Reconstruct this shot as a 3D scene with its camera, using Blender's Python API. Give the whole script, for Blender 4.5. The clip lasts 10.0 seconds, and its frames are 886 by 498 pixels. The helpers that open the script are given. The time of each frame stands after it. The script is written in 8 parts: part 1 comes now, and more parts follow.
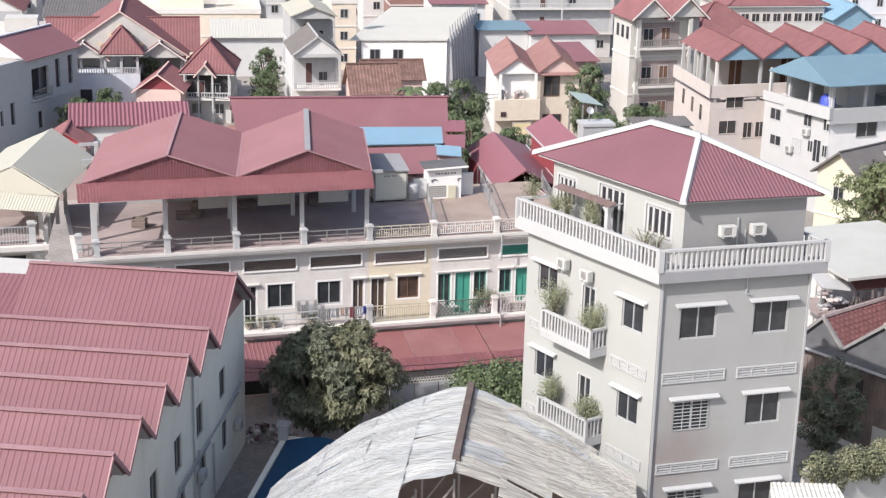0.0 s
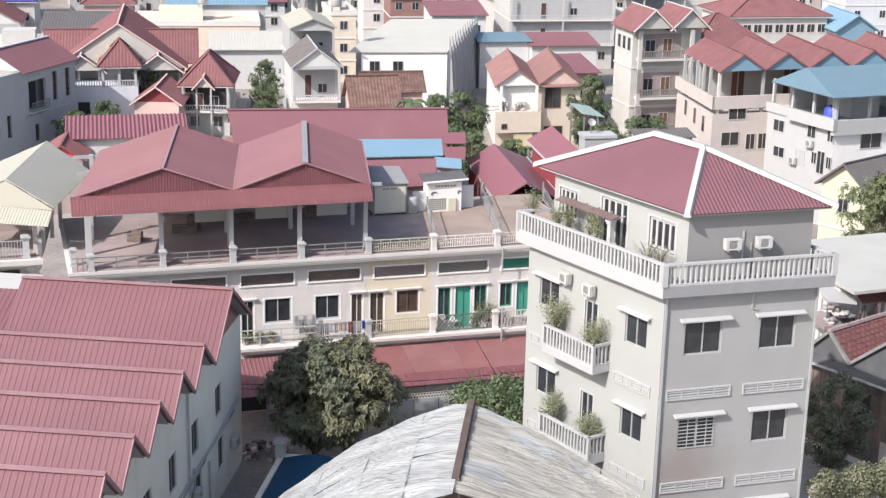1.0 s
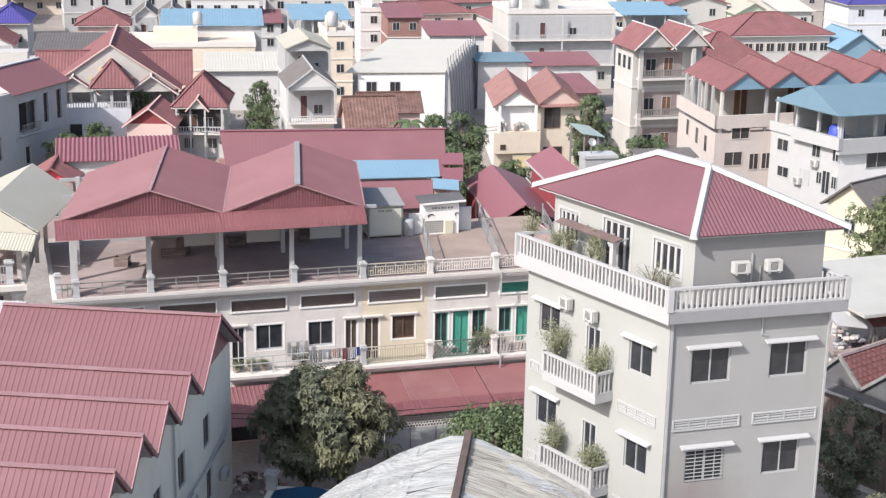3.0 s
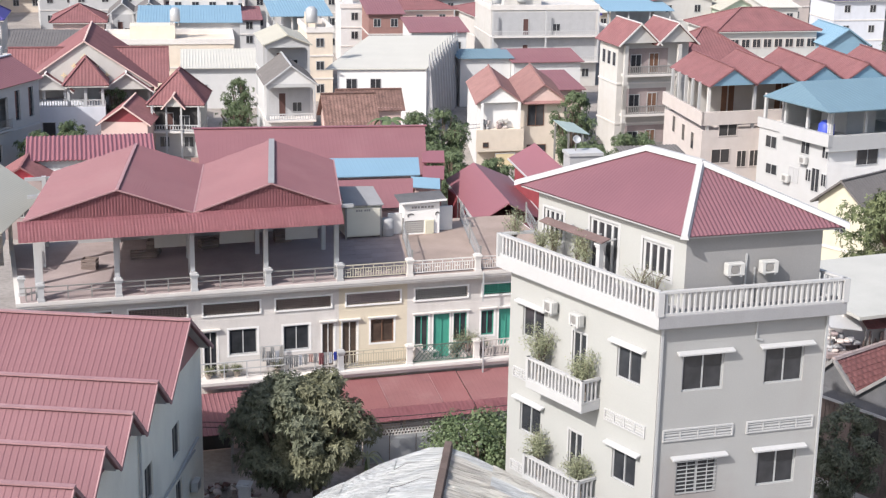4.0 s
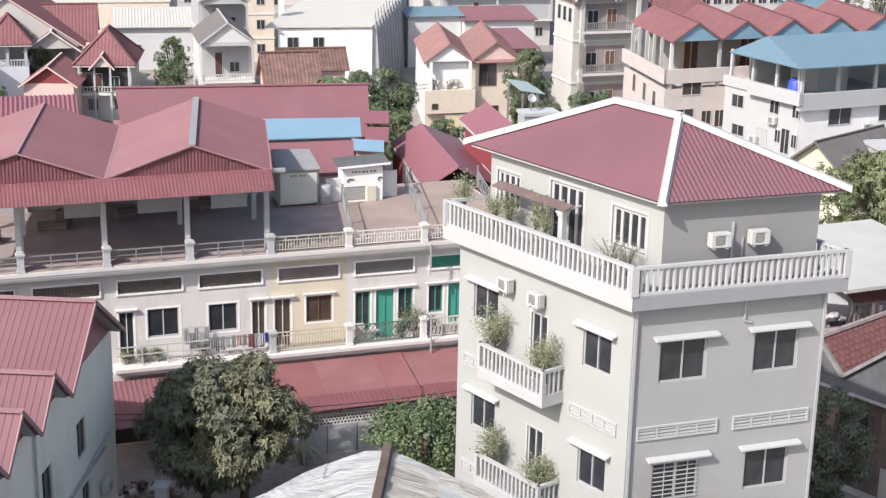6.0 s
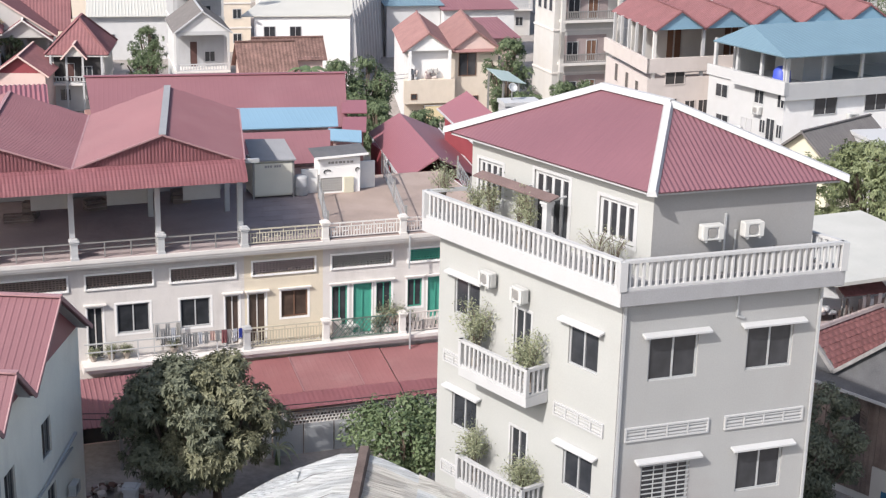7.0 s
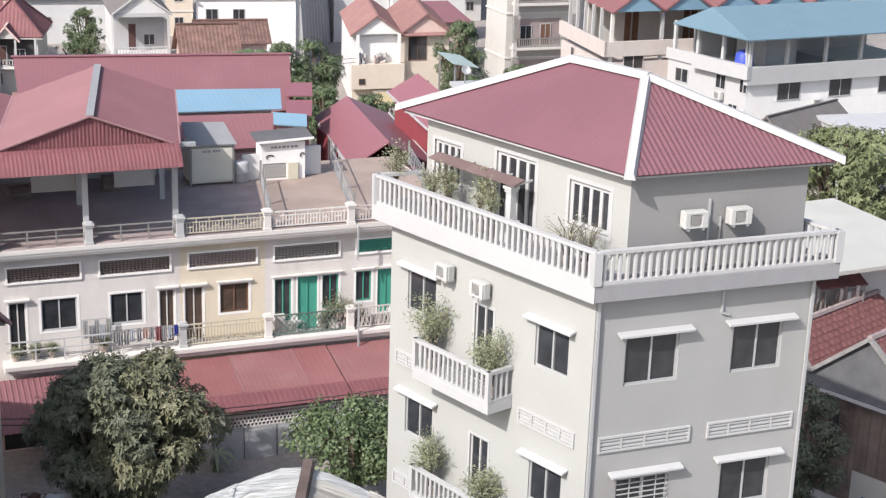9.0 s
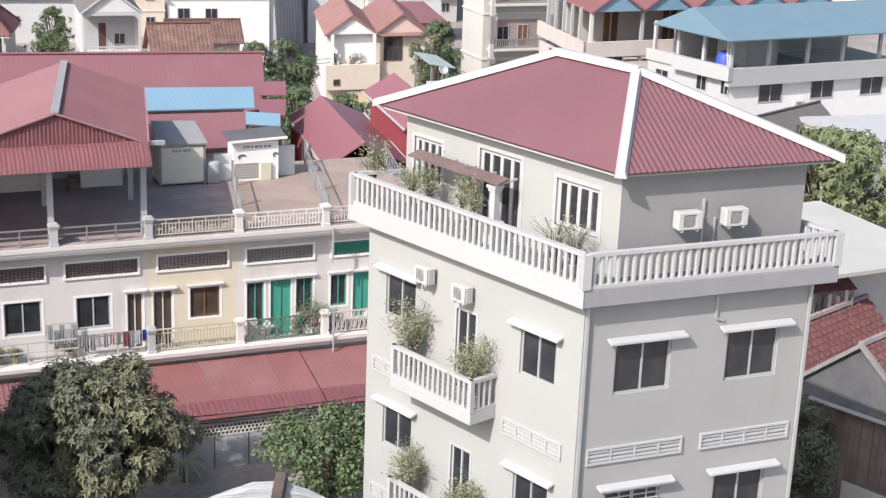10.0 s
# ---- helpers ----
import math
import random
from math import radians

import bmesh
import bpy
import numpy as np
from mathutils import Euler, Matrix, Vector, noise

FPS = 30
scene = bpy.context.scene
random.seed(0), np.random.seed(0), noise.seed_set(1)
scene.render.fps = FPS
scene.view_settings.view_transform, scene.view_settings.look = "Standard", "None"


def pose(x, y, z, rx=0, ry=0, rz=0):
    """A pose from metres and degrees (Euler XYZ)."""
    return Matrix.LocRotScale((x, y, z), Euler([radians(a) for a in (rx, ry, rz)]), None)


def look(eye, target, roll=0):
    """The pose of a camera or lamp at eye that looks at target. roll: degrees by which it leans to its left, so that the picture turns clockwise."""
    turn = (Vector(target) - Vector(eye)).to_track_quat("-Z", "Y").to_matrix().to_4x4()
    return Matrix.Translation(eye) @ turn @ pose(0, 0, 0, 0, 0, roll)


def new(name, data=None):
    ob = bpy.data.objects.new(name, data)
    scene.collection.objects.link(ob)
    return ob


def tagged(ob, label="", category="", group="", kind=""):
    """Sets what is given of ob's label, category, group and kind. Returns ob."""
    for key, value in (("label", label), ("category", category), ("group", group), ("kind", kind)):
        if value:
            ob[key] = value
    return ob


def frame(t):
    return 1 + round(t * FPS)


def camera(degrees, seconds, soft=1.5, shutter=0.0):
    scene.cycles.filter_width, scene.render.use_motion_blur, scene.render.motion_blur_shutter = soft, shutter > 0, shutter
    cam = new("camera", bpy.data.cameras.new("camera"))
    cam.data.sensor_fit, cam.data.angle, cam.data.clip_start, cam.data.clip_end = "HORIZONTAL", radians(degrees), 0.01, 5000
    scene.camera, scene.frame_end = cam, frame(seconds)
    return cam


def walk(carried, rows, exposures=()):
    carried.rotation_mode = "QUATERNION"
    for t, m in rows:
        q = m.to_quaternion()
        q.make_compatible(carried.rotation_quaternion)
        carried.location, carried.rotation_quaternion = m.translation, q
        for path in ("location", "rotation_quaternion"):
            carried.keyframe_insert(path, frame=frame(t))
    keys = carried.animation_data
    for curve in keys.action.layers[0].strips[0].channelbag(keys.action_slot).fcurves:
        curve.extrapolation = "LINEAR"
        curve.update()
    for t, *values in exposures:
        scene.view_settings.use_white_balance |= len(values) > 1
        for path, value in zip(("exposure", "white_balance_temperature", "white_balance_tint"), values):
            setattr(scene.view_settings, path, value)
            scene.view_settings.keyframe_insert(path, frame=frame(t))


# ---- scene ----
cam = camera(32.38, 10.0, soft=1.3)
# seconds, x, y, z, and the turn about x, y, z in degrees
PATH = [
    (0.0, -0.546, -9.088, 29.318, 72.939, -1.345, 1.463),
    (0.5, -0.511, -8.381, 29.135, 73.253, -1.276, 1.477),
    (1.0, -0.493, -8.016, 29.047, 73.412, -1.231, 1.483),
    (1.5, -0.458, -7.373, 28.879, 73.736, -1.167, 1.496),
    (2.0, -0.441, -7.043, 28.802, 73.895, -1.135, 1.506),
    (2.5, -0.404, -6.415, 28.634, 74.240, -1.030, 1.507),
    (4.0, -0.221, -3.328, 27.858, 74.222, -0.988, 0.805),
    (4.5, -0.085, -1.082, 27.273, 73.817, -0.973, 0.246),
    (5.0, -0.021, 0.002, 26.981, 73.617, -1.029, -0.013),
    (5.5, 0.083, 1.990, 26.432, 73.267, -1.075, -0.572),
    (7.0, 0.203, 5.156, 25.520, 72.735, -1.253, -1.755),
    (7.5, 0.234, 6.565, 25.083, 72.571, -1.366, -2.368),
    (8.0, 0.242, 7.241, 24.862, 72.517, -1.477, -2.682),
    (8.5, 0.245, 8.456, 24.475, 72.442, -1.662, -3.319),
    (9.0, 0.240, 9.042, 24.273, 72.455, -1.770, -3.639),
    (9.5, 0.221, 10.159, 23.888, 72.541, -1.991, -4.271),
    (10.0, 0.205, 10.701, 23.689, 72.649, -2.158, -4.562),
]
walk(cam, [(r[0], pose(*r[1:])) for r in PATH], exposures=[(0.0, 0.37), (10.0, 0.37)])

# ---------------------------------------------------------------- daylight
SUN_TO = Vector((-0.523, -0.552, 0.649)).normalized()
world = bpy.data.worlds.new("sky")
scene.world = world
world.use_nodes = True
wn = world.node_tree
sky = wn.nodes.new("ShaderNodeTexSky")
sky.sky_type = "NISHITA"
sky.sun_disc = False
sky.sun_elevation = math.asin(SUN_TO.z)
sky.sun_rotation = math.atan2(SUN_TO.x, SUN_TO.y)
sky.air_density, sky.dust_density, sky.ozone_density = 1.0, 2.8, 1.0
wn.nodes["Background"].inputs["Strength"].default_value = 0.155
wn.links.new(sky.outputs[0], wn.nodes["Background"].inputs["Color"])
sun = new("sun", bpy.data.lights.new("sun", "SUN"))
sun.data.energy, sun.data.angle, sun.data.color = 4.0, radians(0.6), (1.0, 0.96, 0.925)
sun.matrix_world = look(SUN_TO * 90 + Vector((0, 60, 0)), (0, 60, 0))

# ---------------------------------------------------------------- materials
def mat(name, color, rough=0.8, metal=0.0, vary=0.12, scale=1.5, fine=25.0, bump=0.15, stain=None, streak=0.0, spec=0.4, along=0.0):
    """A surface with blotches at a large and a fine scale, a fine relief and, where given, stains and rain streaks."""
    m = bpy.data.materials.new(name)
    m.use_nodes = True
    nt = m.node_tree
    N, K = nt.nodes, nt.links
    b = N["Principled BSDF"]
    b.inputs["Roughness"].default_value = rough
    b.inputs["Metallic"].default_value = metal
    b.inputs["Specular IOR Level"].default_value = spec
    tc = N.new("ShaderNodeTexCoord")
    oi = N.new("ShaderNodeObjectInfo")
    n1, n2 = N.new("ShaderNodeTexNoise"), N.new("ShaderNodeTexNoise")
    n1.inputs["Scale"].default_value, n1.inputs["Detail"].default_value = scale, 5.0
    n2.inputs["Scale"].default_value, n2.inputs["Detail"].default_value = fine, 3.0
    for n in (n1, n2):
        K.new(tc.outputs["Object"], n.inputs["Vector"])
    add = N.new("ShaderNodeMath"); add.operation = "ADD"
    K.new(n1.outputs["Fac"], add.inputs[0]); K.new(n2.outputs["Fac"], add.inputs[1])
    mr = N.new("ShaderNodeMapRange")
    mr.inputs["From Min"].default_value, mr.inputs["From Max"].default_value = 0.65, 1.35
    mr.inputs["To Min"].default_value, mr.inputs["To Max"].default_value = 1 - vary, 1 + vary
    K.new(add.outputs[0], mr.inputs["Value"])
    rnd = N.new("ShaderNodeMapRange")
    rnd.inputs["To Min"].default_value, rnd.inputs["To Max"].default_value = 1 - vary * 0.35, 1 + vary * 0.35
    K.new(oi.outputs["Random"], rnd.inputs["Value"])
    mul = N.new("ShaderNodeMath"); mul.operation = "MULTIPLY"
    K.new(mr.outputs[0], mul.inputs[0]); K.new(rnd.outputs[0], mul.inputs[1])
    hsv = N.new("ShaderNodeHueSaturation")
    hsv.inputs["Color"].default_value = (*color, 1)
    K.new(mul.outputs[0], hsv.inputs["Value"])
    out = hsv.outputs["Color"]
    if stain:
        n3 = N.new("ShaderNodeTexNoise")
        n3.inputs["Scale"].default_value, n3.inputs["Detail"].default_value = scale * 0.6, 8.0
        n3.inputs["Roughness"].default_value = 0.65
        mp = N.new("ShaderNodeMapping")
        if streak:
            mp.inputs["Scale"].default_value = (1.0, 1.0, 1.0 / streak)
        if along:
            mp.inputs["Scale"].default_value = (1.0 / along, along, 1.0 / along)
        mp.inputs["Location"].default_value = (3.1, 7.7, 1.3)
        K.new(tc.outputs["Object"], mp.inputs["Vector"]); K.new(mp.outputs[0], n3.inputs["Vector"])
        r3 = N.new("ShaderNodeMapRange")
        r3.inputs["From Min"].default_value, r3.inputs["From Max"].default_value = 0.5, 0.78
        r3.inputs["To Max"].default_value = stain[3]
        K.new(n3.outputs["Fac"], r3.inputs["Value"])
        mx = N.new("ShaderNodeMix"); mx.data_type = "RGBA"
        K.new(r3.outputs[0], mx.inputs["Factor"]); K.new(out, mx.inputs["A"])
        mx.inputs["B"].default_value = (*stain[:3], 1)
        out = mx.outputs["Result"]
    K.new(out, b.inputs["Base Color"])
    if bump:
        bp = N.new("ShaderNodeBump")
        bp.inputs["Strength"].default_value, bp.inputs["Distance"].default_value = bump, 0.02
        K.new(n2.outputs["Fac"], bp.inputs["Height"]); K.new(bp.outputs[0], b.inputs["Normal"])
    return m


def glass_mat(name, color, rough=0.06):
    m = mat(name, color, rough, vary=0.3, scale=0.8, fine=3.0, bump=0.0, spec=0.7)
    return m


M = dict(
    # darker copy of the side's render: the front's weaker light is in its colour
    tower_front=mat("shaded_grey_render", (0.335, 0.336, 0.334), 0.9, vary=0.07, scale=0.45, stain=(0.28, 0.255, 0.24, 0.5), streak=4.0),
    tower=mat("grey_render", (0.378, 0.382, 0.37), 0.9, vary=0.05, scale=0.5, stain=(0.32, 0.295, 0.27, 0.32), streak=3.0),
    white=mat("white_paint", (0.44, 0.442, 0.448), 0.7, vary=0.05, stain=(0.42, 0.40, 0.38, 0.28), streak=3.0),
    whitewash=mat("whitewashed_plaster", (0.6, 0.597, 0.595), 0.8, vary=0.05, stain=(0.5, 0.48, 0.45, 0.3), streak=3.0),
    paleyellow=mat("pale_yellow_paint", (0.56, 0.53, 0.42), 0.8, vary=0.06, stain=(0.45, 0.4, 0.3, 0.3), streak=3.0),
    # grey render toned down to hold the shade on the penthouse's dimmer walls
    pentgrey=mat("penthouse_shade_render", (0.262, 0.26, 0.262), 0.9, vary=0.06, scale=0.5, stain=(0.22, 0.21, 0.20, 0.4), streak=3.0),
    # weather streaks, and on the terrace slab a grey lowered for its dim front
    slabgrey=mat("weathered_shade_grey_render", (0.27, 0.271, 0.283), 0.85, vary=0.1, stain=(0.22, 0.22, 0.22, 0.5), streak=3.0),
    teal=mat("teal_sheet", (0.3, 0.37, 0.36), 0.6, vary=0.1),
    slabcream=mat("sun_bleached_sheet", (0.44, 0.435, 0.405), 0.85, vary=0.08, scale=0.6, stain=(0.36, 0.35, 0.32, 0.5)),
    slabwhite=mat("weathered_white_render", (0.42, 0.42, 0.425), 0.8, vary=0.06, stain=(0.42, 0.42, 0.42, 0.3), streak=3.0),
    cream=mat("cream_paint", (0.51, 0.495, 0.475), 0.8, vary=0.06, stain=(0.42, 0.37, 0.3, 0.3), streak=3.0),
    peach=mat("peach_paint", (0.64, 0.56, 0.47), 0.8, vary=0.06, stain=(0.42, 0.35, 0.27, 0.3), streak=3.0),
    yellow=mat("yellow_paint", (0.66, 0.55, 0.35), 0.8, vary=0.06, stain=(0.5, 0.4, 0.25, 0.3), streak=3.0),
    tan=mat("tan_paint", (0.52, 0.465, 0.44), 0.85, vary=0.06, stain=(0.38, 0.32, 0.28, 0.3), streak=3.0),
    pink=mat("pink_paint", (0.62, 0.46, 0.42), 0.85, vary=0.06, stain=(0.4, 0.34, 0.3, 0.3), streak=3.0),
    paleblue=mat("pale_blue_paint", (0.58, 0.60, 0.65), 0.8, vary=0.05, stain=(0.4, 0.42, 0.45, 0.3), streak=3.0),
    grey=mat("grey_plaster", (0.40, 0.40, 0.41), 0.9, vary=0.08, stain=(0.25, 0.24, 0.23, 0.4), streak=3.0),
    greywall=mat("grey_green_wall", (0.83, 0.805, 0.715), 0.9, vary=0.07, scale=0.6, stain=(0.30, 0.29, 0.26, 0.35), streak=3.0),
    facade=mat("facade_grey", (0.63, 0.595, 0.57), 0.9, vary=0.06, stain=(0.33, 0.30, 0.27, 0.4), streak=3.0),
    facade_y=mat("facade_yellow", (0.65, 0.575, 0.455), 0.9, vary=0.06, stain=(0.45, 0.36, 0.26, 0.3), streak=3.0),
    surround=mat("white_window_surround", (0.8, 0.785, 0.77), 0.75, vary=0.04, stain=(0.6, 0.56, 0.52, 0.25), streak=2.0),
    trim=mat("painted_trim", (0.63, 0.6, 0.575), 0.75, vary=0.05, stain=(0.45, 0.4, 0.35, 0.3), streak=2.0),
    concrete=mat("terrace_concrete", (0.335, 0.275, 0.268), 0.9, vary=0.2, scale=0.5, stain=(0.2, 0.16, 0.155, 0.8)),
    floor_tan=mat("terrace_tan", (0.32, 0.25, 0.215), 0.9, vary=0.2, scale=0.6, stain=(0.22, 0.17, 0.15, 0.7)),
    red=mat("red_sheet_metal", (0.222, 0.102, 0.114), 0.6, vary=0.09, scale=0.35, bump=0.03, stain=(0.27, 0.15, 0.158, 0.5), spec=0.4),
    red_plum=mat("plum_red_sheet_metal", (0.172, 0.078, 0.094), 0.5, vary=0.08, scale=0.35, bump=0.03, stain=(0.24, 0.11, 0.126, 0.45), spec=0.5),
    red_saw=mat("rose_red_sheet_metal", (0.19, 0.089, 0.101), 0.6, vary=0.08, scale=0.35, bump=0.03, stain=(0.235, 0.122, 0.132, 0.5), spec=0.35),
    red_cap=mat("faded_red_flashing", (0.33, 0.19, 0.198), 0.6, vary=0.14, scale=1.2, bump=0.03, stain=(0.42, 0.3, 0.3, 0.5), spec=0.4),
    # lightened copy of the red sheet: light on eaves and gables, put into colour
    red_eave=mat("sunlit_red_sheet", (0.35, 0.148, 0.165), 0.6, vary=0.1, scale=0.8, bump=0.02, stain=(0.4, 0.2, 0.21, 0.4), spec=0.4),
    red2=mat("bright_red_sheet", (0.245, 0.098, 0.116), 0.5, vary=0.09, scale=0.4, bump=0.03, spec=0.5),
    red_tile=mat("red_roof_tile", (0.215, 0.10, 0.104), 0.8, vary=0.18, scale=1.0, fine=9, stain=(0.19, 0.10, 0.105, 0.6), spec=0.2),
    brown_tile=mat("brown_roof_tile", (0.165, 0.098, 0.084), 0.9, vary=0.5, scale=1.4, fine=8, stain=(0.12, 0.07, 0.06, 0.7)),
    dark_tile=mat("dark_roof_tile", (0.135, 0.125, 0.122), 0.8, vary=0.15, scale=1.0, fine=9),
    blue=mat("blue_sheet_metal", (0.19, 0.31, 0.405), 0.5, vary=0.06, scale=0.5, bump=0.02, spec=0.6),
    blue_pale=mat("pale_blue_sheet", (0.14, 0.22, 0.27), 0.55, vary=0.06, scale=0.5, bump=0.02, spec=0.6),
    purple=mat("indigo_sheet", (0.07, 0.06, 0.24), 0.5, vary=0.06, bump=0.02),
    creamroof=mat("cream_sheet_metal", (0.4, 0.385, 0.33), 0.6, vary=0.06, scale=0.5, bump=0.02, stain=(0.4, 0.38, 0.33, 0.4)),
    whiteroof=mat("white_sheet_metal", (0.5, 0.485, 0.44), 0.8, vary=0.05, scale=0.5, bump=0.02, stain=(0.5, 0.49, 0.45, 0.4)),
    red_brick=mat("brick_red_sheet", (0.235, 0.098, 0.10), 0.6, vary=0.14, scale=0.5, bump=0.03, stain=(0.29, 0.15, 0.15, 0.6), spec=0.4),
    red_brick2=mat("faded_brick_red_sheet", (0.245, 0.112, 0.114), 0.6, vary=0.14, scale=0.8, bump=0.03, stain=(0.33, 0.2, 0.2, 0.6), spec=0.4),
    rust=mat("rusty_ridge", (0.105, 0.078, 0.07), 0.9, vary=0.3, scale=2.0),
    glass=glass_mat("dark_glass", (0.035, 0.037, 0.042)),
    glass2=glass_mat("brown_curtained_glass", (0.075, 0.052, 0.042), 0.15),
    # near-black that stands in for the shade of rooms and openings
    dark=mat("interior_shade_tone", (0.045, 0.042, 0.042), 0.9, vary=0.3),
    alu=mat("grey_aluminium", (0.46, 0.47, 0.48), 0.45, metal=0.3, vary=0.05, bump=0.0),
    steel=mat("dull_steel_rail", (0.30, 0.29, 0.28), 0.55, metal=0.4, vary=0.1, bump=0.0),
    greenrail=mat("dull_green_iron", (0.10, 0.15, 0.125), 0.6, vary=0.1, bump=0.0),
    tankcream=mat("cream_plastic", (0.64, 0.62, 0.54), 0.5, vary=0.05),
    yrail=mat("cream_iron_rail", (0.46, 0.42, 0.33), 0.6, vary=0.08, bump=0.0),
    green=mat("green_paint", (0.06, 0.29, 0.22), 0.6, vary=0.1),
    wood=mat("brown_wood", (0.16, 0.085, 0.055), 0.75, vary=0.2, scale=2.0),
    redtile_cloth=mat("faded_red_cloth", (0.36, 0.16, 0.17), 0.9, vary=0.15, bump=0.0),
    darkdoor=mat("dark_brown_door", (0.09, 0.045, 0.04), 0.7, vary=0.2, scale=2.0),
    salmon=mat("dusty_salmon_tile", (0.265, 0.15, 0.14), 0.8, vary=0.16, scale=1.0, fine=9, stain=(0.24, 0.12, 0.12, 0.5), spec=0.2),
    darkboard=mat("dark_awning_boards", (0.15, 0.105, 0.1), 0.85, vary=0.25, scale=2.0),
    oldwood=mat("weathered_boards", (0.19, 0.15, 0.135), 0.9, vary=0.25, scale=2.0, stain=(0.08, 0.06, 0.05, 0.6), streak=4.0),
    weathered=mat("weathered_dark_cement", (0.105, 0.105, 0.112), 0.9, vary=0.25, scale=1.5, stain=(0.2, 0.19, 0.18, 0.5), streak=3.0),
    vergegrey=mat("mossy_cement_verge", (0.26, 0.25, 0.245), 0.9, vary=0.25, scale=2.0, stain=(0.12, 0.11, 0.1, 0.6)),
    oldtile=mat("old_red_tile", (0.175, 0.075, 0.073), 0.85, vary=0.3, scale=2.0, fine=6, stain=(0.10, 0.08, 0.08, 0.7)),
    ground=mat("packed_earth", (0.29, 0.262, 0.24), 0.95, vary=0.25, scale=0.2, fine=4.0, stain=(0.11, 0.10, 0.09, 0.6)),
    asphalt=mat("asphalt", (0.06, 0.06, 0.06), 0.9, vary=0.2),
    tarp=mat("blue_tarpaulin", (0.03, 0.12, 0.24), 0.55, vary=0.12, scale=0.6),
    bark=mat("bark", (0.12, 0.09, 0.07), 0.95, vary=0.25, scale=5.0),
    rubber=mat("black_plastic", (0.03, 0.03, 0.03), 0.6, vary=0.1, bump=0.0),
    plastic=mat("white_plastic", (0.48, 0.48, 0.47), 0.5, vary=0.04, bump=0.0),
    tankblue=mat("blue_plastic", (0.05, 0.08, 0.42), 0.5, vary=0.06, bump=0.0),
    brickred=mat("brick_red_render", (0.30, 0.17, 0.15), 0.9, vary=0.1, stain=(0.24, 0.14, 0.12, 0.4), streak=3.0),
    palegreen=mat("pale_green_paint", (0.44, 0.52, 0.42), 0.85, vary=0.06),
    redbright=mat("bright_red_paint", (0.55, 0.075, 0.10), 0.6, vary=0.1),
    redwall=mat("red_paint", (0.24, 0.05, 0.06), 0.7, vary=0.1),
    terracotta=mat("terracotta_pot", (0.35, 0.30, 0.26), 0.85, vary=0.1),
)


def zinc_mat(name, base, dark, pale, rough=0.5):
    """Old corrugated zinc: long streaks down the fall of the sheet, pale patches, each sheet a little different."""
    m = bpy.data.materials.new(name)
    m.use_nodes = True
    N, K = m.node_tree.nodes, m.node_tree.links
    b = N["Principled BSDF"]
    b.inputs["Roughness"].default_value, b.inputs["Specular IOR Level"].default_value = rough, 0.5
    tc, oi = N.new("ShaderNodeTexCoord"), N.new("ShaderNodeObjectInfo")
    facs = []
    for sc, lo, hi, det in (((0.45, 14.0, 0.8), 0.38, 0.56, 5.0), ((0.45, 1.5, 0.6), 0.50, 0.66, 5.0), ((1.3, 34.0, 2.0), 0.36, 0.64, 3.0)):
        mp, no, mr = N.new("ShaderNodeMapping"), N.new("ShaderNodeTexNoise"), N.new("ShaderNodeMapRange")
        mp.inputs["Scale"].default_value = sc
        no.inputs["Scale"].default_value, no.inputs["Detail"].default_value = 1.0, det
        mr.inputs["From Min"].default_value, mr.inputs["From Max"].default_value = lo, hi
        K.new(tc.outputs["Object"], mp.inputs["Vector"]); K.new(mp.outputs[0], no.inputs["Vector"]); K.new(no.outputs["Fac"], mr.inputs["Value"])
        facs.append(mr)
    m1, m2 = N.new("ShaderNodeMix"), N.new("ShaderNodeMix")
    m1.data_type = m2.data_type = "RGBA"
    m1.inputs["A"].default_value, m1.inputs["B"].default_value = (*dark, 1), (*base, 1)
    K.new(facs[0].outputs[0], m1.inputs["Factor"])
    # pale patches put glints of the metal into the colour
    m2.inputs["B"].default_value = (*pale, 1)
    half = N.new("ShaderNodeMath"); half.operation = "MULTIPLY"; half.inputs[1].default_value = 0.7
    K.new(facs[1].outputs[0], half.inputs[0]); K.new(half.outputs[0], m2.inputs["Factor"]); K.new(m1.outputs["Result"], m2.inputs["A"])
    own, fine, mul = N.new("ShaderNodeMapRange"), N.new("ShaderNodeMapRange"), N.new("ShaderNodeMath")
    own.inputs["To Min"].default_value, own.inputs["To Max"].default_value = 0.92, 1.08
    fine.inputs["To Min"].default_value, fine.inputs["To Max"].default_value = 0.88, 1.1
    mul.operation = "MULTIPLY"
    K.new(oi.outputs["Random"], own.inputs["Value"]); K.new(facs[2].outputs[0], fine.inputs["Value"])
    K.new(own.outputs[0], mul.inputs[0]); K.new(fine.outputs[0], mul.inputs[1])
    hsv = N.new("ShaderNodeHueSaturation")
    K.new(m2.outputs["Result"], hsv.inputs["Color"]); K.new(mul.outputs[0], hsv.inputs["Value"])
    K.new(hsv.outputs["Color"], b.inputs["Base Color"])
    bp = N.new("ShaderNodeBump")
    bp.inputs["Strength"].default_value, bp.inputs["Distance"].default_value = 0.7, 0.03
    K.new(facs[0].outputs[0], bp.inputs["Height"]); K.new(bp.outputs[0], b.inputs["Normal"])
    return m


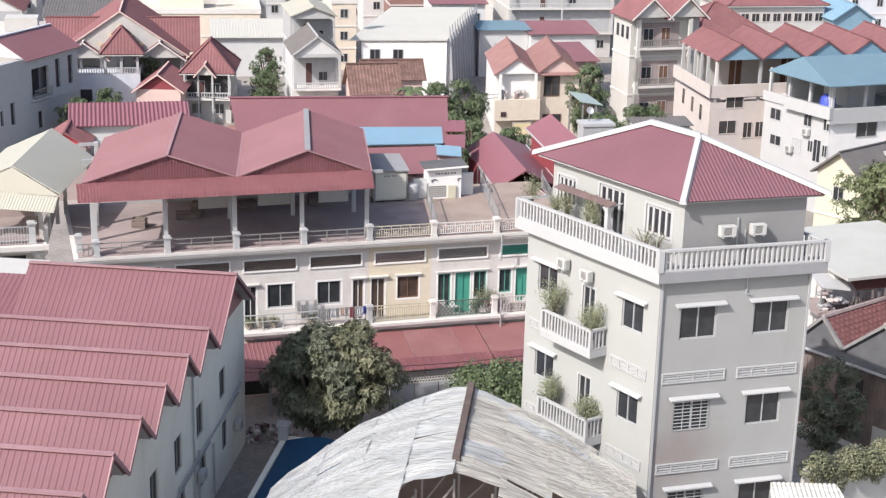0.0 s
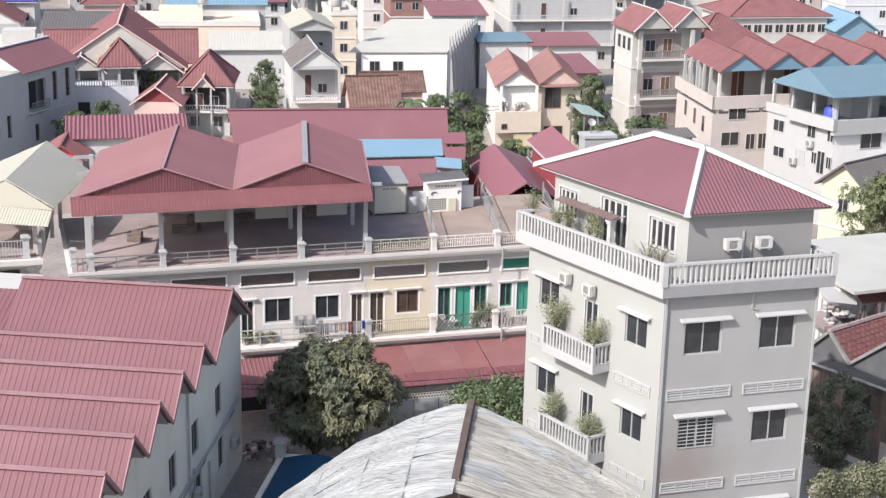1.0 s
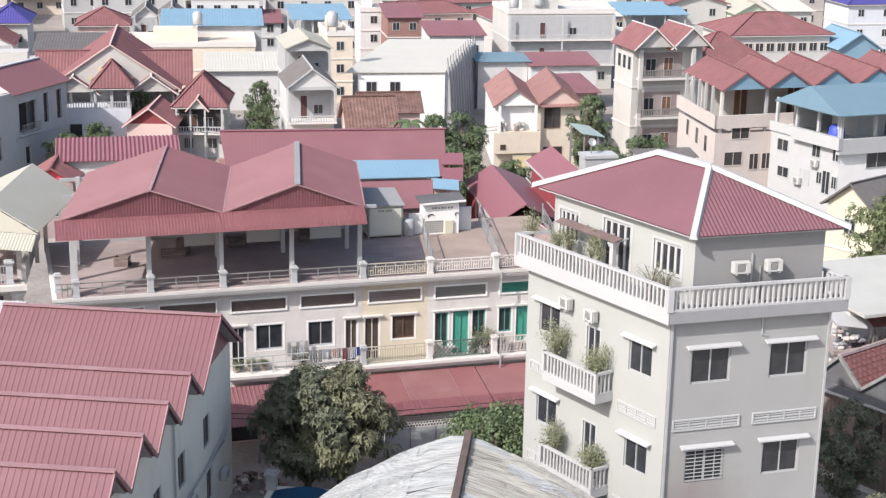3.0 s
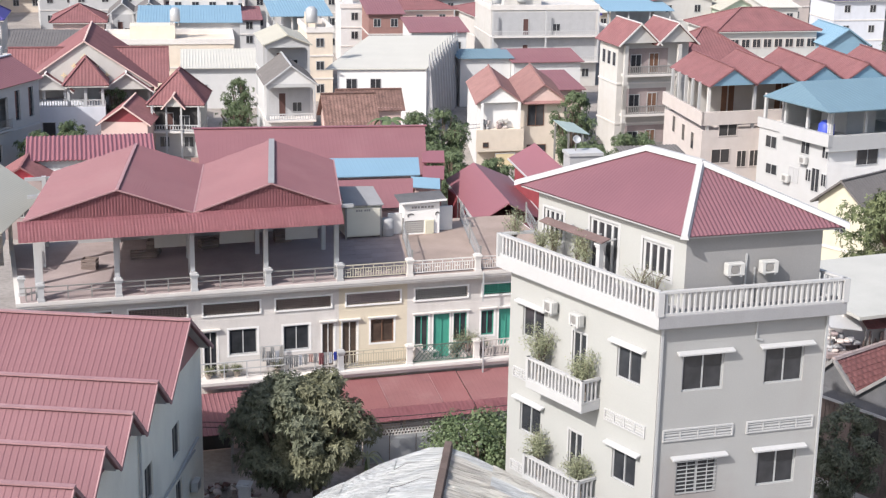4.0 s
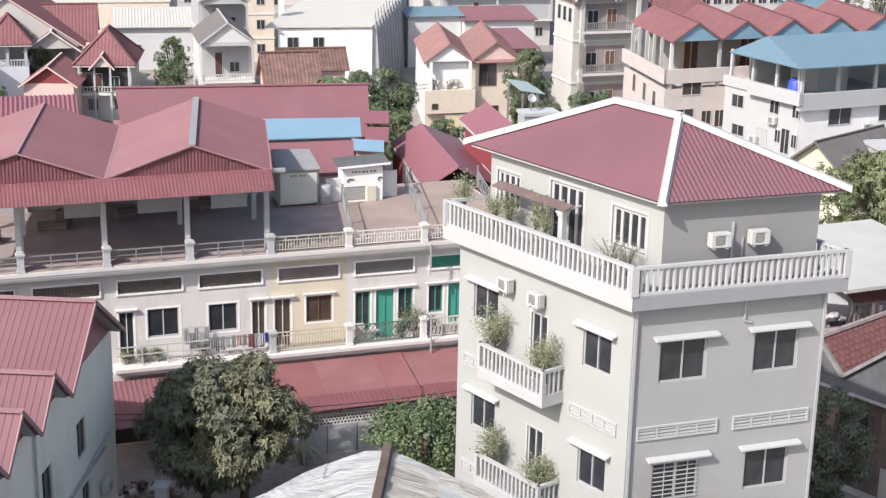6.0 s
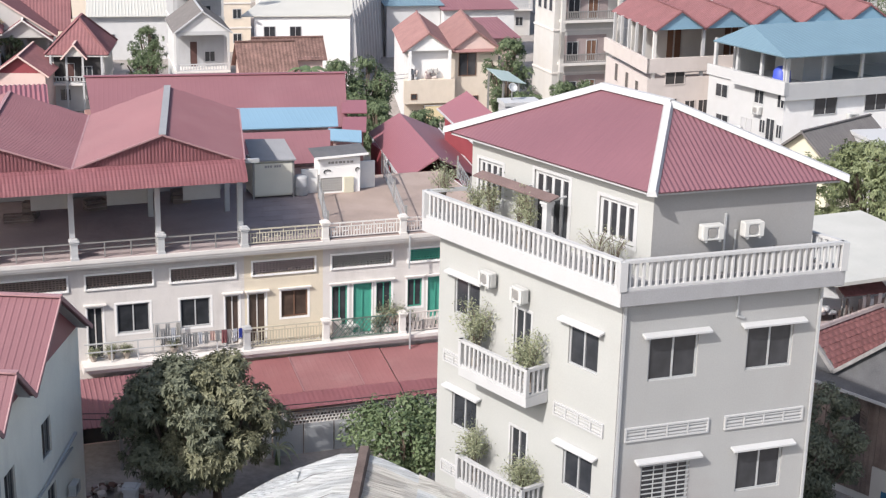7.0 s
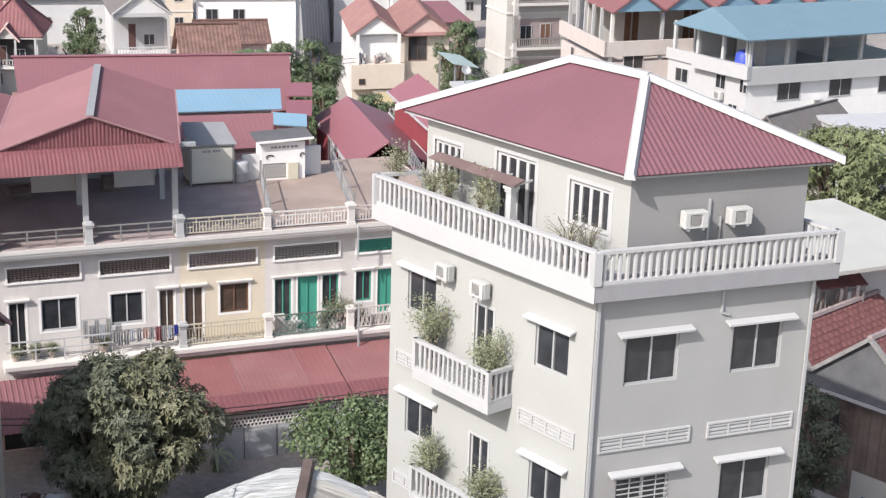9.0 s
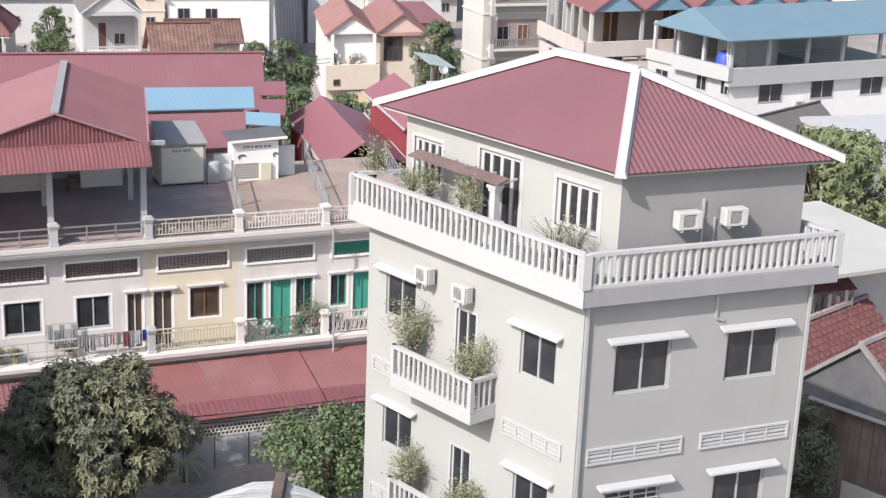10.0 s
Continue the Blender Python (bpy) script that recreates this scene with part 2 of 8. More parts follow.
def leaf_mat(name, color, color2):
    m = bpy.data.materials.new(name)
    m.use_nodes = True
    N, K = m.node_tree.nodes, m.node_tree.links
    b = N["Principled BSDF"]
    b.inputs["Roughness"].default_value = 0.55
    b.inputs["Specular IOR Level"].default_value = 0.35
    geo = N.new("ShaderNodeNewGeometry")
    tc = N.new("ShaderNodeTexCoord")
    no = N.new("ShaderNodeTexNoise")
    no.inputs["Scale"].default_value = 0.7
    K.new(tc.outputs["Object"], no.inputs["Vector"])
    av = N.new("ShaderNodeMath"); av.operation = "MULTIPLY_ADD"
    av.inputs[1].default_value = 0.6
    K.new(geo.outputs["Random Per Island"], av.inputs[0])
    sc = N.new("ShaderNodeMath"); sc.operation = "MULTIPLY_ADD"
    sc.inputs[1].default_value, sc.inputs[2].default_value = 1.2, -0.35
    K.new(no.outputs["Fac"], sc.inputs[0]); K.new(sc.outputs[0], av.inputs[2])
    mx = N.new("ShaderNodeMix"); mx.data_type = "RGBA"
    mx.inputs["A"].default_value, mx.inputs["B"].default_value = (*color, 1), (*color2, 1)
    K.new(av.outputs[0], mx.inputs["Factor"])
    K.new(mx.outputs["Result"], b.inputs["Base Color"])
    tr = N.new("ShaderNodeBsdfTranslucent")
    K.new(mx.outputs["Result"], tr.inputs["Color"])
    ms = N.new("ShaderNodeMixShader")
    ms.inputs[0].default_value = 0.22
    K.new(b.outputs[0], ms.inputs[1]); K.new(tr.outputs[0], ms.inputs[2])
    K.new(ms.outputs[0], N["Material Output"].inputs["Surface"])
    return m


# a brown smoke stain round one of the lower windows of the block
nt = M["tower_front"].node_tree
pb = nt.nodes["Principled BSDF"]
tc = nt.nodes.new("ShaderNodeTexCoord")
far_ = nt.nodes.new("ShaderNodeVectorMath"); far_.operation = "DISTANCE"
far_.inputs[1].default_value = (1.0, 0.0, 6.9)
nz = nt.nodes.new("ShaderNodeTexNoise"); nz.inputs["Scale"].default_value, nz.inputs["Detail"].default_value = 1.1, 6.0
ad = nt.nodes.new("ShaderNodeMath"); ad.operation = "MULTIPLY_ADD"; ad.inputs[1].default_value = 2.0
rg = nt.nodes.new("ShaderNodeMapRange")
rg.inputs["From Min"].default_value, rg.inputs["From Max"].default_value = 1.3, 3.5
rg.inputs["To Min"].default_value, rg.inputs["To Max"].default_value = 0.72, 0.0
mx = nt.nodes.new("ShaderNodeMix"); mx.data_type = "RGBA"
mx.inputs["B"].default_value = (0.24, 0.2, 0.19, 1)
old_link = pb.inputs["Base Color"].links[0].from_socket
nt.links.new(tc.outputs["Object"], far_.inputs[0]); nt.links.new(tc.outputs["Object"], nz.inputs["Vector"])
nt.links.new(nz.outputs["Fac"], ad.inputs[0]); nt.links.new(far_.outputs["Value"], ad.inputs[2])
nt.links.new(ad.outputs[0], rg.inputs["Value"]); nt.links.new(rg.outputs[0], mx.inputs["Factor"])
nt.links.new(old_link, mx.inputs["A"]); nt.links.new(mx.outputs["Result"], pb.inputs["Base Color"])
M["zinc"] = zinc_mat("weathered_zinc", (0.62, 0.64, 0.65), (0.50, 0.51, 0.52), (0.78, 0.79, 0.79), 0.42)
M["zinc_pale"] = zinc_mat("bleached_zinc", (0.7, 0.71, 0.71), (0.55, 0.56, 0.56), (0.84, 0.85, 0.85), 0.42)
M["zinc_old"] = zinc_mat("rusty_zinc", (0.66, 0.64, 0.6), (0.47, 0.44, 0.405), (0.76, 0.75, 0.7), 0.5)
# own dark green, lowered further in place of the saw-roofed building's shade
M["leaf_dark"] = leaf_mat("shaded_dark_leaves", (0.075, 0.085, 0.058), (0.21, 0.225, 0.155))
M["leaf_olive"] = leaf_mat("dusty_olive_leaves", (0.085, 0.09, 0.052), (0.27, 0.27, 0.175))
M["leaf_green"] = leaf_mat("green_leaves", (0.055, 0.09, 0.038), (0.19, 0.24, 0.125))
M["leaf_pale"] = leaf_mat("pale_leaves", (0.18, 0.2, 0.12), (0.4, 0.42, 0.28))
M["leaf_dry"] = leaf_mat("dry_creeper_leaves", (0.1, 0.112, 0.06), (0.31, 0.31, 0.2))
M["leaf_sun"] = leaf_mat("sunlit_green_leaves", (0.075, 0.1, 0.045), (0.27, 0.3, 0.16))
M["leaf_far"] = leaf_mat("far_leaves", (0.05, 0.078, 0.038), (0.17, 0.215, 0.115))

# ---------------------------------------------------------------- building blocks
def box(bm, x0, x1, y0, y1, z0, z1, m=None):
    vs = [bm.verts.new((x, y, z)) for z in (z0, z1) for y in (y0, y1) for x in (x0, x1)]
    if m is not None:
        for p in vs:
            p.co = m @ p.co
    for f in ((0, 2, 3, 1), (4, 5, 7, 6), (0, 1, 5, 4), (2, 6, 7, 3), (0, 4, 6, 2), (1, 3, 7, 5)):
        bm.faces.new([vs[i] for i in f])
    return bm


def solid(bm, lo, hi):
    """A closed body between two loops of the same number of points."""
    a, b = [bm.verts.new(p) for p in lo], [bm.verts.new(p) for p in hi]
    bm.faces.new(a[::-1]); bm.faces.new(b)
    n = len(a)
    for i in range(n):
        bm.faces.new((a[i], a[(i + 1) % n], b[(i + 1) % n], b[i]))
    return bm


def slab(bm, pts, thick):
    """A plate with the upper side pts and a thickness straight down."""
    return solid(bm, [Vector(p) - Vector((0, 0, thick)) for p in pts], [Vector(p) for p in pts])


def beam(bm, p, q, w, h=None):
    """A straight bar of section w x h from p to q."""
    p, q = Vector(p), Vector(q)
    h = h or w
    d = (q - p).normalized()
    up = Vector((0, 0, 1)) if abs(d.z) < 0.95 else Vector((1, 0, 0))
    s = d.cross(up).normalized() * w / 2
    t = s.cross(d).normalized() * h / 2
    return solid(bm, [p - s - t, p + s - t, p + s + t, p - s + t], [q - s - t, q + s - t, q + s + t, q - s + t])


def lathe(bm, profile, n=10, m=None):
    """A turned body: profile of (radius, height)."""
    rings = []
    for r, z in profile:
        ring = [bm.verts.new((r * math.cos(2 * math.pi * i / n), r * math.sin(2 * math.pi * i / n), z)) for i in range(n)]
        if m is not None:
            for p in ring:
                p.co = m @ p.co
        rings.append(ring)
    for a, b in zip(rings, rings[1:]):
        for i in range(n):
            bm.faces.new((a[i], a[(i + 1) % n], b[(i + 1) % n], b[i]))
    bm.faces.new(rings[0][::-1]); bm.faces.new(rings[-1])
    return bm


def square_post(bm, x, y, z0, z1, w, cap=0.06):
    """A square post with a foot and a stepped cap."""
    h = w / 2
    box(bm, x - h, x + h, y - h, y + h, z0, z1 - 0.16)
    box(bm, x - h - cap / 2, x + h + cap / 2, y - h - cap / 2, y + h + cap / 2, z0, z0 + 0.1)
    box(bm, x - h - cap / 2, x + h + cap / 2, y - h - cap / 2, y + h + cap / 2, z1 - 0.2, z1 - 0.12)
    box(bm, x - h - cap, x + h + cap, y - h - cap, y + h + cap, z1 - 0.12, z1 - 0.05)
    box(bm, x - h, x + h, y - h, y + h, z1 - 0.05, z1)


def sheet(bm, pts, along, pitch=0.22, amp=0.025, thick=0.05, shape="wave"):
    """A ribbed roof sheet over the flat convex polygon pts. The ribs follow each other in the direction along."""
    pts = [Vector(p) for p in pts]
    nrm = Vector((0, 0, 0))
    for i in range(len(pts)):
        nrm += (pts[i] - pts[0]).cross(pts[(i + 1) % len(pts)] - pts[0])
    nrm.normalize()
    if nrm.z < 0:
        nrm.negate()
    a = Vector(along)
    a = (a - nrm * a.dot(nrm)).normalized()
    c = nrm.cross(a)
    uv = [((p - pts[0]).dot(a), (p - pts[0]).dot(c)) for p in pts]
    lo, hi = min(q[0] for q in uv), max(q[0] for q in uv)

    def span(x):
        ys = []
        for i in range(len(uv)):
            (x0, y0), (x1, y1) = uv[i], uv[(i + 1) % len(uv)]
            if abs(x1 - x0) < 1e-6:
                if abs(x - x0) < 1e-4:
                    ys += [y0, y1]
            elif min(x0, x1) - 1e-6 <= x <= max(x0, x1) + 1e-6:
                ys.append(y0 + (y1 - y0) * (x - x0) / (x1 - x0))
        return (min(ys), max(ys)) if ys else (0, 0)

    steps = {"wave": (0, 0.25, 0.5, 0.75), "rib": (0, 0.62, 0.72, 0.90)}[shape]
    lift = {"wave": (0, 1, 0, -1), "rib": (-1, -1, 1, 1)}[shape]
    n = max(1, int((hi - lo) / pitch))
    pitch = (hi - lo) / n
    xs, hs = [], []
    for i in range(n):
        for s, h in zip(steps, lift):
            xs.append(lo + (i + s) * pitch); hs.append(h * amp)
    xs.append(hi); hs.append(hs[0])
    corner = sorted({round(q[0], 4) for q in uv})
    for x in corner:
        if min(abs(x - k) for k in xs) > 0.01:
            xs.append(x); hs.append(0)
    order = sorted(range(len(xs)), key=lambda i: xs[i])
    top, bot = [], []
    for i in order:
        x = min(max(xs[i], lo + 1e-4), hi - 1e-4)
        y0, y1 = span(x)
        p0, p1 = pts[0] + a * x + c * y0, pts[0] + a * x + c * y1
        top.append((bm.verts.new(p0 + nrm * hs[i]), bm.verts.new(p1 + nrm * hs[i])))
        bot.append((bm.verts.new(p0 + nrm * (hs[i] - thick)), bm.verts.new(p1 + nrm * (hs[i] - thick))))
    for i in range(len(top) - 1):
        (t0, t1), (s0, s1) = top[i], top[i + 1]
        (b0, b1), (d0, d1) = bot[i], bot[i + 1]
        for f in ((t0, s0, s1, t1), (b1, d1, d0, b0), (b0, d0, s0, t0), (t1, s1, d1, b1)):
            bm.faces.new(f)
    for (t0, t1), (b0, b1) in (top[0], bot[0]), (top[-1], bot[-1]):
        bm.faces.new((t0, t1, b1, b0))
    return bm


def strip(bm, prof, x0, x1, pitch=0.17, amp=0.009, thick=0.03):
    """A bent ribbed sheet: the profile prof of (y, z), ribs following each other in x."""
    n = max(2, int((x1 - x0) / pitch)) * 4
    rows = []
    for i in range(n + 1):
        h = (0, amp, 0, -amp)[i % 4]
        rows.append([bm.verts.new((x0 + (x1 - x0) * i / n, y - h * 0.7, z + h * 0.7)) for y, z in prof])
    for a, b in zip(rows, rows[1:]):
        for k in range(len(prof) - 1):
            bm.faces.new((a[k], b[k], b[k + 1], a[k + 1]))
    bmesh.ops.solidify(bm, geom=bm.faces[:], thickness=thick)
    return bm


def skew(ob, k):
    """Leans a finished thing in plan: every point moves along x by k times its y, seen in the thing's own frame."""
    s = Matrix.Identity(4)
    s[0][1] = k
    for o in list(ob.children_recursive):
        chain, q = Matrix.Identity(4), o
        while q is not ob:
            chain = q.matrix_basis @ chain
            q = q.parent
        o.data.transform(s @ chain)
    for o in ob.children_recursive:
        o.matrix_basis = Matrix.Identity(4)


SINGLE = {"rail_bars": "bar", "walls": "wall", "penthouse_walls": "penthouse_wall", "side_walls": "side_wall", "inner_walls": "inner_wall", "inner_floors": "inner_floor", "posts": "post",
          "columns": "column", "pilasters": "pilaster", "boards": "board", "poles": "pole", "stored_poles": "stored_pole", "ridge_tiles": "ridge_tile", "brackets": "bracket",
          "pipes": "pipe", "handrails": "handrail", "beams": "tie_beam", "mouldings": "moulding", "gate_leaves": "gate_leaf", "ornaments": "ornament", "slopes": "roof_slope", "legs": "leg", "gable_walls": "gable_wall"}


def islands(bm):
    """The separate bodies of a bmesh, as lists of faces."""
    bm.faces.index_update()
    seen, out = set(), []
    for f in bm.faces:
        if f.index in seen:
            continue
        todo, body = [f], []
        seen.add(f.index)
        while todo:
            g = todo.pop()
            body.append(g)
            for v in g.verts:
                for h in v.link_faces:
                    if h.index not in seen:
                        seen.add(h.index)
                        todo.append(h)
        out.append(body)
    return out


def part(name, bm, material, parent=None, label="", smooth=False, m=None):
    """Links a bmesh as one mesh object under a thing or under a part; a plural name makes each body a part of its own."""
    if name in SINGLE:
        bodies = islands(bm)
        first = None
        for body in bodies:
            one, vmap = B(), {}
            for f in body:
                loop = []
                for v in f.verts:
                    if v not in vmap:
                        vmap[v] = one.verts.new(v.co)
                    loop.append(vmap[v])
                one.faces.new(loop)
            ob = part(SINGLE[name], one, material, parent, label, smooth, m)
            first = first or ob
        bm.free()
        return first
    bmesh.ops.recalc_face_normals(bm, faces=bm.faces)
    me = bpy.data.meshes.new(name)
    bm.to_mesh(me)
    bm.free()
    me.materials.append(M[material] if isinstance(material, str) else material)
    if smooth:
        me.polygons.foreach_set("use_smooth", [True] * len(me.polygons))
    ob = new(name, me)
    ob.parent = parent
    if m is not None:
        ob.matrix_local = m
    if label:
        ob["label"] = label
    return ob


def same(name, me, parent, m, label=""):
    """Another object on a mesh that exists already."""
    ob = new(name, me)
    ob.parent = parent
    ob.matrix_local = m
    if label:
        ob["label"] = label
    return ob


def thing(name, m, label, category, group="", kind=""):
    ob = new(name)
    ob.empty_display_size = 0.3
    ob.matrix_world = m
    return tagged(ob, label, category, group, kind)


def at(x, y, z=0.0, turn=0.0):
    return pose(x, y, z, 0, 0, turn)


def B():
    return bmesh.new()


def wall_with_holes(bm, x0, x1, z0, z1, y0, y1, holes, m=None):
    """A wall in the x-z plane between y0 and y1, with openings (xa, xb, za, zb) through it."""
    xs = sorted({x0, x1, *[h[0] for h in holes], *[h[1] for h in holes]})
    zs = sorted({z0, z1, *[h[2] for h in holes], *[h[3] for h in holes]})
    xs = [x for x in xs if x0 <= x <= x1]
    zs = [z for z in zs if z0 <= z <= z1]

    def open_at(i, j):
        cx, cz = (xs[i] + xs[i + 1]) / 2, (zs[j] + zs[j + 1]) / 2
        return any(h[0] < cx < h[1] and h[2] < cz < h[3] for h in holes)
    nx, nz = len(xs) - 1, len(zs) - 1
    grid = [[not open_at(i, j) for j in range(nz)] for i in range(nx)]
    cache = {}

    def v(i, j, k):
        key = (i, j, k)
        if key not in cache:
            p = Vector((xs[i], (y0, y1)[k], zs[j]))
            cache[key] = bm.verts.new(m @ p if m is not None else p)
        return cache[key]
    for i in range(nx):
        for j in range(nz):
            if not grid[i][j]:
                continue
            bm.faces.new((v(i, j, 0), v(i + 1, j, 0), v(i + 1, j + 1, 0), v(i, j + 1, 0)))
            bm.faces.new((v(i, j, 1), v(i, j + 1, 1), v(i + 1, j + 1, 1), v(i + 1, j, 1)))
            for di, dj, a, b in ((-1, 0, (i, j), (i, j + 1)), (1, 0, (i + 1, j), (i + 1, j + 1)), (0, -1, (i, j), (i + 1, j)), (0, 1, (i, j + 1), (i + 1, j + 1))):
                p, q = i + di, j + dj
                if 0 <= p < nx and 0 <= q < nz and grid[p][q]:
                    continue
                bm.faces.new((v(*a, 0), v(*b, 0), v(*b, 1), v(*a, 1)))
    return bm


def window(parent, m, w, h, leaves=2, frame_mat="alu", pane_mat="glass", bar=0.05, depth=0.07, name="window", grille=False, border=0.0, border_mat="white", label=""):
    """A window with its frame and each pane, in an opening whose lower left outer corner is at m."""
    bm = B()
    wall_with_holes(bm, 0, w, 0, h, 0.03, 0.03 + depth, [(w * i / leaves + (bar / 2 if i else bar), w * (i + 1) / leaves - (bar / 2 if i < leaves - 1 else bar), bar, h - bar) for i in range(leaves)])
    fr = part(name, bm, frame_mat, parent, label, m=m)
    for i in range(leaves):
        bm = B()
        x0, x1 = w * i / leaves + bar * 0.5, w * (i + 1) / leaves - bar * 0.5
        box(bm, x0, x1, 0.05 + 0.02 * (i % 2), 0.062 + 0.02 * (i % 2), bar * 0.8, h - bar * 0.8)
        part("pane", bm, pane_mat, fr)
    if border:
        bm = B()
        wall_with_holes(bm, -border, w + border, -border, h + border, -0.03, 0.02, [(0, w, 0, h)])
        part("surround", bm, border_mat, fr)
    if grille:
        bm = B()
        for i in range(3):
            x = w * (i + 1) / 4
            box(bm, x - 0.012, x + 0.012, -0.05, -0.03, 0.02, h - 0.02)
        for j in range(9):
            z = h * (j + 0.5) / 9
            box(bm, 0.02, w - 0.02, -0.06, -0.04, z - 0.014, z + 0.014)
        part("grille", bm, "alu", fr, "grey iron grille")
    return fr

# ---------------------------------------------------------------- ground
bm = B()
v4 = [bm.verts.new(p) for p in ((-2500, -600, -0.4), (2500, -600, -0.4), (2500, 4000, -0.4), (-2500, 4000, -0.4))]
bm.faces.new(v4)
tagged(part("ground", bm, "ground"), "dusty earth and paved ground between the houses", "ground", kind="structure")


# ---------------------------------------------------------------- small fittings
def ac_unit(parent, m, w=0.72, h=0.46, d=0.26):
    """An outdoor air-conditioning unit on brackets; its back lies in the plane y = 0 of m and it stands out towards -y."""
    bm = B()
    box(bm, 0, w, -d - 0.08, -0.08, 0, h)
    bmesh.ops.bevel(bm, geom=bm.edges[:], offset=0.02, segments=1, affect="EDGES")
    body = part("air_conditioner", bm, "plastic", parent, "white outdoor air-conditioning unit", m=m)
    bm = B()
    lathe(bm, [(h * 0.36, 0), (h * 0.36, 0.02), (h * 0.32, 0.03), (h * 0.07, 0.03)], 14, pose(w * 0.46, -d - 0.08, h / 2, 90, 0, 0))
    part("fan_grille", bm, "steel", body)
    bm = B()
    wall_with_holes(bm, w * 0.02, w * 0.98, h * 0.03, h * 0.97, -d - 0.125, -d - 0.082, [(w * 0.2, w * 0.74, h * 0.13, h * 0.87)])
    part("front_frame", bm, "plastic", body)
    bm = B()
    box(bm, w * 0.2, w * 0.74, -d - 0.086, -d - 0.083, h * 0.13, h * 0.87)
    part("grille_panel", bm, "grey", body)
    bm = B()
    for x in (w * 0.18, w * 0.82):
        box(bm, x - 0.03, x + 0.03, -d - 0.11, 0, -0.05, -0.005)
    part("brackets", bm, "alu", body)
    return body


def hood(parent, m, w, d=0.21):
    """A thin concrete canopy over a window, tilted a little."""
    bm = B()
    solid(bm, [(0, 0, 0.01), (0, -d, -0.04), (0, -d, 0.03), (0, 0, 0.08)], [(w, 0, 0.01), (w, -d, -0.04), (w, -d, 0.03), (w, 0, 0.08)])
    bmesh.ops.bevel(bm, geom=bm.edges[:], offset=0.012, segments=1, affect="EDGES")
    return part("window_canopy", bm, "white", parent, m=m)


def louvre_band(parent, m, w, h, bays=4):
    """A white ventilation band: frame, mullions and three slats to a bay."""
    bm = B()
    t = 0.05
    box(bm, 0, w, -0.05, 0.03, 0, t); box(bm, 0, w, -0.05, 0.03, h - t, h)
    box(bm, 0, t, -0.05, 0.03, t, h - t); box(bm, w - t, w, -0.05, 0.03, t, h - t)
    for i in range(1, bays):
        x = w * i / bays
        box(bm, x - 0.02, x + 0.02, -0.04, 0.03, t, h - t)
    fr = part("vent_band", bm, "white", parent, m=m)
    me = None
    for i in range(bays):
        for j in range(3):
            z = t + (h - 2 * t) * (j + 0.5) / 3
            if me is None:
                bm = B()
                box(bm, 0.03, w / bays - 0.03, -0.03, 0.02, -0.022, 0.022)
                me = part("slat", bm, "white", fr, m=at(w * i / bays, 0, z)).data
            else:
                same("slat", me, fr, at(w * i / bays, 0, z))
    bm = B()
    box(bm, t, w - t, 0.022, 0.04, t, h - t)
    part("vent_back", bm, "grey", fr)
    return fr


def baluster_mesh(h, w=0.075):
    bm = B()
    box(bm, -w / 2, w / 2, -w / 2, w / 2, 0, h)
    bmesh.ops.bevel(bm, geom=[e for e in bm.edges if abs(e.verts[0].co.z - e.verts[1].co.z) > 0.1], offset=0.014, segments=1, affect="EDGES")
    me = bpy.data.meshes.new("baluster")
    bm.to_mesh(me); bm.free()
    me.materials.append(M["white"])
    return me


def baluster_run(parent, me, p, q, step):
    """Balusters in a row from p to q, leaving the ends free."""
    p, q = Vector(p), Vector(q)
    d = q - p
    n = max(2, round(d.length / step))
    turn = math.degrees(math.atan2(d.y, d.x))
    for i in range(1, n):
        k = p + d * i / n
        same("baluster", me, parent, pose(k.x, k.y, k.z, 0, 0, turn))


def leaves_mesh(rng, blobs, count, size, up=0.35, long=1.6):
    """Many small folded leaves on the shells of the given blobs (centre, radii)."""
    vs, fs = [], []
    tot = sum(b[1][0] * b[1][1] + b[1][2] * b[1][0] for b in blobs)
    for c, r in blobs:
        k = int(count * (r[0] * r[1] + r[2] * r[0]) / tot)
        for _ in range(k):
            while True:
                d = Vector((rng.uniform(-1, 1), rng.uniform(-1, 1), rng.uniform(-1, 1)))
                if 0.1 < d.length < 1:
                    break
            d.normalize()
            s = rng.uniform(0.4, 1.25) ** 0.5
            p = Vector((c[0] + d.x * r[0] * s, c[1] + d.y * r[1] * s, c[2] + d.z * r[2] * s))
            n = (d + Vector((rng.uniform(-.7, .7), rng.uniform(-.7, .7), rng.uniform(-.5, .7) + up))).normalized()
            t = n.cross(Vector((rng.uniform(-1, 1), rng.uniform(-1, 1), rng.uniform(-1, 1)))).normalized()
            b = n.cross(t)
            L = size * rng.uniform(0.7, 1.35)
            W = L / long
            i = len(vs)
            vs += [p - t * L / 2, p + b * W / 2 - n * W * 0.15, p + t * L / 2 - n * L * 0.12, p - b * W / 2 - n * W * 0.15]
            fs += [(i, i + 1, i + 2), (i, i + 2, i + 3)]
    me = bpy.data.meshes.new("crown")
    me.from_pydata([tuple(p) for p in vs], [], fs)
    return me


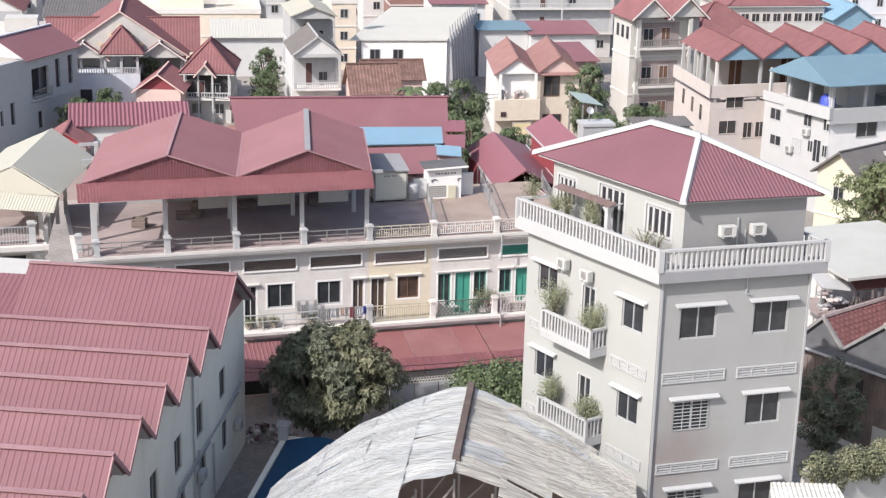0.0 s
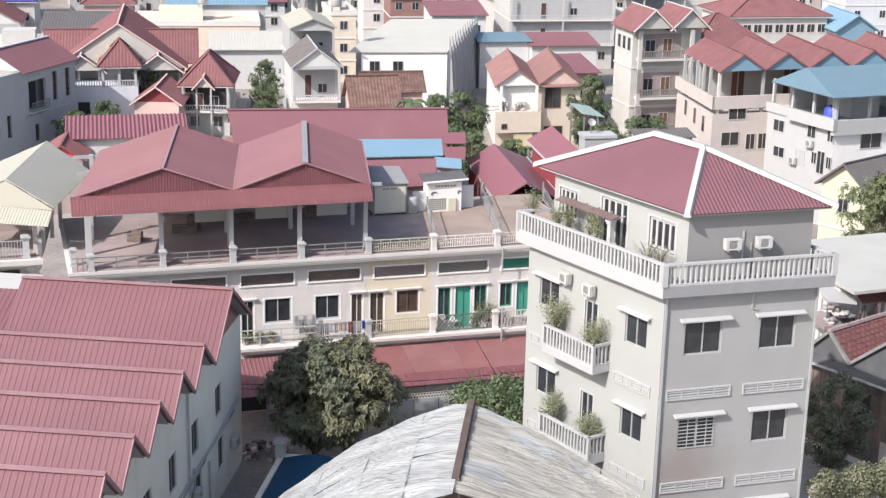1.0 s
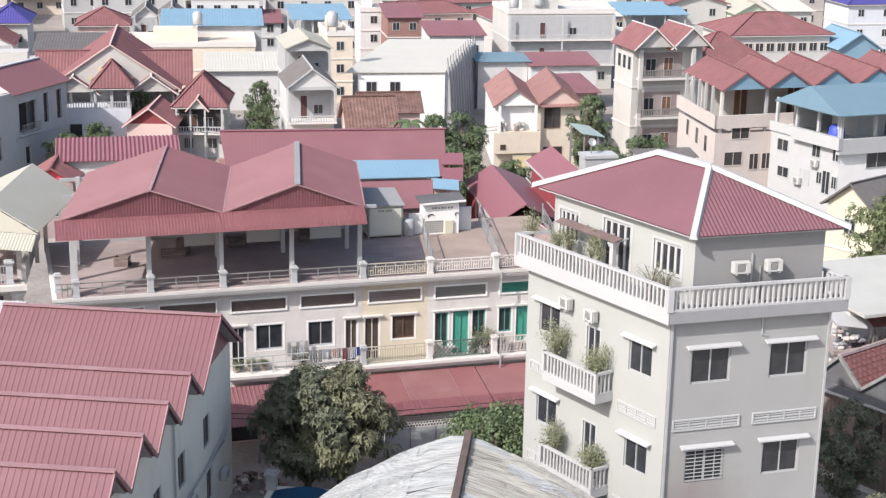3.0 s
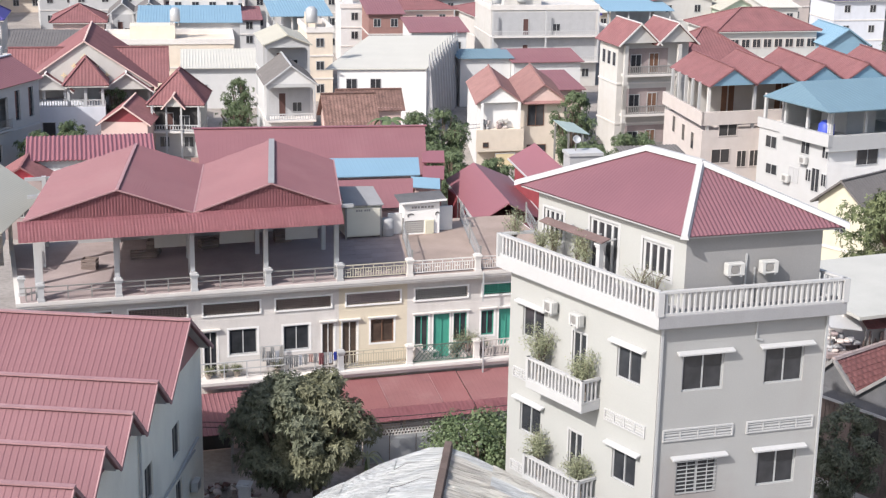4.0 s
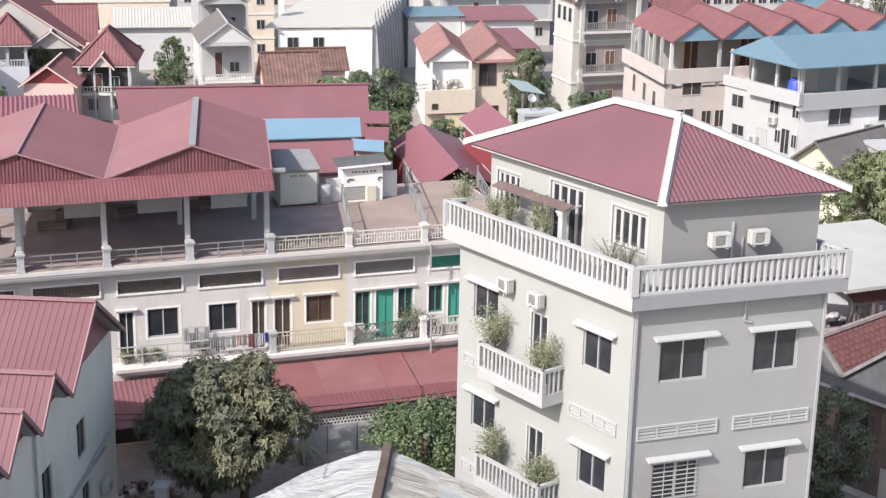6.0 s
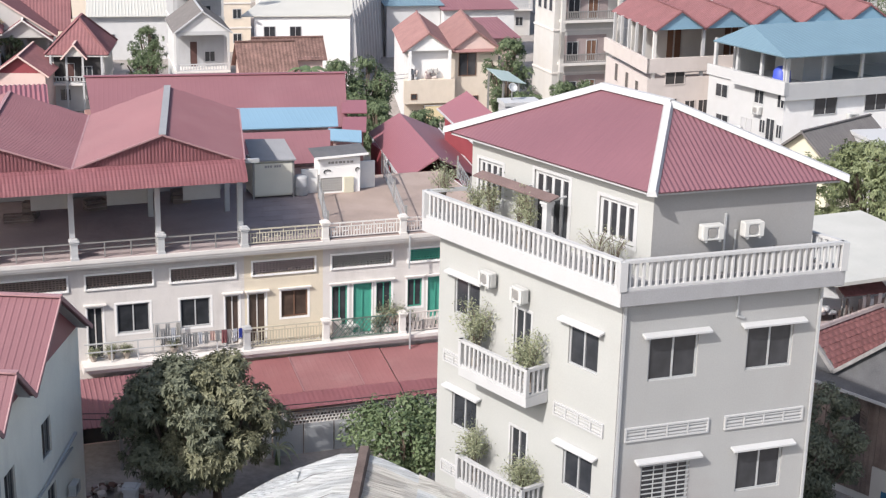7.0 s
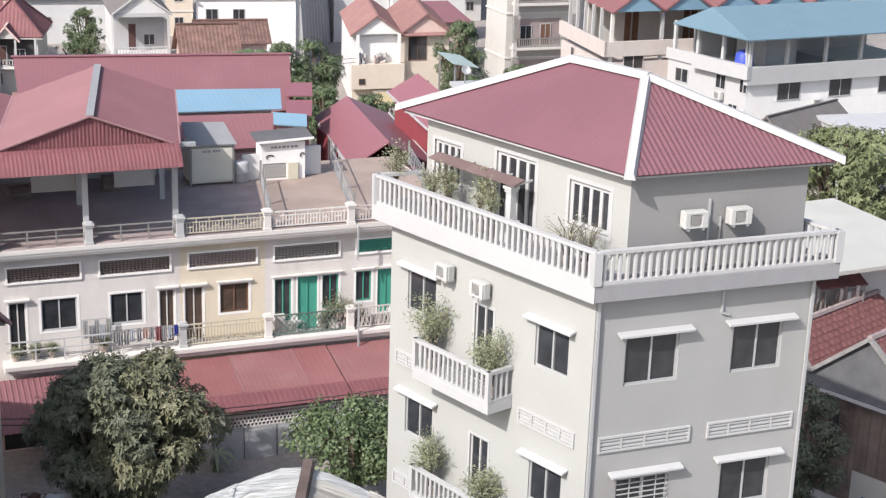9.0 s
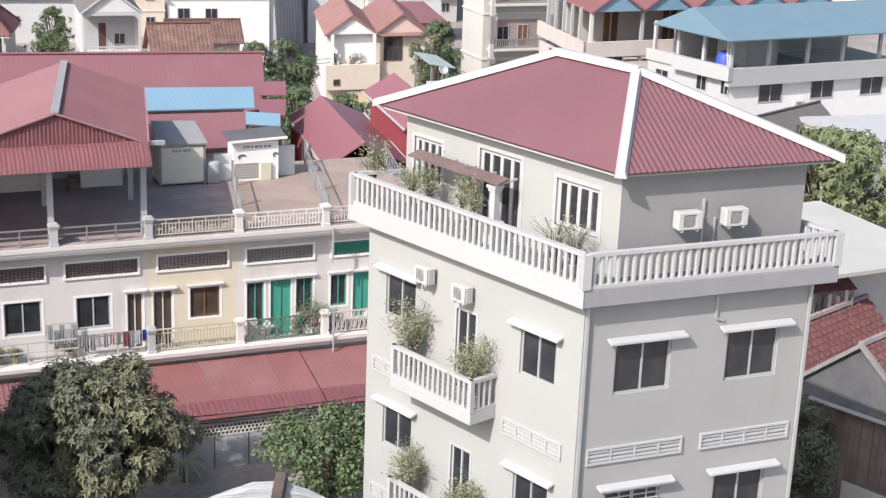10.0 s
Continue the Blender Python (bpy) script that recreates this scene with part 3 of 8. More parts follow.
def whorls_mesh(rng, blobs, count, size, blades=7, long=2.5):
    """Tufts of long, drooping leaves at the twig ends of the given blobs (centre, radii)."""
    vs, fs = [], []
    tot = sum(b[1][0] * b[1][1] + b[1][2] * b[1][0] for b in blobs)
    for c, r in blobs:
        for _ in range(max(3, int(count / blades * (r[0] * r[1] + r[2] * r[0]) / tot))):
            d = Vector((rng.gauss(0, 1), rng.gauss(0, 1), rng.gauss(0.15, 0.8))).normalized()
            s = rng.uniform(0.3, 1.35) ** 0.5
            p = Vector((c[0] + d.x * r[0] * s, c[1] + d.y * r[1] * s, c[2] + d.z * r[2] * s))
            axis = (d + Vector((rng.uniform(-.5, .5), rng.uniform(-.5, .5), rng.uniform(0.0, 0.9)))).normalized()
            u = axis.cross(Vector((0.31, 0.17, 0.93))).normalized()
            v = axis.cross(u)
            a0, k = rng.uniform(0, 6.283), rng.randint(blades - 2, blades + 2)
            for j in range(k):
                a = a0 + 6.283 * j / k + rng.uniform(-0.35, 0.35)
                t = (u * math.cos(a) + v * math.sin(a) + axis * rng.uniform(-0.25, 0.75)).normalized()
                L = size * rng.uniform(0.65, 1.3)
                W = L / long
                b = t.cross(axis).normalized()
                n = b.cross(t)
                sag = Vector((0, 0, -1)) * L * rng.uniform(0.15, 0.5)
                i = len(vs)
                vs += [p, p + t * L * 0.5 + b * W / 2 + n * W * 0.14 + sag * 0.25, p + t * L + sag, p + t * L * 0.5 - b * W / 2 + n * W * 0.14 + sag * 0.25, p + t * L * 0.52 + sag * 0.3]
                fs += [(i, i + 1, i + 4), (i + 1, i + 2, i + 4), (i, i + 4, i + 3), (i + 4, i + 2, i + 3)]
    me = bpy.data.meshes.new("crown")
    me.from_pydata([tuple(p) for p in vs], [], fs)
    return me


def tree(name, m, height, radius, trunk_h, label, leaf="leaf_dark", count=5000, size=0.22, seed=1, flat=0.8, clumps=26, group="", lump=(0.24, 0.42), tufts=0):
    rng = random.Random(seed)
    ob = thing(name, m, label, "tree", group)
    bm = B()
    lathe(bm, [(radius * 0.085 + 0.05, 0), (radius * 0.06 + 0.04, trunk_h * 0.5), (radius * 0.05 + 0.03, trunk_h)], 9)
    cz = trunk_h + (height - trunk_h) * 0.5
    blobs = []
    for i in range(clumps):
        a, q = rng.uniform(0, 6.283), rng.uniform(0.0, 1.0) ** 0.5
        zz = rng.uniform(-1, 1)
        k = math.sqrt(max(0, 1 - zz * zz)) * (0.25 + 0.85 * q)
        if rng.random() < 0.18:
            k *= rng.uniform(1.1, 1.35)
        c = (radius * 0.78 * k * math.cos(a), radius * 0.78 * k * math.sin(a), cz + (height - trunk_h) * 0.40 * zz)
        r = radius * rng.uniform(*lump)
        blobs.append((c, (r, r, r * flat)))
        if i % 3 == 0:
            beam(bm, (0, 0, trunk_h * rng.uniform(0.6, 1)), (c[0] * 0.8, c[1] * 0.8, c[2] - r * 0.3), 0.07 + radius * 0.012)
    part("trunk", bm, "bark", ob)
    me = whorls_mesh(rng, blobs, count, size, tufts) if tufts else leaves_mesh(rng, blobs, count, size, long=1.9)
    me.materials.append(M[leaf])
    cr = new("crown", me)
    cr.parent = ob
    return ob


def potted_plant(m, h, r, label, leaf="leaf_pale", seed=1, count=900, size=0.085, pot=0.16):
    """A bushy plant with thin stems in a pot."""
    rng = random.Random(seed)
    ob = thing("potted_plant", m, label, "plant", "balcony plants")
    bm = B()
    lathe(bm, [(pot * 0.7, 0), (pot, pot * 1.5), (pot * 1.08, pot * 1.5), (pot * 1.08, pot * 1.75), (pot * 0.9, pot * 1.75), (pot * 0.9, pot * 1.6)], 12)
    part("pot", bm, "terracotta", ob)
    bm = B()
    vs, fs = [], []
    stems = 24
    for i in range(stems):
        a, q = rng.uniform(0, 6.283), rng.uniform(0.05, 1) ** 0.5
        tip = Vector((r * q * math.cos(a), r * q * math.sin(a), h * rng.uniform(0.62, 1.02) * (1 - 0.25 * q)))
        base = Vector((tip.x * 0.12, tip.y * 0.12, pot * 1.6))
        mid = base.lerp(tip, 0.55) + Vector((-tip.x * 0.2, -tip.y * 0.2, h * 0.08))
        beam(bm, base, mid, 0.014); beam(bm, mid, tip, 0.009)
        for _ in range(count // stems):
            t = rng.uniform(0.25, 1.0) ** 0.7
            p = base.lerp(mid, t / 0.55) if t < 0.55 else mid.lerp(tip, (t - 0.55) / 0.45)
            p = p + Vector((rng.gauss(0, 1), rng.gauss(0, 1), rng.gauss(0, 1))) * (0.045 + 0.11 * r)
            d = Vector((rng.uniform(-1, 1), rng.uniform(-1, 1), rng.uniform(-0.5, 1))).normalized()
            n = d.cross(Vector((rng.uniform(-1, 1), rng.uniform(-1, 1), 0.3))).normalized()
            L = size * rng.uniform(0.7, 1.5)
            k = len(vs)
            vs += [tuple(p), tuple(p + d * L * 0.5 + n * L * 0.14), tuple(p + d * L), tuple(p + d * L * 0.5 - n * L * 0.14)]
            fs.append((k, k + 1, k + 2, k + 3))
    part("stem", bm, "bark", ob)
    me = bpy.data.meshes.new("foliage")
    me.from_pydata(vs, [], fs)
    me.materials.append(M[leaf])
    cr = new("foliage", me)
    cr.parent = ob
    return ob


# ---------------------------------------------------------------- the white corner block of flats
TW = at(6.08, 41.04, -0.4, 17.5)
VA = math.radians(108.62)
V2 = Vector((math.cos(VA), math.sin(VA), 0))
U2 = Vector((1, 0, 0))


def tp(a, b, z):
    """A point of the block by its two skew plan directions."""
    p = U2 * a + V2 * b
    return Vector((p.x, p.y, z))


WA, WB = 5.80, 7.45
G = 0.4                       # the block's heights are given over the street, which lies 0.4 below zero
tower = thing("apartment_block", TW, "pale grey corner apartment block with white balconies and red hipped roof", "building")
LF = Matrix.Translation(tp(0, WB, 0)) @ pose(0, 0, 0, 0, 0, 108.62 - 180)
rows_z = [10.78 + G, 7.28 + G, 3.78 + G]
right_open, left_open = [], []
for zz in rows_z:
    right_open += [(0.82, 2.23, zz, zz + 1.2), (3.66, 5.04, zz, zz + 1.2)]
    left_open += [(WB - 6.73, WB - 5.60, zz, zz + 1.15), (WB - 1.90, WB - 0.78, zz, zz + 1.13), (WB - 4.08, WB - 3.40, zz - 1.0, zz + 0.93)]
# front wall in the shade-toned render, the others in the lighter one
bm = B()
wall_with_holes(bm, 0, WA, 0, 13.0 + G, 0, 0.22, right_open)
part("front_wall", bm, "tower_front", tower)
bm = B()
wall_with_holes(bm, 0, WB, 0, 13.0 + G, 0, 0.22, left_open, LF)
solid(bm, [tp(WA, 0.22, 0), tp(WA, WB, 0), tp(WA - 0.22, WB, 0), tp(WA - 0.22, 0.22, 0)], [tp(WA, 0.22, 13 + G), tp(WA, WB, 13 + G), tp(WA - 0.22, WB, 13 + G), tp(WA - 0.22, 0.22, 13 + G)])
solid(bm, [tp(0.24, WB - 0.22, 0), tp(WA - 0.22, WB - 0.22, 0), tp(WA - 0.22, WB, 0), tp(0.24, WB, 0)], [tp(0.24, WB - 0.22, 13 + G), tp(WA - 0.22, WB - 0.22, 13 + G), tp(WA - 0.22, WB, 13 + G), tp(0.24, WB, 13 + G)])
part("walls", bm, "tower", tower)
# plates added inside, coloured near-black as the gloom behind the windows
bm = B()
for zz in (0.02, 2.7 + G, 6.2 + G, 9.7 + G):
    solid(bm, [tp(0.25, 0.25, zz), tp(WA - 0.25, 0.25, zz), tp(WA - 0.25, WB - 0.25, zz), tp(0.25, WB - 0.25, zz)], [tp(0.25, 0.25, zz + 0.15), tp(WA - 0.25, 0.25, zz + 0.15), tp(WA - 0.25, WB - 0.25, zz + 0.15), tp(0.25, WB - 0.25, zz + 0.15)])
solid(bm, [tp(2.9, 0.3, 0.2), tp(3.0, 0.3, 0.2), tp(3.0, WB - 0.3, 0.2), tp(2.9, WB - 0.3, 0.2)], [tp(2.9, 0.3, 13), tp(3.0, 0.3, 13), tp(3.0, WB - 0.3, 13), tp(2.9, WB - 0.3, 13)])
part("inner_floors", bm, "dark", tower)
for r, zz in enumerate(rows_z):
    for c, (x0, x1) in enumerate(((0.82, 2.23), (3.66, 5.04))):
        window(tower, at(x0, 0.02, zz), x1 - x0, 1.2, 2, "alu", "glass", grille=(r >= 1 and c == 0))
        hood(tower, at(x0 - 0.23, 0, zz + 1.28), (x1 - x0) + 0.52)
    for x0, x1, h in ((WB - 6.73, WB - 5.60, 1.15), (WB - 1.90, WB - 0.78, 1.13)):
        window(tower, LF @ at(x0, 0.02, zz), x1 - x0, h, 2, "alu", "glass")
        hood(tower, LF @ at(x0 - 0.28, 0, zz + 1.2), (x1 - x0) + 0.5)
    window(tower, LF @ at(WB - 4.08, 0.02, zz - 1.0), 0.68, 1.93, 2, "white", "glass", name="balcony_door", border=0.07)
    zb = zz - 1.62
    for x0, x1 in ((0.27, 2.70), (3.17, 5.55)):
        louvre_band(tower, at(x0, 0, zb), x1 - x0, 0.40)
    louvre_band(tower, LF @ at(WB - 2.34, 0, zb), 1.93, 0.40)
    louvre_band(tower, LF @ at(WB - 7.15, 0, zb), 0.95, 0.38, 2)
for x, zz in ((WB - 5.30, 12.10 + G), (WB - 3.95, 12.02 + G)):
    ac_unit(tower, LF @ at(x, 0, zz), 0.5, 0.40, 0.22)

# balconies on the two upper floors of the side street front
bal_me = baluster_mesh(0.66)
for zz in (9.42 + G, 5.92 + G):
    x0, x1, out = WB - 5.5, WB - 2.6, 0.8
    bm = B()
    box(bm, x0, x1, -out, 0, zz, zz + 0.30)
    bmesh.ops.bevel(bm, geom=bm.edges[:], offset=0.015, segments=1, affect="EDGES")
    bal = part("balcony", bm, "white", tower, "white balcony with square balusters", m=LF)
    bm = B()
    for a, b in (((x0, -out + 0.05), (x1, -out + 0.05)), ((x0 + 0.05, -out), (x0 + 0.05, 0)), ((x1 - 0.05, -out), (x1 - 0.05, 0))):
        beam(bm, (*a, zz + 1.06), (*b, zz + 1.06), 0.11, 0.09)
        beam(bm, (*a, zz + 0.34), (*b, zz + 0.34), 0.10, 0.06)
    for px in (x0 + 0.05, x1 - 0.05):
        box(bm, px - 0.06, px + 0.06, -out - 0.01, -out + 0.11, zz + 0.3, zz + 1.1)
    part("handrails", bm, "white", bal)
    baluster_run(bal, bal_me, (x0 + 0.1, -out + 0.05, zz + 0.36), (x1 - 0.1, -out + 0.05, zz + 0.36), 0.185)
    baluster_run(bal, bal_me, (x1 - 0.05, -out + 0.1, zz + 0.36), (x1 - 0.05, 0, zz + 0.36), 0.16)
    baluster_run(bal, bal_me, (x0 + 0.05, -out + 0.1, zz + 0.36), (x0 + 0.05, 0, zz + 0.36), 0.16)

# roof terrace
OV = 0.34
bm = B()
ring = [tp(-OV, -OV, 0), tp(WA + OV, -OV, 0), tp(WA + OV, WB + OV, 0), tp(-OV, WB + OV, 0)]
solid(bm, [p + Vector((0, 0, 13.0 + G)) for p in ring], [p + Vector((0, 0, 13.42 + G)) for p in ring])
bmesh.ops.bevel(bm, geom=bm.edges[:], offset=0.02, segments=1, affect="EDGES")
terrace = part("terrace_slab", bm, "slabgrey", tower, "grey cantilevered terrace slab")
# white strip added over the grey slab so that its sunlit edge looks lit
bm = B()
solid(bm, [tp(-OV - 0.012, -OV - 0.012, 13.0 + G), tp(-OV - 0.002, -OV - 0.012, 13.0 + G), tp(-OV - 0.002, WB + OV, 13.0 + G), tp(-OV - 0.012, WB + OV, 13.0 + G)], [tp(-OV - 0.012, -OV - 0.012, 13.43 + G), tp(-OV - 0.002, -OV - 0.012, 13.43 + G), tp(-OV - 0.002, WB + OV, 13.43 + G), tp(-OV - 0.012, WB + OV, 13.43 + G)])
part("fascia", bm, "white", terrace, "thin white strip added along the sunlit slab edge")
bm = B()
ins = 0.07
rr = [tp(-OV + ins, -OV + ins, 0), tp(WA + OV - ins, -OV + ins, 0), tp(WA + OV - ins, WB + OV - ins, 0), tp(-OV + ins, WB + OV - ins, 0)]
for i in range(4):
    p, q = rr[i], rr[(i + 1) % 4]
    for z, w, h in ((14.17, 0.15, 0.08), (13.46, 0.12, 0.08)):
        beam(bm, p + Vector((0, 0, z + G)), q + Vector((0, 0, z + G)), w, h)
    box(bm, p.x - 0.1, p.x + 0.1, p.y - 0.1, p.y + 0.1, 13.42 + G, 14.19 + G)
part("handrails", bm, "white", terrace)
tb_me = baluster_mesh(0.64, 0.085)
for i in (0, 1, 3):
    p, q = rr[i] + Vector((0, 0, 13.5 + G)), rr[(i + 1) % 4] + Vector((0, 0, 13.5 + G))
    baluster_run(terrace, tb_me, p, q, 0.195)

# penthouse
PA, PB, PE, PW = 0.95, 0.32, 5.62, 7.5
PL = Matrix.Translation(tp(PA, PW, 0)) @ pose(0, 0, 0, 0, 0, 108.62 - 180)
PR = Matrix.Translation(tp(PA, PB, 0))
PLEN = PW - PB
z0, z1 = 13.42 + G, 15.78 + G
pw = [(PW - 7.19, PW - 6.15, z0 + 0.62, z0 + 1.76), (PW - 4.81, PW - 3.40, z0 + 0.1, z0 + 1.95), (PW - 2.25, PW - 0.93, z0 + 0.72, z0 + 1.80)]
bm = B()
wall_with_holes(bm, 0, PLEN, z0, z1, 0, 0.18, pw, PL)
part("penthouse_wall", bm, "tower", tower)
# walls off the sunlit side: their shade is put into the darker render
bm = B()
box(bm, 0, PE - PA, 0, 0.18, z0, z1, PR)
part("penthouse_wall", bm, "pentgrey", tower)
bm = B()
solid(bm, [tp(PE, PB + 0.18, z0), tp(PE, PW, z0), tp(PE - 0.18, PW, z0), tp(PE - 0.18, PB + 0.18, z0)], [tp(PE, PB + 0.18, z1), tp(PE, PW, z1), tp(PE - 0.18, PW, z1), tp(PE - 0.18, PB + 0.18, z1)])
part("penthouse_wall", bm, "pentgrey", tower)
bm = B()
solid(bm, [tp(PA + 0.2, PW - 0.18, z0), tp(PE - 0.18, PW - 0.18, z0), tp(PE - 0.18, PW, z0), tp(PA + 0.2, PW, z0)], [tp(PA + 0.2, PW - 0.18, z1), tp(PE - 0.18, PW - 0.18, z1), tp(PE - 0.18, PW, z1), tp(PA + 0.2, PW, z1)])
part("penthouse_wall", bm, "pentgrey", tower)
for (x0, x1, za, zb), n in zip(pw, (4, 4, 4)):
    window(tower, PL @ at(x0, 0.02, za), x1 - x0, zb - za, n, "white", "glass", bar=0.10, border=0.09)
for x, w in ((1.26, 0.60), (2.45, 0.56)):
    ac_unit(tower, PR @ at(x, 0, 14.46 + G), w, 0.39, 0.23)
bm = B()
beam(bm, PR @ Vector((1.10 + 0.95, -0.03, 13.5 + G)), PR @ Vector((1.10 + 0.95, -0.03, 15.05 + G)), 0.05)
beam(bm, PR @ Vector((2.36, -0.03, 13.5 + G)), PR @ Vector((2.36, -0.03, 14.6 + G)), 0.04)
part("pipes", bm, "alu", tower)

# hipped roof of ribbed sheets with white ridge caps
E0, E1, F0, F1, ZE, ZR = 0.58, 6.08, -0.06, 8.1, 15.82 + G, 17.42 + G
RA, RB0, RB1 = 3.18, 2.75, 5.25
e = [tp(E0, F0, ZE), tp(E1, F0, ZE), tp(E1, F1, ZE), tp(E0, F1, ZE)]
r0, r1 = tp(RA, RB0, ZR), tp(RA, RB1, ZR)
roof = None
for k, (poly, al) in enumerate((([e[3], e[0], r0, r1], V2), ([e[0], e[1], r0], U2), ([e[1], e[2], r1, r0], V2), ([e[2], e[3], r1], U2))):
    bm = B()
    sheet(bm, poly, al, 0.14, 0.003 if k in (0, 2) else 0.012, 0.04)
    if roof is None:
        roof = part("roof", bm, "red_plum", tower, "red corrugated hipped roof")
    else:
        part("roof_slope", bm, "red_plum", roof)
for p, q in ((e[0], r0), (e[1], r0), (e[2], r1), (e[3], r1), (r0, r1)):
    bm = B()
    d = (q - p).normalized()
    side = d.cross(Vector((0, 0, 1))).normalized()
    up = Vector((0, 0, 1))
    solid(bm, [p - d * 0.12 + side * k - up * 0.012 for k in (-0.135, 0.135)] + [q + side * k - up * 0.012 for k in (0.135, -0.135)],
          [p - d * 0.12 + side * k + up * 0.15 for k in (-0.08, 0.08)] + [q + side * k + up * 0.15 for k in (0.08, -0.08)])
    part("ridge_cap", bm, "white", roof, "white mortar ridge cap")
bm = B()
mid = (e[0] + e[1] + e[2] + e[3]) / 4
solid(bm, [p.lerp(mid, 0.02) + Vector((0, 0, -0.10)) for p in e], [p.lerp(mid, 0.02) + Vector((0, 0, -0.055)) for p in e])
part("soffit", bm, "grey", roof)
bm = B()
for x, y in ((0.05, -0.06), (WA - 0.06, -0.06)):
    beam(bm, (x, y, 0.0), (x, y, 13.0 + G), 0.07)
beam(bm, (3.28, -0.03, 13.0 + G), (3.28, -0.03, 12.35 + G), 0.05)
beam(bm, (3.28, -0.03, 12.35 + G), (3.5, -0.03, 12.28 + G), 0.05)
part("pipes", bm, "alu", tower)

# lean-to board and post on the terrace
perg = thing("terrace_awning", TW @ PL, "brown boarded lean-to with white pillar on the roof terrace", "awning")
bm = B()
slab(bm, [(0.95, -0.74, 14.93 + G), (4.15, -0.74, 14.91 + G), (4.15, -0.4, 15.0 + G), (0.95, -0.4, 15.02 + G)], 0.04)
part("board", bm, "darkboard", perg)
bm = B()
square_post(bm, 3.85, -0.55, 13.42 + G, 14.86 + G, 0.17)
box(bm, 3.68, 4.02, -0.72, -0.38, 13.425 + G, 13.95 + G)
part("pillar", bm, "white", perg)
for x in (1.2, 1.9, 2.6, 3.3, 4.0):
    bm = B()
    beam(bm, (x, -0.68, 14.84 + G), (x, -0.02, 14.9 + G), 0.045)
    part("brackets", bm, "white", perg)


def lf(x, y, z):
    return TW @ LF @ Vector((x, y, z))


def plf(x, y, z):
    return TW @ PL @ Vector((x, y, z))


seed = 11
for x, y, zz, h, r in ((WB - 5.2, -0.42, 9.72 + G, 2.35, 0.66), (WB - 2.95, -0.40, 9.72 + G, 1.85, 0.62), (WB - 5.1, -0.40, 6.22 + G, 2.0, 0.58), (WB - 3.0, -0.40, 6.22 + G, 1.75, 0.55)):
    p = lf(x, y, zz)
    potted_plant(at(p.x, p.y, p.z), h, r, "bushy pale green plant in a pot on the balcony", seed=seed, count=1900)
    seed += 1
for x, y, h, r in ((-0.55, -0.62, 1.75, 0.46), (1.65, -0.62, 1.75, 0.38), (1.05, -0.66, 1.45, 0.32), (2.85, -0.62, 1.8, 0.28), (3.3, -0.7, 1.6, 0.26)):
    p = plf(x, y, 13.425 + G)
    potted_plant(at(p.x, p.y, p.z), h, r, "feathery green plant in a pot on the roof terrace", seed=seed, count=850, size=0.075)
    seed += 1
for x, y in ((6.0, -0.72), (6.6, -0.7)):
    p = plf(x, y, 13.425 + G)
    potted_plant(at(p.x, p.y, p.z), 1.5, 0.5, "half-bare thin shrub in a pot by the penthouse window", seed=seed, count=330, size=0.06)
    seed += 1
p = TW @ (tp(WA + 0.05, 1.3, 13.425 + G))
potted_plant(at(p.x, p.y, p.z), 0.75, 0.35, "small plant in a pot on the terrace corner", seed=seed, count=600)

# ---------------------------------------------------------------- the long terrace of shop houses
RW = at(-18.2, 59.56, 0, 17.64)
SK = [3.32 * k for k in range(8)]
SL, SR, WY = -0.97, 25.0, 0.45
row = thing("row_houses", RW @ at(0, 0, -0.4), "long row of grey and cream shop houses with roof terrace", "building")
Z = 0.4
vents = [(s + 0.42, s + 3.0, 5.98 + Z, 6.52 + Z) for s in SK[:7]]
vents = [(a, min(b, SR - 0.3), c, d) for a, b, c, d in vents]
wins = [(1.4, 2.7, 3.9, 5.1), (4.7, 6.0, 3.9, 5.1), (8.28, 9.58, 3.88, 5.1), (10.8, 12.02, 3.88, 5.08), (14.95, 16.06, 3.92, 5.06), (17.1, 17.76, 3.35, 5.06), (19.02, 19.68, 3.7, 5.07), (20.4, 21.04, 3.85, 5.08), (22.6, 23.6, 3.85, 5.08)]
doors = [(7.13, 7.74, 3.04, 5.06), (12.62, 13.2, 3.04, 5.06), (13.58, 14.3, 3.04, 5.06), (18.02, 18.82, 3.04, 5.08), (21.3, 22.0, 3.04, 5.1)]
wins = [(a - 0.08, b - 0.08, c + 0.12, d + 0.12) for a, b, c, d in wins]
doors = [(a - 0.08, b - 0.08, c, d + 0.12) for a, b, c, d in doors]
holes = vents + [(a, b, c + Z, d + Z) for a, b, c, d in wins + doors]


def clip_holes(a, b):
    return [h for h in holes if h[0] > a and h[1] < b]


for k, (a, b, mt) in enumerate(((-0.6, SK[4] + 0.06, "facade"), (SK[4] + 0.06, SK[5] + 0.03, "facade_y"), (SK[5] + 0.03, SR, "facade"))):
    bm = B()
    wall_with_holes(bm, a, b, 0, 7.0 + Z, WY, WY + 0.2, clip_holes(a, b))
    part("front_wall", bm, mt, row)
bm = B()
box(bm, -0.6, -0.4, WY + 0.21, 9.3, 0, 7.0 + Z); box(bm, SR - 0.2, SR, WY + 0.21, 9.3, 0, 7.0 + Z); box(bm, -0.6, SR, 9.3, 9.5, 0, 7.0 + Z)
part("side_walls", bm, "facade", row)
# added back plates whose dark colour replaces the shade of the rooms
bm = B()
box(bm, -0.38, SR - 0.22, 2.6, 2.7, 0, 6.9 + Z)
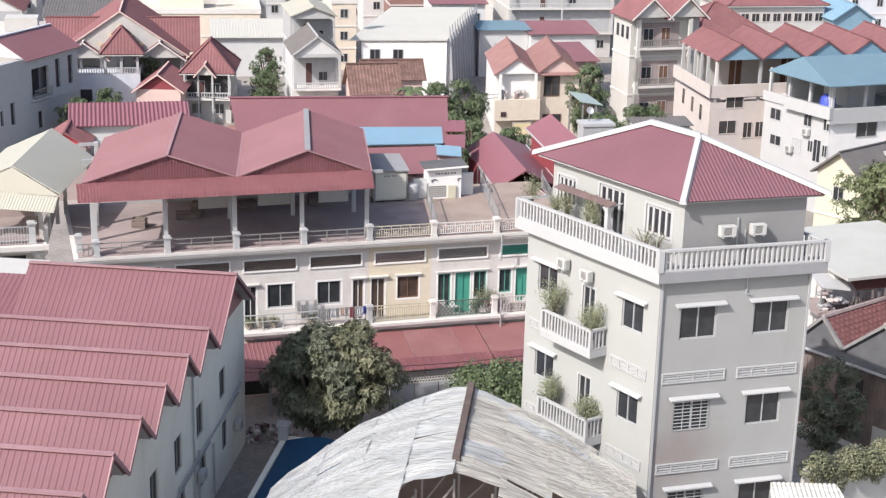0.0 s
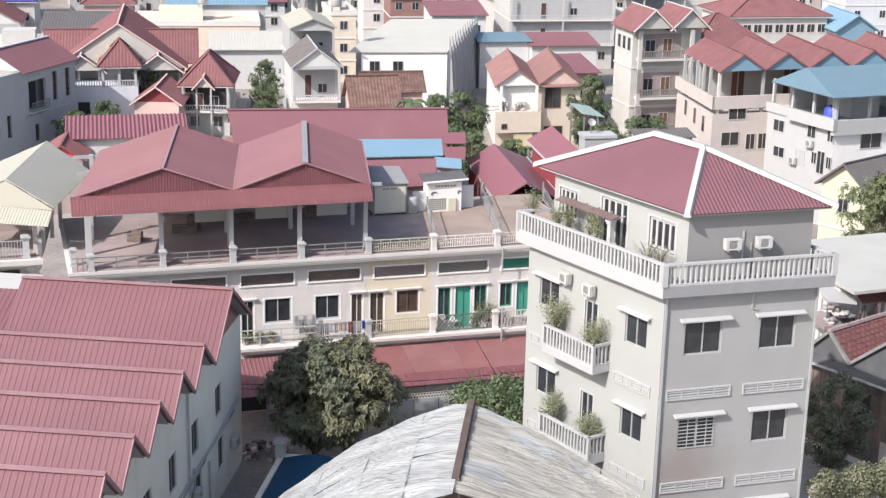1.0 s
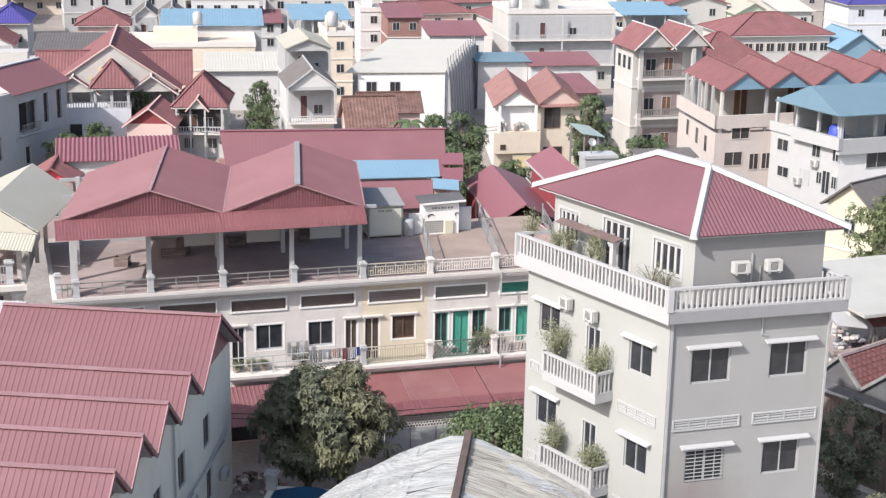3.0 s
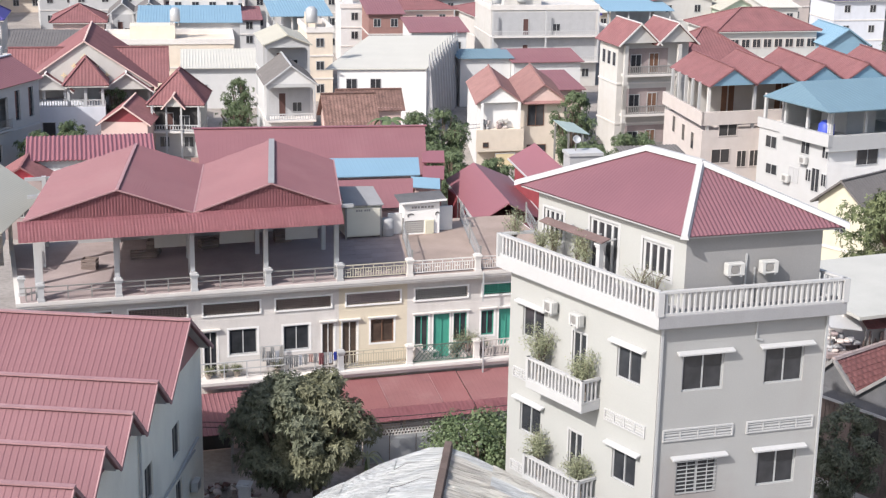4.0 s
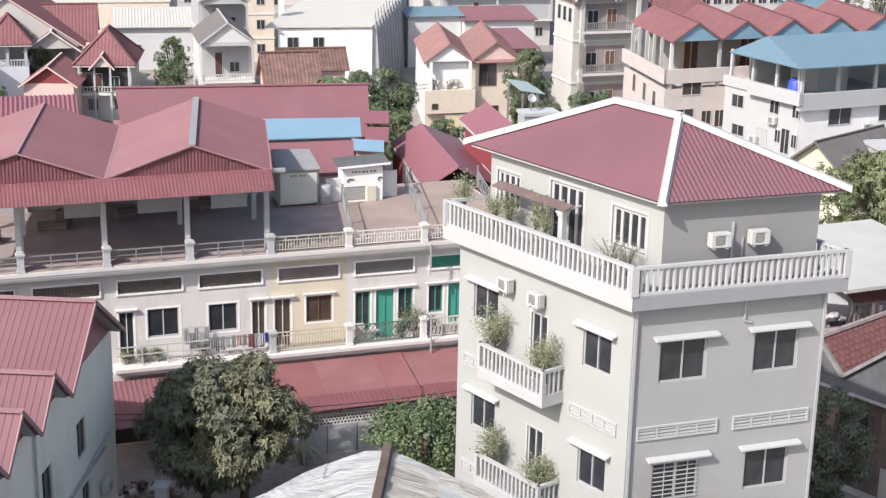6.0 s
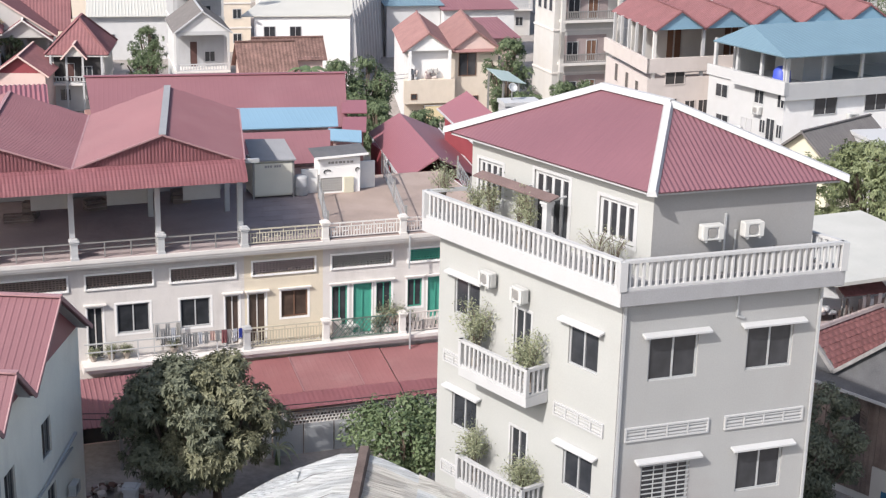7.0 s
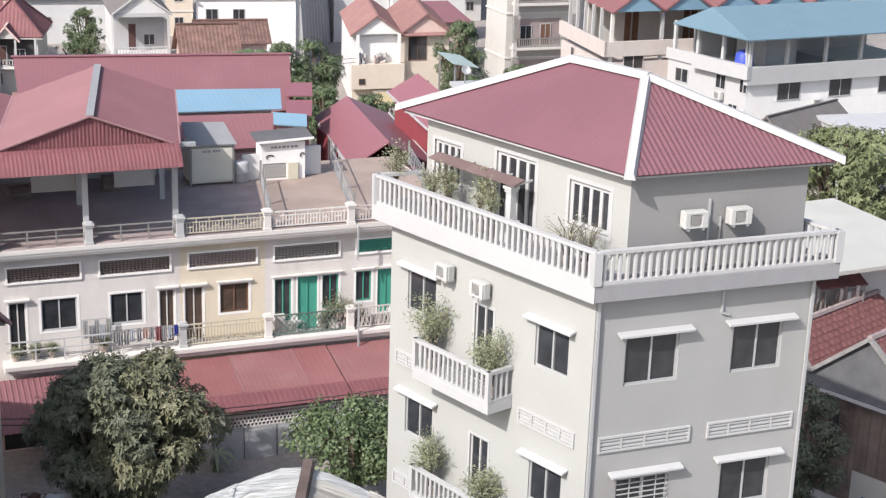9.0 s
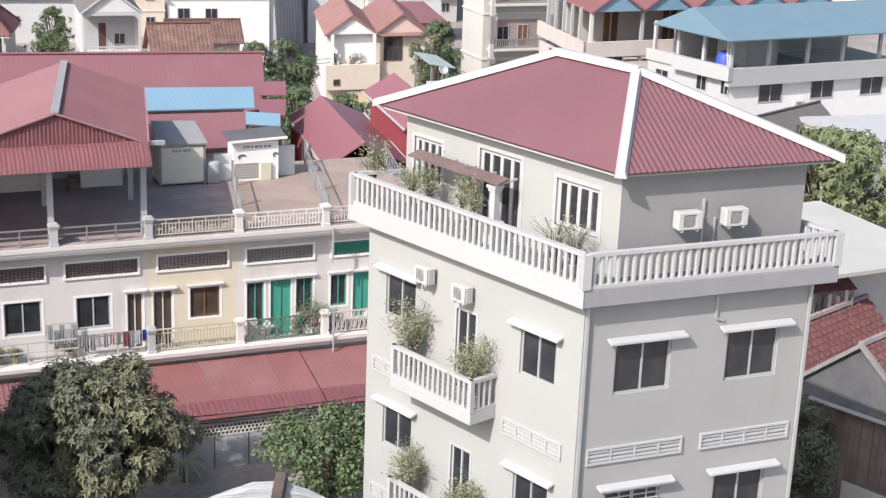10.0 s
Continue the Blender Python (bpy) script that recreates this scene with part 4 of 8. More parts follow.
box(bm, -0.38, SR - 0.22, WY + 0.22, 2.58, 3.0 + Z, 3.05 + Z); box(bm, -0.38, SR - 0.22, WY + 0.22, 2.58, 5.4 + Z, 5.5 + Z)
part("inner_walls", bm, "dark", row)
for a, b, c, d in vents:
    bm = B()
    t = 0.07
    box(bm, a - t, b + t, WY - 0.06, WY + 0.02, c - t, c); box(bm, a - t, b + t, WY - 0.06, WY + 0.02, d, d + t)
    box(bm, a - t, a, WY - 0.06, WY + 0.02, c, d); box(bm, b, b + t, WY - 0.06, WY + 0.02, c, d)
    vf = part("vent_frame", bm, "surround", row)
    bm = B()
    n = int((b - a) / 0.13)
    for i in range(1, n):
        x = a + (b - a) * i / n
        box(bm, x - 0.022, x + 0.022, WY + 0.05, WY + 0.09, c, d)
    for j in range(1, 6):
        z = c + (d - c) * j / 6
        box(bm, a, b, WY + 0.045, WY + 0.085, z - 0.02, z + 0.02)
    part("vent_lattice", bm, ("wood", "oldwood", "oldwood", "oldwood", "concrete", "steel", "green")[vents.index((a, b, c, d)) % 7], vf)
for (a, b, c, d) in wins:
    pm = "glass2" if 14 < a < 15 else "glass"
    fm = "wood" if 14 < a < 15 else ("green" if a > 16.5 else "white")
    window(row, at(a, WY + 0.02, c + Z), b - a, d - c, 2, fm, pm, bar=0.05, border=0.09, border_mat="surround")
    if a > 14:
        bm = B()
        box(bm, a - 0.14, b + 0.14, WY - 0.12, WY, d + 0.10 + Z, d + 0.15 + Z)
        part("window_ledge", bm, "trim", row)
for (a, b, c, d) in doors:
    g = a > 16
    window(row, at(a, WY + 0.02, c + Z), b - a, d - c, 2, "green" if g else "trim", "green" if g else ("glass" if a < 12 else "glass2"), bar=0.045, name="balcony_door", border=0.06, border_mat="surround", label="green folding door" if g else "")
    bm = B()
    box(bm, a - 0.14, b + 0.14, WY - 0.16, WY, d + 0.09 + Z, d + 0.15 + Z)
    part("door_ledge", bm, "trim", row)
# floor slabs with stepped cornices
bm = B()
box(bm, SL, SR, -0.08, 9.6, 7.0 + Z, 7.2 + Z); box(bm, SL - 0.06, SR, -0.13, -0.08, 7.10 + Z, 7.2 + Z); box(bm, SL - 0.1, SR, -0.17, 9.6, 7.2 + Z, 7.36 + Z)
part("mouldings", bm, "trim", row)
bm = B()
box(bm, SK[2] + 0.1, SR, -0.22, WY, 2.66 + Z, 2.86 + Z); box(bm, SK[2] + 0.1, SR, -0.36, WY, 2.86 + Z, 3.0 + Z)
part("mouldings", bm, "trim", row)
for a, b, mt in ((SL + 0.1, SK[7], "concrete"), (SK[5] + 0.02, SR - 0.1, "floor_tan")):
    bm = B()
    k = 0.2 if mt == "floor_tan" else 0.0
    slab(bm, [(a, -0.1, 7.385 + Z + (0.004 if k else 0)), (b, -0.1, 7.385 + Z + (0.004 if k else 0)), (b, 9.5, 7.385 + Z + (0.004 if k else 0)), (a + k * 9.6, 9.5, 7.385 + Z + (0.004 if k else 0))], 0.025)
    part("terrace_floor", bm, mt, row)
for z0, z1, ks in ((7.36 + Z, 8.2 + Z, range(8)), (3.0 + Z, 3.98 + Z, (4, 5, 6, 7))):
    for k in ks:
        bm = B()
        square_post(bm, SK[k] + (0.03 if z0 < 5 else 0), 0, z0, z1, 0.26)
        part("rail_post", bm, "white" if k < 5 else "trim", row)
bm = B()
square_post(bm, SL + 0.2, 1.0, 7.36 + Z, 8.25 + Z, 0.24)
part("rail_post", bm, "white", row)


def bar_rail(a, b, y, z0, z1, material, style):
    """Iron railings of four patterns between two posts."""
    bm = B()
    box(bm, a, b, y - 0.025, y + 0.025, z1 - 0.05, z1)
    rail = part("railing", bm, material, row)
    bm = B()
    if style == "pipe":
        box(bm, a, b, y - 0.02, y + 0.02, (z0 + z1) / 2 - 0.02, (z0 + z1) / 2 + 0.02)
        for i in range(1, 3):
            x = a + (b - a) * i / 3
            box(bm, x - 0.025, x + 0.025, y - 0.025, y + 0.025, z0 - 0.1, z1 - 0.05)
    else:
        box(bm, a, b, y - 0.02, y + 0.02, z0, z0 + 0.04)
        if style == "key":
            box(bm, a, b, y - 0.02, y + 0.02, z1 - 0.2, z1 - 0.165)
            n = int((b - a) / 0.12)
            for i in range(1, n):
                x = a + (b - a) * i / n
                top = z1 - 0.2 if i % 4 else z1 - 0.05
                box(bm, x - 0.018, x + 0.018, y - 0.015, y + 0.015, z0 + 0.04, top)
            for i in range(0, n - 3, 4):
                x0, x1 = a + (b - a) * (i + 1) / n, a + (b - a) * (i + 3) / n
                box(bm, x0, x1, y - 0.018, y + 0.018, z0 + 0.22, z0 + 0.26)
        elif style == "curl":
            n = int((b - a) / 0.17)
            for i in range(n):
                x0, x1 = a + (b - a) * i / n, a + (b - a) * (i + 1) / n
                beam(bm, (x0, y, z0), (x1, y, z1 - 0.05), 0.028)
                beam(bm, (x0, y, (z0 + z1) / 2), (x1, y, z0), 0.024)
                box(bm, x0 - 0.014, x0 + 0.014, y - 0.014, y + 0.014, z0, z1 - 0.05)
        else:
            n = int((b - a) / 0.2)
            for i in range(n + 2):
                for sgn in (1, -1):
                    x0 = a + (b - a) * i / n
                    x1 = x0 + sgn * (z1 - z0) * 0.8
                    if a <= x0 <= b and a <= x1 <= b:
                        beam(bm, (x0, y, z0), (x1, y, z1 - 0.04), 0.024)
    part("rail_bars", bm, material, rail)
    return rail


for k in range(4):
    bar_rail(SK[k] + 0.14, SK[k + 1] - 0.14, 0, 7.5 + Z, 8.02 + Z, "steel", "pipe")
bar_rail(SL + 0.1, SK[0] - 0.14, 0, 7.5 + Z, 8.02 + Z, "steel", "pipe")
bar_rail(SK[4] + 0.14, SK[5] - 0.14, 0, 7.46 + Z, 8.06 + Z, "yrail", "key")
bar_rail(SK[5] + 0.14, SK[6] - 0.14, 0, 7.46 + Z, 8.06 + Z, "trim", "key")
bar_rail(SK[6] + 0.14, SK[7] - 0.14, 0, 7.46 + Z, 8.06 + Z, "tan", "key")
bar_rail(SK[2] + 0.2, SK[3], 0, 3.1 + Z, 3.85 + Z, "white", "pipe")
bar_rail(SK[3], SK[4] - 0.12, 0, 3.1 + Z, 3.85 + Z, "white", "pipe")
bar_rail(SK[4] + 0.16, SK[5] - 0.12, 0, 3.06 + Z, 3.88 + Z, "yrail", "key")
bar_rail(SK[5] + 0.16, SK[6] - 0.12, 0, 3.06 + Z, 3.88 + Z, "greenrail", "lattice")
bar_rail(SK[6] + 0.16, SK[7] - 0.12, 0, 3.06 + Z, 3.88 + Z, "tan", "curl")
bm = B()
beam(bm, (SK[6] + 0.25, -0.2, 5.9 + Z), (SK[6] + 0.25, -0.2, 7.3 + Z), 0.06)
beam(bm, (SK[6] + 0.25, -0.42, 2.4 + Z), (SK[6] + 0.25, -0.42, 4.2 + Z), 0.06)
part("pipes", bm, "alu", row)

# the twin-gabled canopy over the terrace
canopy = thing("terrace_canopy", RW, "red ribbed metal canopy with two gables on white columns", "canopy")


def cs(s, d, z):
    return Vector((s + 0.19 * d, d, z))


D1 = 9.4
lows, highs = [(-0.6, 10.98), (6.7, 10.95), (13.34, 10.88)], [(3.42, 12.16), (10.16, 12.1)]
for i, (hs, hz) in enumerate(highs):
    for (ls, lz), nm in ((lows[i], "roof_slope"), (lows[i + 1], "roof_slope")):
        bm = B()
        sheet(bm, [cs(ls, 0, lz), cs(hs, 0, hz), cs(hs, D1, hz), cs(ls, D1, lz)], cs(0, 1, 0), 0.2, 0.012, 0.04, "rib")
        part(nm, bm, "red", canopy)
    bm = B()
    beam(bm, cs(hs, -0.05, hz + 0.025), cs(hs, D1, hz + 0.025), 0.28 if i else 0.14, 0.03)
    part("ridge_cap", bm, "slabgrey" if i else "red_cap", canopy)
    bm = B()
    (la, za), (lb, zb) = lows[i], lows[i + 1]
    n = int((lb - la) / 0.034)
    prev = None
    for j in range(n + 1):
        x = la + (lb - la) * j / n
        t = za + (hz - za) * (x - la) / (hs - la) if x < hs else zb + (hz - zb) * (lb - x) / (lb - hs)
        y = 0.05 + (0.012 if j % 4 in (1, 2) else 0)
        cur = [bm.verts.new((x, y, 10.70)), bm.verts.new((x, y, max(10.72, t - 0.06)))]
        if prev:
            bm.faces.new((prev[0], cur[0], cur[1], prev[1]))
        prev = cur
    bmesh.ops.solidify(bm, geom=bm.faces[:], thickness=0.03)
    # gable sheet in the lightened red, which adds light to its front
    part("gable_sheet", bm, "red_eave", canopy)
    bm = B()
    for ls, lz in (lows[i], lows[i + 1]):
        beam(bm, cs(ls, -0.04, lz - 0.005), cs(hs, -0.04, hz - 0.005), 0.05, 0.07)
    part("verge_board", bm, "red_cap", canopy)
bm = B()
prof = [(-0.02, 10.98), (-0.25, 10.88), (-0.50, 10.68), (-0.70, 10.45), (-0.82, 10.24)]
strip(bm, prof, -0.82, 13.3, 0.145, 0.006)
part("eave_strip", bm, "red_eave", canopy)
bm = B()
beam(bm, cs(6.7, 0, 10.965), cs(6.7, D1, 10.965), 0.07, 0.02)
beam(bm, cs(13.36, 0, 10.9), cs(13.36, D1, 10.9), 0.06, 0.06)
part("beams", bm, "red_cap", canopy)
for d in (0.35, 2.6, 5.2, 8.8):
    for s in (-0.1, 3.3, 6.62, 9.93, 13.2):
        if d in (2.6,) and s > 7:
            continue
        bm = B()
        x = s + 0.19 * (d - 0.35) * 0.5
        box(bm, x - 0.10, x + 0.10, d - 0.1, d + 0.1, 7.386, 10.9)
        part("column", bm, "white" if s < 12 else "alu", canopy)
bm = B()
for d in (0.35, 5.2, 8.8):
    box(bm, -0.2, 14.0, d - 0.06, d + 0.06, 10.7, 10.86)
part("beams", bm, "alu", canopy)
bm = B()
box(bm, 2.2, 14.6, 9.0, 9.2, 7.386, 10.2)
part("rear_screen", bm, "grey", canopy)
for x0, x1 in ((5.5, 7.2), (8.6, 10.3), (11.8, 13.4)):
    bm = B()
    box(bm, x0, x1, 5.3, 5.36, 7.95, 9.3)
    part("panel", bm, "cream", canopy)

# tank housing and roof hut on the terrace
tank = thing("tank_housing", RW @ at(15.1, 6.6, 7.386), "cream box-shaped water tank housing with a white lid", "tank")
bm = B()
box(bm, 0, 1.9, 0, 1.5, 0.1, 1.72)
bmesh.ops.bevel(bm, geom=bm.edges[:], offset=0.10, segments=2, affect="EDGES")
part("body", bm, "tankcream", tank)
bm = B()
slab(bm, [(-0.06, -0.08, 1.80), (1.96, -0.08, 1.76), (1.78, 1.4, 2.36), (-0.02, 1.4, 2.44)], 0.06)
part("lid", bm, "slabgrey", tank)
bm = B()
for x, w in ((0.55, 0.1), (0.68, 0.07), (0.78, 0.1), (0.98, 0.1), (1.1, 0.07), (1.2, 0.08)):
    box(bm, x, x + w, -0.006, 0.004, 1.42, 1.52)
part("lettering", bm, "steel", tank, "row of faded dark marks")
bm = B()
for x in (0.05, 1.85):
    for y in (0.05, 1.45):
        box(bm, x - 0.04, x + 0.04, y - 0.04, y + 0.04, 0, 1.7)
part("legs", bm, "steel", tank)
hut = thing("roof_hut", RW @ at(18.2, 6.85, 7.386), "white roof hut with a lattice window and a grey sloping roof", "hut")
bm = B()
wall_with_holes(bm, 0, 1.9, 0, 1.62, 0, 0.12, [(0.05, 1.08, 0.06, 0.72)])
box(bm, 0, 0.12, 0.12, 0.9, 0, 1.62); box(bm, 1.78, 1.9, 0.12, 0.9, 0, 1.62); box(bm, 0.12, 1.78, 0.78, 0.9, 0, 1.62)
part("walls", bm, "surround", hut)
bm = B()
box(bm, -0.75, -0.02, 0.25, 0.37, 0, 1.1); box(bm, 1.93, 2.75, 0.5, 0.62, 0, 1.25)
part("side_walls", bm, "whitewash", hut)
bm = B()
slab(bm, [(-0.25, -0.2, 1.72), (2.2, -0.2, 1.82), (2.2, 1.0, 2.0), (-0.25, 1.0, 1.9)], 0.04)
hr = part("roof", bm, "weathered", hut, "weathered grey sheet roof")
bm = B()
solid(bm, [(-0.27, -0.24, 1.64), (2.22, -0.24, 1.74), (2.22, -0.21, 1.74), (-0.27, -0.21, 1.64)], [(-0.27, -0.24, 1.74), (2.22, -0.24, 1.84), (2.22, -0.21, 1.84), (-0.27, -0.21, 1.74)])
part("fascia", bm, "surround", hr)
bm = B()
for i in range(1, 11):
    x = 0.05 + 1.03 * i / 11
    box(bm, x - 0.016, x + 0.016, 0.02, 0.06, 0.06, 0.72)
for j in range(1, 6):
    z = 0.06 + 0.66 * j / 6
    box(bm, 0.05, 1.08, 0.015, 0.055, z - 0.018, z + 0.018)
part("lattice", bm, "cream", hut)
bm = B()
box(bm, 0.13, 1.1, 0.13, 0.16, 0.02, 0.76)
part("backing", bm, "concrete", hut)
bm = B()
box(bm, 1.12, 1.58, -0.12, -0.01, 0.0, 0.74)
bmesh.ops.bevel(bm, geom=bm.edges[:], offset=0.015, segments=1, affect="EDGES")
part("board", bm, "paleyellow", hut)
bm = B()
for x, w in ((0.42, 0.1), (0.55, 0.14), (0.74, 0.1), (0.9, 0.16), (1.1, 0.1), (1.28, 0.12), (1.44, 0.14)):
    box(bm, x, x + w, -0.008, -0.001, 1.36, 1.46)
part("lettering", bm, "steel", hut, "row of faded dark marks")
for x, z, w in ((0.2, 1.0, 0.34), (1.68, 1.02, 0.2)):
    bm = B()
    for k in range(6):
        a0, a1 = k * 0.6 + 0.2, k * 0.6 + 0.9
        beam(bm, (x + w / 2 + w * 0.5 * math.cos(a0), -0.03, z + 0.1 * math.sin(a0)), (x + w / 2 + w * 0.5 * math.cos(a1), -0.03, z + 0.1 * math.sin(a1)), 0.035)
    part("cable_coil", bm, "rubber", hut)

# lean-to roofs of the ground floor
for nm, s0, s1, ya, za, yb, zb, mt in (("lean_to_roof", 12.3, 18.9, -0.1, 2.5, -2.75, 2.0, "red_brick"), ("lean_to_roof", 18.95, 25.0, -0.1, 2.46, -2.75, 1.98, "red_brick"), ("lean_to_roof", 5.9, 9.6, -0.1, 2.45, -3.0, 1.6, "red")):
    lean = thing(nm, RW, "faded red ribbed lean-to roof over the shop fronts", "roof", "lean-to roofs")
    cuts = [s0, s0 + 2.7, s0 + 5.2, s1] if s0 > 10 else [s0, s1]
    for k in range(len(cuts) - 1):
        a, b = cuts[k], cuts[k + 1] - 0.012
        bm = B()
        sheet(bm, [(a, ya, za), (b, ya, za), (b, yb, zb), (a, yb, zb)], (1, 0, 0), 0.2, 0.0015 if s0 > 10 else 0.014, 0.03, "rib")
        part("roof_sheet", bm, (mt, "red_brick2", mt)[(k + (s0 > 15)) % 3], lean)
        if k:
            bm = B()
            beam(bm, (a, ya, za + 0.03), (a, yb, zb + 0.03), 0.03, 0.012)
            part("seam", bm, "red_cap", lean)
    if s0 > 10:
        bm = B()
        pr = [(yb, zb + 0.0), (yb - 0.3, zb - 0.06), (yb - 0.55, zb - 0.13), (yb - 0.74, zb - 0.22), (yb - 0.84, zb - 0.32)]
        strip(bm, pr, s0, s1, 0.2, 0.007)
        part("eave_strip", bm, "red_eave", lean)
    bm = B()
    for x in (s0 + 0.2, (s0 + s1) / 2, s1 - 0.2):
        box(bm, x - 0.06, x + 0.06, yb + 0.2, yb + 0.32, -0.4, zb - 0.02)
    part("posts", bm, "steel", lean)
front = thing("shop_gate", RW @ at(0, -3.3, -0.4), "grey steel shop gate with a honeycomb lattice above", "gate")
bm = B()
for i in range(8):
    x = 13.6 + i * 1.25
    box(bm, x, x + 1.2, 0, 0.05, 0, 1.25)
    box(bm, x + 0.1, x + 1.1, -0.02, 0, 0.15, 1.13)
part("gate_leaves", bm, "alu", front)
bm = B()
for i in range(70):
    x = 13.6 + i * 0.145
    for j in range(4):
        z = 1.29 + j * 0.14
        lo = x + (0.07 if j % 2 else 0)
        box(bm, lo, lo + 0.045, 0, 0.04, z, z + 0.14)
for j in range(5):
    z = 1.28 + j * 0.14
    box(bm, 13.6, 23.8, 0.0, 0.045, z - 0.018, z + 0.018)
part("lattice", bm, "trim", front)
bm = B()
box(bm, 13.2, 13.5, -0.1, 0.2, 0, 1.95)
part("gate_post", bm, "trim", front)

# washing and odds and ends on the balcony
rack = thing("clothes_rack", RW @ at(9.6, 0.25, 3.0), "aluminium clothes rack hung with white and striped washing", "clothes rack")
bm = B()
for x in (0, 1.1):
    beam(bm, (x, 0, 0), (x, 0, 1.35), 0.03); beam(bm, (x, 0.4, 0), (x, 0.4, 1.35), 0.03)
for y in (0, 0.4):
    beam(bm, (0, y, 1.35), (1.1, y, 1.35), 0.03); beam(bm, (0, y, 1.1), (1.1, y, 1.1), 0.02)
part("frame", bm, "alu", rack)
cloth_cols = [("white", "white cloth"), ("paleblue", "pale blue cloth"), ("tankblue", "blue cloth"), ("redwall", "red cloth"), ("cream", "cream cloth"), ("pink", "pink cloth"), ("grey", "grey cloth"), ("redtile_cloth", "faded red cloth")]
rng = random.Random(5)


def cloth(parent, x, y, z, w, h, mt, label):
    bm = B()
    n, prev = 6, None
    for i in range(n + 1):
        a, ya = x + w * i / n, y + 0.035 * math.sin(i * 2.1 + x * 9)
        cur = [bm.verts.new((a, ya, z - h)), bm.verts.new((a, (ya + y) / 2, z - h * 0.5)), bm.verts.new((a, y, z))]
        if prev:
            bm.faces.new((prev[0], cur[0], cur[1], prev[1])); bm.faces.new((prev[1], cur[1], cur[2], prev[2]))
        prev = cur
    bmesh.ops.solidify(bm, geom=bm.faces[:], thickness=0.012)
    part("garment", bm, mt, parent, label)


for i in range(5):
    c = cloth_cols[(0, 6, 0, 1, 4)[i]]
    cloth(rack, 0.05 + i * 0.21, -0.02, 1.32 - 0.2 * (i % 2), 0.18, rng.uniform(0.5, 0.8), *c)
line = thing("washing_line", RW @ at(10.6, -0.04, 3.0), "row of coloured washing hung over the balcony rail", "washing")
bm = B()
beam(bm, (0, 0, 0.93), (2.6, 0, 0.93), 0.015)
part("line", bm, "steel", line)
for i in range(11):
    c = cloth_cols[i % 8] if i > 4 else cloth_cols[(0, 6, 0, 1, 0)[i]]
    cloth(line, 0.02 + i * 0.235, -0.03, 0.93, rng.uniform(0.15, 0.24), rng.uniform(0.4, 0.62), *c)

# ---------------------------------------------------------------- the saw-roofed red building
RBM = at(-10.58, 52.55, -0.4, -5.0)
redb = thing("saw_roof_building", RBM, "long grey-walled building under a row of red ribbed gable roofs", "building")
XL = -20.0
ridges = [(0.0, 9.0, -9.0)] + [(-4.6 - 3.0 * k, 8.17, XL) for k in range(7)]
ZV = 6.8 + 0.4
spans = [(3.3, -3.0)] + [(-3.0 - (3.1 if k else 0) - 3.0 * max(0, k - 1), -6.1 - 3.0 * k) for k in range(7)]
for (ry, rz, xl), (yb, yf) in zip(ridges, spans):
    rz += 0.4
    zf = ZV
    bm = B()
    sheet(bm, [(0.12, ry, rz), (xl, ry, rz), (xl, yf - 0.05, zf), (0.12, yf - 0.05, zf)], (1, 0, 0), 0.23, 0.008, 0.04, "rib")
    rp = part("roof_slope", bm, "red_saw", redb)
    bm = B()
    sheet(bm, [(0.12, ry, rz), (xl, ry, rz), (xl, yb + 0.05, zf), (0.12, yb + 0.05, zf)], (1, 0, 0), 0.23, 0.008, 0.04, "rib")
    part("roof_slope", bm, "red_saw", redb)
    bm = B()
    beam(bm, (0.16, ry, rz + 0.03), (xl, ry, rz + 0.03), 0.26, 0.05)
    beam(bm, (0.14, ry, rz - 0.03), (0.14, yf, zf - 0.03), 0.05, 0.14)
    beam(bm, (0.14, ry, rz - 0.03), (0.14, yb, zf - 0.03), 0.05, 0.14)
    part("ridge_cap", bm, "red_cap", rp)
    bm = B()
    for x in (-0.42,):
        solid(bm, [(x, yf, zf - 0.06), (x, yb, zf - 0.06), (x, ry, rz - 0.08)], [(x - 0.05, yf, zf - 0.06), (x - 0.05, yb, zf - 0.06), (x - 0.05, ry, rz - 0.08)])
    part("gable_sheet", bm, "red2", redb)
    bm = B()
    solid(bm, [(-0.05, yb, zf - 0.1), (-0.05, yb, zf - 0.06), (-0.05, ry, rz - 0.06), (-0.05, ry, rz - 0.10)], [(-0.42, yb, zf - 0.1), (-0.42, yb, zf - 0.06), (-0.42, ry, rz - 0.06), (-0.42, ry, rz - 0.10)])
    part("soffit", bm, "grey", redb)
bm = B()
sheet(bm, [(-9.0, 0.6, 8.25 + 0.4), (XL, 0.6, 8.25 + 0.4), (XL, -3.05, ZV), (-9.0, -3.05, ZV)], (1, 0, 0), 0.23, 0.008, 0.04, "rib")
part("roof_slope", bm, "red_saw", redb)
bm = B()
box(bm, -9.2, XL, 0.6, 3.0, 6.0, 8.55)
part("parapet", bm, "cream", redb)
rw_open = [(-1.0, 0.0, 3.5, 4.85), (-4.7, -3.7, 3.35, 4.75), (-7.9, -6.9, 3.2, 4.7), (-11.1, -10.1, 3.2, 4.7), (-14.3, -13.3, 3.2, 4.7), (-17.5, -16.5, 3.2, 4.7), (-0.7, 0.2, 0.95, 2.35), (-4.4, -3.4, 0.9, 2.3), (-7.6, -6.6, 0.8, 2.3)]
RWM = pose(-0.45, 0, 0, 0, 0, 90)
bm = B()
